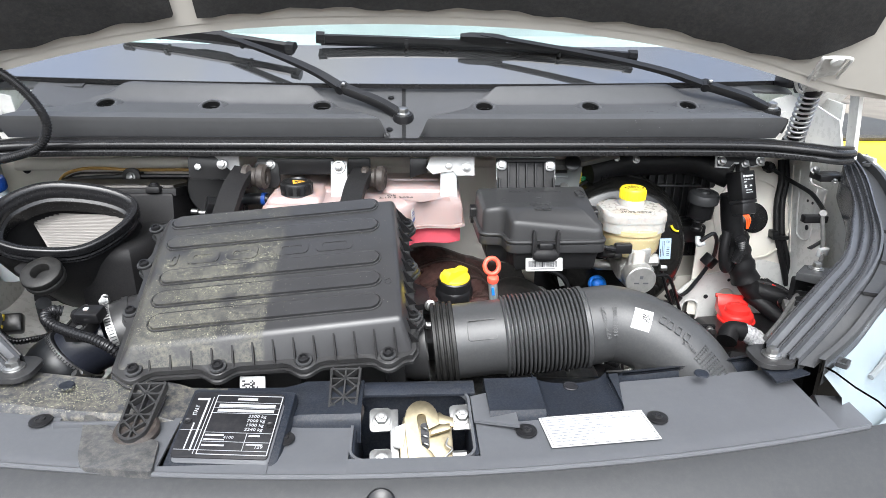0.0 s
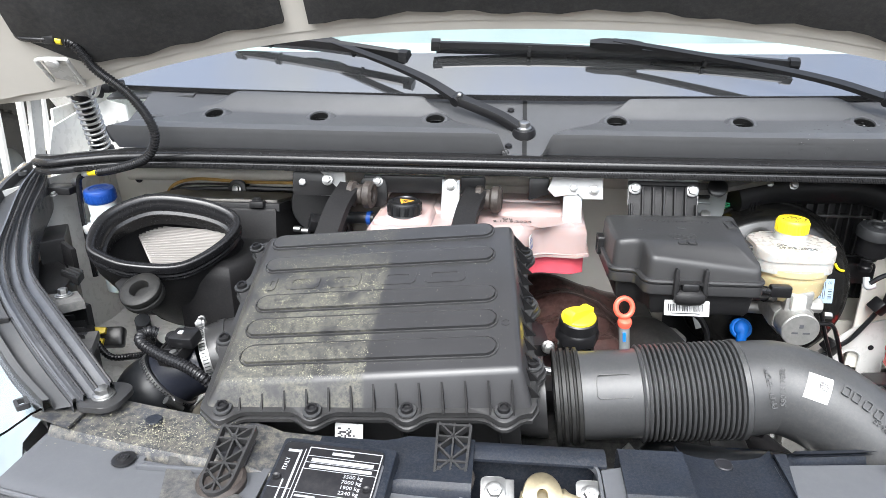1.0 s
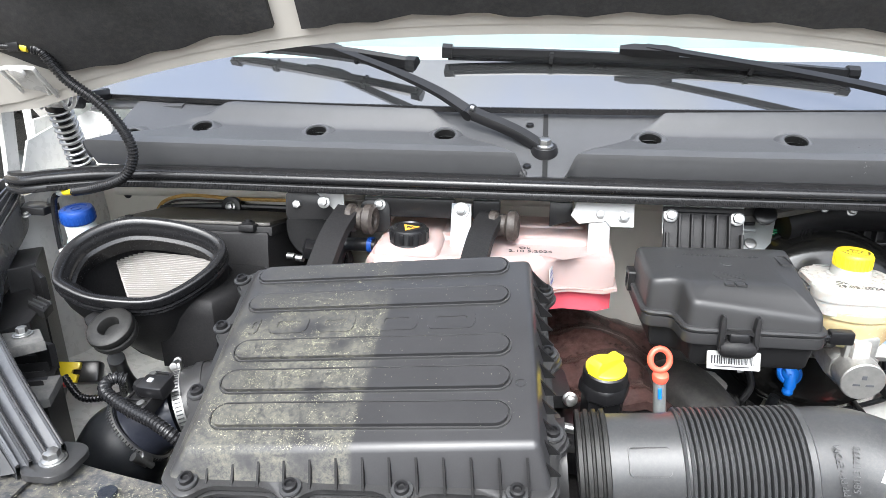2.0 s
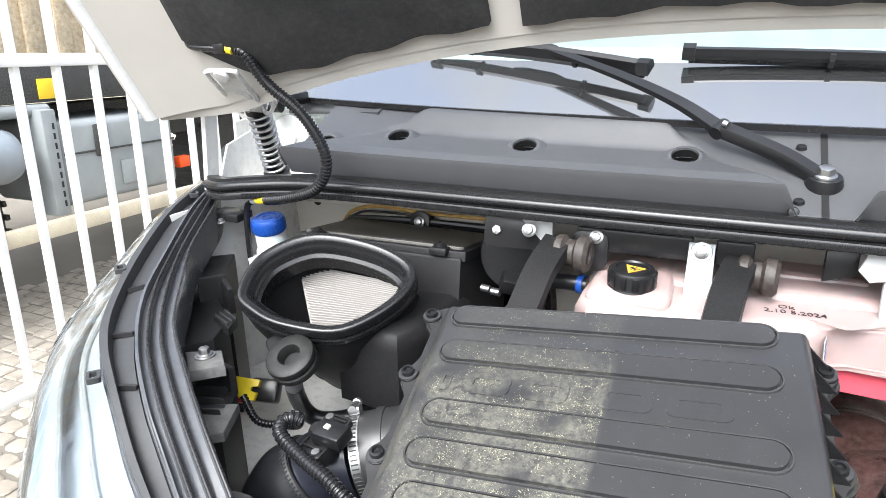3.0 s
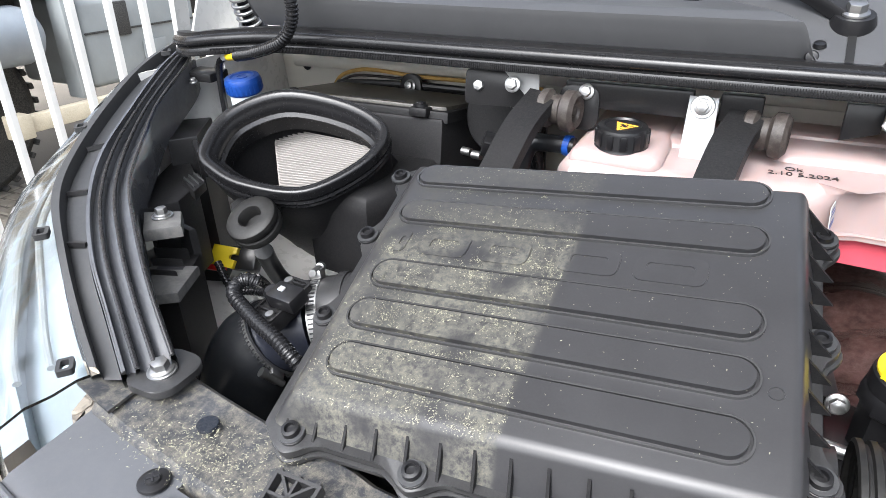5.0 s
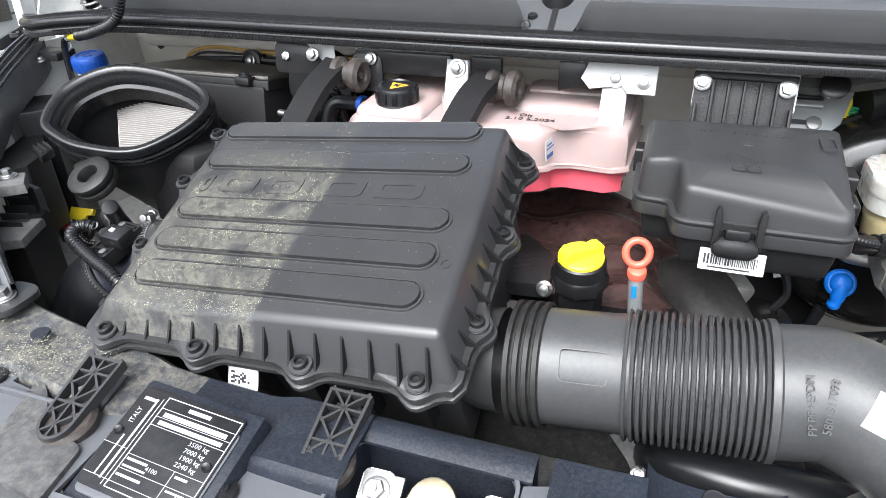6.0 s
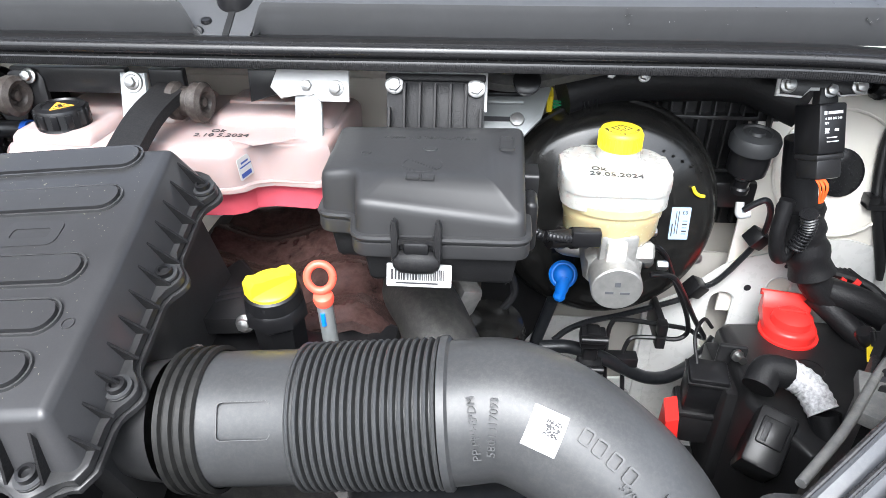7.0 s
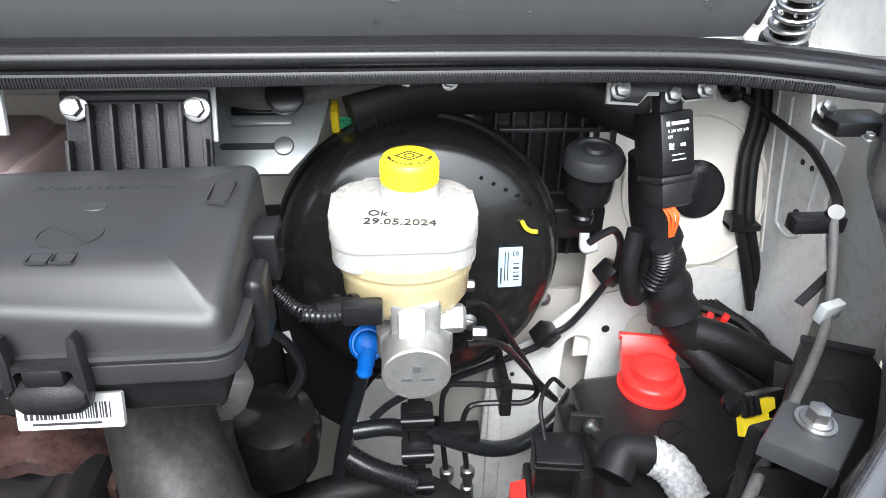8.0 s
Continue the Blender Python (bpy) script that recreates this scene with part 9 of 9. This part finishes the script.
def wing_harness():
    h = thing("wing_harness", (0.65, 1.3, 0.9), "thick taped cable harness along the white wing", "cable harness")
    part("trunk", tube([(0.594, 1.31, 1.23), (0.603, 1.305, 1.17), (0.618, 1.30, 1.12), (0.634, 1.292, 1.07), (0.658, 1.282, 1.03), (0.70, 1.270, 1.00), (0.75, 1.245, 0.97), (0.78, 1.21, 0.92)], 0.021, 16, 6), LOOM, h)
    part("trunk_wrap", tube([(0.609, 1.300, 1.145), (0.624, 1.298, 1.10), (0.645, 1.288, 1.05)], 0.0275, 16, 6, scales=[1 + 0.08 * math.sin(k * 1.7) for k in range(13)]), LOOM, h)
    part("side_loop", tube([(0.578, 1.27, 1.165), (0.575, 1.265, 1.12), (0.586, 1.27, 1.085), (0.600, 1.280, 1.09), (0.604, 1.285, 1.13)], 0.0095, 12), LOOM, h)
    part("corrugated", loom([(0.600, 1.255, 1.155), (0.607, 1.262, 1.13), (0.602, 1.265, 1.10)], 0.011, 0.005, 0.14), RUBBER, h)
    for k in range(5):
        part("branch", tube([(0.69 + 0.006 * k, 1.33, 1.03), (0.74 + 0.01 * k, 1.30, 1.02 - 0.008 * k), (0.765 + 0.008 * k, 1.25, 0.98 - 0.004 * k), (0.76, 1.20, 0.93), (0.74, 1.17, 0.90)], 0.0065, 8), LOOM, h)
    part("cross_trunk", tube([(0.655, 1.285, 1.03), (0.71, 1.262, 1.020), (0.76, 1.235, 0.995), (0.80, 1.20, 0.95)], 0.020, 14), LOOM, h)
    part("under_trunk", tube([(0.655, 1.285, 1.02), (0.69, 1.25, 0.995), (0.735, 1.205, 0.96), (0.74, 1.16, 0.90)], 0.016, 14), LOOM, h)
    part("grommet", lathe([(0, 0), (0.030, 0), (0.033, 0.006), (0.025, 0.010), (0, 0.012)], 28, axes((0.683, 1.376, 1.158), (0, -0.93, 0.37))), RUBBER, h, "large rubber grommet")
    for dx in (-0.0055, 0.0055):
        part("drain_cable", tube([(x + dx, y, z) for x, y, z in [(0.751, 1.413, 1.277), (0.751, 1.397, 1.236), (0.741, 1.380, 1.194), (0.738, 1.363, 1.152), (0.740, 1.352, 1.123), (0.758, 1.342, 1.064), (0.772, 1.334, 1.017)]], 0.0066, 10), LOOM, h)
    part("cable_clip", box(-0.022, 0.014, -0.012, 0.010, -0.004, 0.004, 0.002, pose(*(0.740, 1.352, 1.123))), PLASTIC_S, h)
    part("cable_clip", box(-0.022, -0.008, -0.010, 0.012, -0.004, 0.014, 0.002, pose(*(0.740, 1.352, 1.123))), PLASTIC_S, h)
    part("red_tape", tube([(0.700, 1.318, 1.022), (0.706, 1.315, 1.019)], 0.0085, 10), RED, h, "red tape band")
    part("red_tape", tube([(0.716, 1.312, 1.024), (0.722, 1.309, 1.021)], 0.0085, 10), RED, h, "red tape band")
    part("upper_loom", tube([(0.30, 1.33, 1.272), (0.36, 1.345, 1.285), (0.44, 1.35, 1.288), (0.52, 1.34, 1.29), (0.585, 1.31, 1.27)], 0.028, 14), LOOM, h)
    part("ribbed_end", loom([(0.318, 1.325, 1.268), (0.345, 1.335, 1.276)], 0.018, 0.006, 0.12), RUBBER, h)
    for x in (0.355, 0.395, 0.55):
        part("screw", bolt_bm(axes((x, 1.325, 1.298), (0, -0.9, 0.4)), 0.008), STEEL, h)
    part("wall_lattice", box(0.44, 0.605, 1.40, 1.42, 1.06, 1.30, 0.006), PLASTIC, h, "black ribbed wall plate")
    for k in range(8):
        part("lattice_rib", box(0.450 + 0.019 * k, 0.453 + 0.019 * k, 1.385, 1.402, 1.07, 1.28, 0.001), PLASTIC_D, h)
    part("lattice_rib", box(0.455, 0.565, 1.383, 1.402, 1.225, 1.230, 0.001), PLASTIC_D, h)
    part("lattice_rib", box(0.455, 0.565, 1.383, 1.402, 1.150, 1.155, 0.001), PLASTIC_D, h)
    return h


wing_harness()


def vacuum_pump():
    v = thing("vacuum_valve", (0.54, 1.33, 1.05), "black round vacuum valve with a capped top", "valve")
    m = axes((0.539, 1.312, 1.223), (0, -0.15, 1)) @ Matrix.Scale(0.83, 4)
    part("cap", lathe([(0.026, -0.012), (0.036, -0.010), (0.037, 0.004), (0.033, 0.012), (0.022, 0.016), (0.020, 0.013), (0.012, 0.013), (0.010, 0.017), (0, 0.018)], 36, m), GREY_D, v, "grey black cap")
    part("body", lathe([(0.028, -0.012), (0.030, -0.030), (0.029, -0.05), (0.020, -0.056), (0, -0.056)], 32, m), PLASTIC_S, v)
    part("stem", lathe([(0.015, -0.056), (0.017, -0.062), (0.012, -0.066), (0.011, -0.078), (0.014, -0.081), (0.013, -0.090), (0, -0.090)], 20, m), PLASTIC_S, v)
    part("spout", tube([(0.541, 1.315, 1.138), (0.541, 1.307, 1.124), (0.553, 1.306, 1.127)], 0.0055, 12), NYLON, v, "white nylon spout")
    part("hose", tube([(0.544, 1.306, 1.131), (0.557, 1.302, 1.144), (0.568, 1.300, 1.148), (0.580, 1.308, 1.124), (0.582, 1.325, 1.077), (0.546, 1.330, 1.009), (0.516, 1.325, 0.993), (0.507, 1.322, 0.983), (0.466, 1.315, 0.970), (0.405, 1.290, 0.967), (0.361, 1.270, 0.969), (0.330, 1.255, 0.964), (0.310, 1.245, 0.952)], 0.0042, 8), HOSE, v)
    part("hose", tube([(0.554, 1.310, 0.918), (0.529, 1.295, 0.888), (0.488, 1.275, 0.873), (0.452, 1.262, 0.879), (0.416, 1.248, 0.904), (0.373, 1.238, 0.934), (0.330, 1.235, 0.950), (0.290, 1.230, 0.951)], 0.0095, 12), HOSE, v)
    for a in ((0.582, 1.325, 1.077), (0.516, 1.325, 0.993)):
        part("hose_clip", box(-0.013, 0.013, -0.008, 0.016, -0.012, 0.012, 0.003, pose(*a, 20, 30, 30)), PLASTIC_S, v)
    part("holder", box(0.505, 0.575, 1.35, 1.40, 1.11, 1.15, 0.006), PLASTIC, v)
    return v


vacuum_pump()


def lower_looms():
    l = thing("floor_looms", (0.3, 1.22, 0.75), "black taped looms crossing above the white frame rail", "cable harness")
    part("trunk", tube([(0.20, 1.20, 0.86), (0.28, 1.215, 0.875), (0.34, 1.225, 0.868), (0.40, 1.22, 0.83), (0.46, 1.20, 0.79), (0.52, 1.17, 0.75)], 0.022, 14), LOOM, l)
    part("trunk", tube([(0.18, 1.18, 0.82), (0.27, 1.19, 0.81), (0.36, 1.19, 0.80), (0.45, 1.17, 0.76)], 0.018, 14), LOOM, l)
    part("braided_loom", loom([(0.287, 1.195, 0.952), (0.313, 1.185, 0.941), (0.354, 1.180, 0.923)], 0.0125, 0.003, 0.10), RUBBER, l)
    part("trunk", tube([(0.14, 1.16, 0.90), (0.20, 1.18, 0.88), (0.25, 1.20, 0.84), (0.26, 1.21, 0.76)], 0.025, 14), LOOM, l)
    part("cable_comb", box(-0.010, 0.010, -0.006, 0.014, -0.09, 0.062, 0.004, pose(0.358, 1.228, 0.930, 8, 0, 0)), PLASTIC_S, l)
    for k in range(3):
        part("comb_clip", box(-0.017, 0.017, -0.016, 0.010, -0.012, 0.008, 0.004, pose(0.358, 1.222, 0.982 - 0.050 * k, 12, 0, 0)), PLASTIC_S, l, "black cable clip")
        part("clip_bead", tube([(0.341, 1.207, 0.985 - 0.050 * k), (0.375, 1.207, 0.985 - 0.050 * k)], 0.0055, 10), PLASTIC_S, l)
    part("paper_tag", prism(rounded(-0.02, 0.02, -0.012, 0.012, 0.001, 2), 0, 0.001, 0, axes((0.245, 1.14, 0.82), (0, -0.6, 0.8), (1, 0, 0))), PAPER, l, "white tag")
    return l


lower_looms()


def frame_rail():
    """White pressed panels round the strut tower on the driver's side."""
    f = thing("strut_tower_panel", (0.55, 1.36, 0.6), "white pressed strut tower panel with long oval holes", "body panel", kind="structure")
    m = Matrix(((1, 0, 0, 0), (0, 0, 1, 1.345), (0, 1, 0, 0), (0, 0, 0, 1)))
    # the face, cut through by three openings
    o = smooth_outline([(0.28, 0.66), (0.70, 0.66), (0.79, 0.80), (0.79, 1.05), (0.70, 1.075), (0.63, 1.05), (0.56, 1.03), (0.50, 0.97), (0.40, 0.92), (0.28, 0.92)], 0.02)
    openings = [rounded(0.621, 0.656, 0.915, 1.006, 0.017, 6), rounded(0.544, 0.580, 0.868, 0.978, 0.017, 6), [(q.x, q.y) for q in smooth_outline([(0.360, 0.905), (0.453, 0.936), (0.449, 0.804), (0.396, 0.800)], 0.010)]]
    b = bmesh.new()
    edges = []
    for loop in [[(p.x, p.y) for p in o]] + openings:
        vs = [b.verts.new((x, z, 0)) for x, z in loop]
        edges += [b.edges.new((vs[k - 1], vs[k])) for k in range(len(vs))]
    bmesh.ops.triangle_fill(b, use_beauty=True, edges=edges)
    ret = bmesh.ops.extrude_face_region(b, geom=b.faces[:])
    bmesh.ops.translate(b, vec=(0, 0, 0.003), verts=[q for q in ret["geom"] if isinstance(q, bmesh.types.BMVert)])
    b.transform(m)
    part("front_face", b, WHITE, f)
    for loop in openings:
        c = sum((Vector(q) for q in loop), Vector((0, 0))) / len(loop)
        part("rolled_rim", sweep([m @ Vector((x, z, 0.002)) for x, z in [(c.x + (x - c.x) * 1.04, c.y + (z - c.y) * 1.02) for x, z in loop + loop[:1]]], circle(0.0028, 8), cap=False), WHITE, f)
    part("back_panel", box(0.28, 0.785, 1.385, 1.390, 0.64, 1.02), CREAM, f, "unpolished panel behind the openings")
    part("side_fold", box(0.455, 0.475, 1.340, 1.346, 0.68, 0.925, 0.003), WHITE, f)
    for x, z, rad in ((0.594, 0.987, 0.005), (0.640, 1.026, 0.0035), (0.483, 0.921, 0.003)):
        part("hole", lathe([(0, 0), (rad, 0), (rad, 0.001), (0, 0.001)], 14, axes((x, 1.3445, z), (0, -1, 0))), INK_SHADE, f)
    return f


frame_rail()


def release_cable():
    c = thing("hood_release_cable", (0.7, 1.2, 0.85), "grey hood release cable along the wing", "cable")
    part("sheath", tube([(0.690, 1.400, 1.272), (0.723, 1.406, 1.260), (0.757, 1.389, 1.239), (0.757, 1.338, 1.236), (0.757, 1.301, 1.232), (0.752, 1.260, 1.221), (0.735, 1.218, 1.218), (0.698, 1.170, 1.230)], 0.0044, 10), LOOM, c, "black upper sheath")
    part("cable", tube([(0.698, 1.17, 1.230), (0.684, 1.135, 1.203), (0.666, 1.10, 1.176), (0.640, 1.068, 1.164), (0.604, 1.03, 1.158), (0.539, 0.96, 1.161), (0.48, 0.89, 1.162), (0.43, 0.84, 1.158)], 0.0038, 10), TAB_G, c)
    part("sheath_grommet", lathe([(0, -0.010), (0.010, -0.010), (0.012, -0.004), (0.006, 0.0), (0.012, 0.004), (0.009, 0.012), (0, 0.014)], 18, axes((0.716, 1.404, 1.263), (-0.8, -0.3, 0.4))), RUBBER, c)
    part("cable_clip", box(-0.034, 0.010, -0.008, 0.008, -0.007, 0.007, 0.002, pose(0.698, 1.172, 1.222)), PLASTIC_S, c)
    part("cable_tie", sweep([Vector((0.700, 1.174, 1.228)), Vector((0.697, 1.167, 1.234))], circle(0.0065, 12)), PLASTIC_S, c)
    part("white_clip", box(-0.010, 0.012, -0.004, 0.004, -0.008, 0.008, 0.0015, pose(0.668, 1.104, 1.182, 10, 0, 20)), NYLON, c, "white cable clip")
    return c


release_cable()


# ---- beyond the fence ----
def parked_truck():
    t = thing("parked_truck", (-4.1, 3.2, 0), "parked truck chassis with grey battery box and air tank", "truck")
    part("frame_rail", box(-4.3, -4.15, 0.2, 8.5, 0.85, 1.15, 0.01), TDARK, t)
    bb = part("battery_box", box(-4.25, -3.62, 2.99, 3.85, 0.60, 1.09, 0.04, seg=3), TGREY, t, "weathered grey battery box")
    part("box_latch", box(-3.615, -3.60, 3.21, 3.31, 0.87, 1.06, 0.01), TDARK, bb)
    part("box_panel", box(-3.616, -3.606, 3.38, 3.56, 0.67, 0.82, 0.008), TGREY, bb)
    part("box_seam", box(-3.617, -3.609, 3.00, 3.84, 0.90, 0.912, 0.003), TDARK, bb)
    part("strap_bracket", box(-3.72, -3.60, 2.89, 2.98, 0.57, 1.17, 0.01), TGREY, t, "perforated steel bracket")
    for k in range(9):
        part("bracket_slot", box(-3.601, -3.597, 2.945, 2.958, 0.62 + 0.055 * k, 0.655 + 0.055 * k, 0.002), INK_SHADE, t)
    part("pipe", tube([(-3.70, 1.0, 1.16), (-3.70, 3.00, 1.16)], 0.035, 16), TGREY, t)
    tank = part("air_tank", lathe([(0, 0), (0.08, -0.012), (0.13, -0.05), (0.15, -0.11), (0.15, -1.5), (0, -1.5)], 36, axes((-3.7, 2.79, 0.94), (0, 1, 0))), TBLUE, t, "blue grey air tank with domed end")
    part("side_guard", box(-3.60, -3.54, 2.50, 5.4, 0.475, 0.565, 0.008), TCREAM, t, "cream underrun guard beam")
    part("guard_end", box(-3.62, -3.52, 2.42, 2.52, 0.455, 0.58, 0.008), TCREAM, t)
    part("bed", box(-4.9, -3.7, -0.5, 9.0, 1.20, 1.42, 0.01), TDARK, t)
    for y in (2.45, 5.0):
        w = part("wheel", lathe([(0.20, -0.13), (0.44, -0.14), (0.49, -0.10), (0.50, 0.0), (0.49, 0.10), (0.44, 0.14), (0.20, 0.13)], 48, axes((-4.25, y, 0.50), (1, 0, 0))), TYRE, t, "worn black tyre")
        part("rim", lathe([(0.20, 0.10), (0.22, 0.12), (0.17, 0.05), (0.10, 0.06), (0, 0.07)], 32, axes((-4.25, y, 0.50), (1, 0, 0))), TGREY, w)
        for k in range(36):
            part("tread_block", box(-0.13, 0.13, -0.018, 0.018, 0.485, 0.508, 0.004, pose(-4.25, y, 0.5, 10 * k, 0, 0)), TYRE, w)
    part("marker_lamp", box(-3.72, -3.66, 3.92, 4.02, 0.68, 0.76, 0.01), ORANGE, t, "orange side marker lamp")
    part("reflector", box(-3.70, -3.69, 2.97, 3.08, 1.22, 1.33, 0.002), YWALL, t)
    return t


TYRE = pbr("tyre_rubber", (0.025, 0.025, 0.025), 0.75, vary=0.3, scale=12, grain=0.5, dust=0.5)
on_yard(parked_truck())


def container():
    c = thing("rusty_container", (-4.6, 3.0, 1.34), "cream coloured container with rusty corrugated side", "container")
    part("side", box(-5.9, -4.6, -0.5, 9.0, 1.42, 3.4, 0.02), RUSTY, c)
    for k in range(40):
        part("corrugation", box(-4.6, -4.565, -0.4 + 0.235 * k, -0.28 + 0.235 * k, 1.42, 3.3, 0.01), RUSTY, c)
    part("corner_post", box(-4.62, -4.55, 2.55, 2.75, 1.34, 3.4, 0.01), TCREAM, c)
    return c


on_yard(container())


def yard_right():
    y = thing("yellow_machine", (2.9, 3.6, 0), "yellow painted machine body standing in the yard", "machine")
    part("body", box(1.9, 3.4, 3.0, 5.0, 0.35, 0.95, 0.06), YWALL, y)
    part("cab", box(2.1, 3.2, 3.6, 5.0, 0.95, 0.99, 0.02), TDARK, y)
    part("skid", box(1.95, 3.35, 3.05, 4.95, 0.0, 0.36, 0.02), TDARK, y)
    on_yard(y)
    p = thing("plank_stack", (2.6, 5.2, 0), "stack of weathered grey planks", "planks")
    for k in range(7):
        part("plank", box(1.7, 3.6, 5.2, 6.2, 0.25 + 0.16 * k, 0.37 + 0.16 * k, 0.01), WOODG, p)
    part("bearer", box(1.8, 3.5, 5.3, 5.5, 0, 0.25, 0.01), WOODG, p)
    on_yard(p)
    # added wall, never in view: blocks low front sky to darken reflections
    s = thing("yard_wall", (0, -7.5, 0), "unseen dark grey wall added to darken reflections from the front", "wall", kind="structure")
    part("wall", box(-16, 16, -7.8, -7.5, 0, 1.9, 0.02), WALLG, s)
    part("coping", box(-16.05, 16.05, -7.86, -7.44, 1.9, 2.0, 0.02), WALLG, s)
    for k in range(9):
        part("pier", box(-16 + 4 * k - 0.2, -16 + 4 * k + 0.2, -7.5, -7.4, 0, 1.9, 0.02), WALLG, s)
    on_yard(s)
    w = thing("yard_wall", (-6.5, 6.0, 0), "pale cream wall at the end of the yard", "wall", kind="structure")
    part("wall", box(-14, -1.75, 9.2, 9.5, 0, 2.6, 0.01), CWALL, w)
    return on_yard(w)


yard_right()


# ---- paving stones before the fence ----
def paving():
    random.seed(31)
    shapes = []
    for k in range(6):
        b = bmesh.new()
        n = 16
        pts = []
        for i in range(n):
            a = 2 * math.pi * (i + 0.5) / n
            e = 7.0
            c, s_ = math.cos(a), math.sin(a)
            r = (abs(c) ** e + abs(s_) ** e) ** (-1 / e) * random.uniform(0.92, 1.02)
            pts.append((0.048 * r * c, 0.041 * r * s_))
        lo = [b.verts.new((x, y, -0.012)) for x, y in pts]
        mi = [b.verts.new((x, y, 0.002)) for x, y in pts]
        up = [b.verts.new((x * 0.82, y * 0.82, 0.008 + random.uniform(-0.001, 0.001))) for x, y in pts]
        for r0, r1 in ((lo, mi), (mi, up)):
            for i in range(n):
                b.faces.new((r0[i], r0[(i + 1) % n], r1[(i + 1) % n], r1[i]))
        b.faces.new(up)
        me = bpy.data.meshes.new("paving_stone")
        b.to_mesh(me)
        b.free()
        me.materials.append(COBBLE)
        shapes.append(me)
    count = 0
    rest = bmesh.new()
    for j in range(64):
        for i in range(48):
            x = -4.2 + 0.102 * i + (0.05 if j % 2 else 0) + random.uniform(-0.006, 0.006)
            y = -0.6 + 0.091 * j + 0.03 * math.sin(i * 0.5) + random.uniform(-0.005, 0.005)
            if x > -1.15:
                continue
            near = -3.0 < x < -1.45 and 0.7 < y < 2.5
            z = random.uniform(-0.002, 0.003)
            if near and count < 300:
                o = new("paving_stone", random.choice(shapes))
                o.parent = GROUND
                o.location, o.rotation_euler = (x, y, z), (random.uniform(-0.03, 0.03), random.uniform(-0.03, 0.03), random.uniform(-0.12, 0.12))
                count += 1
            else:
                w, h = random.uniform(0.043, 0.048), random.uniform(0.037, 0.042)
                v = [rest.verts.new((x + sx * w * f, y + sy * h * f, zz + z)) for f, zz in ((1.0, 0.0), (0.82, 0.008)) for sx, sy in ((-1, -1), (1, -1), (1, 1), (-1, 1))]
                rest.faces.new(v[4:])
                for k in range(4):
                    rest.faces.new((v[k], v[(k + 1) % 4], v[4 + (k + 1) % 4], v[4 + k]))
    r = part("paving_rest", rest, COBBLE, GROUND, "", 30)
    r["kind"] = "stuff"


COBBLE = pbr("cobble_stone", (0.30, 0.268, 0.222), 0.75, vary=0.35, scale=7, grain=0.8, grain_scale=120, dust=0.5, dust_scale=20, dust_color=(0.12, 0.10, 0.08), per=0.5)
paving()
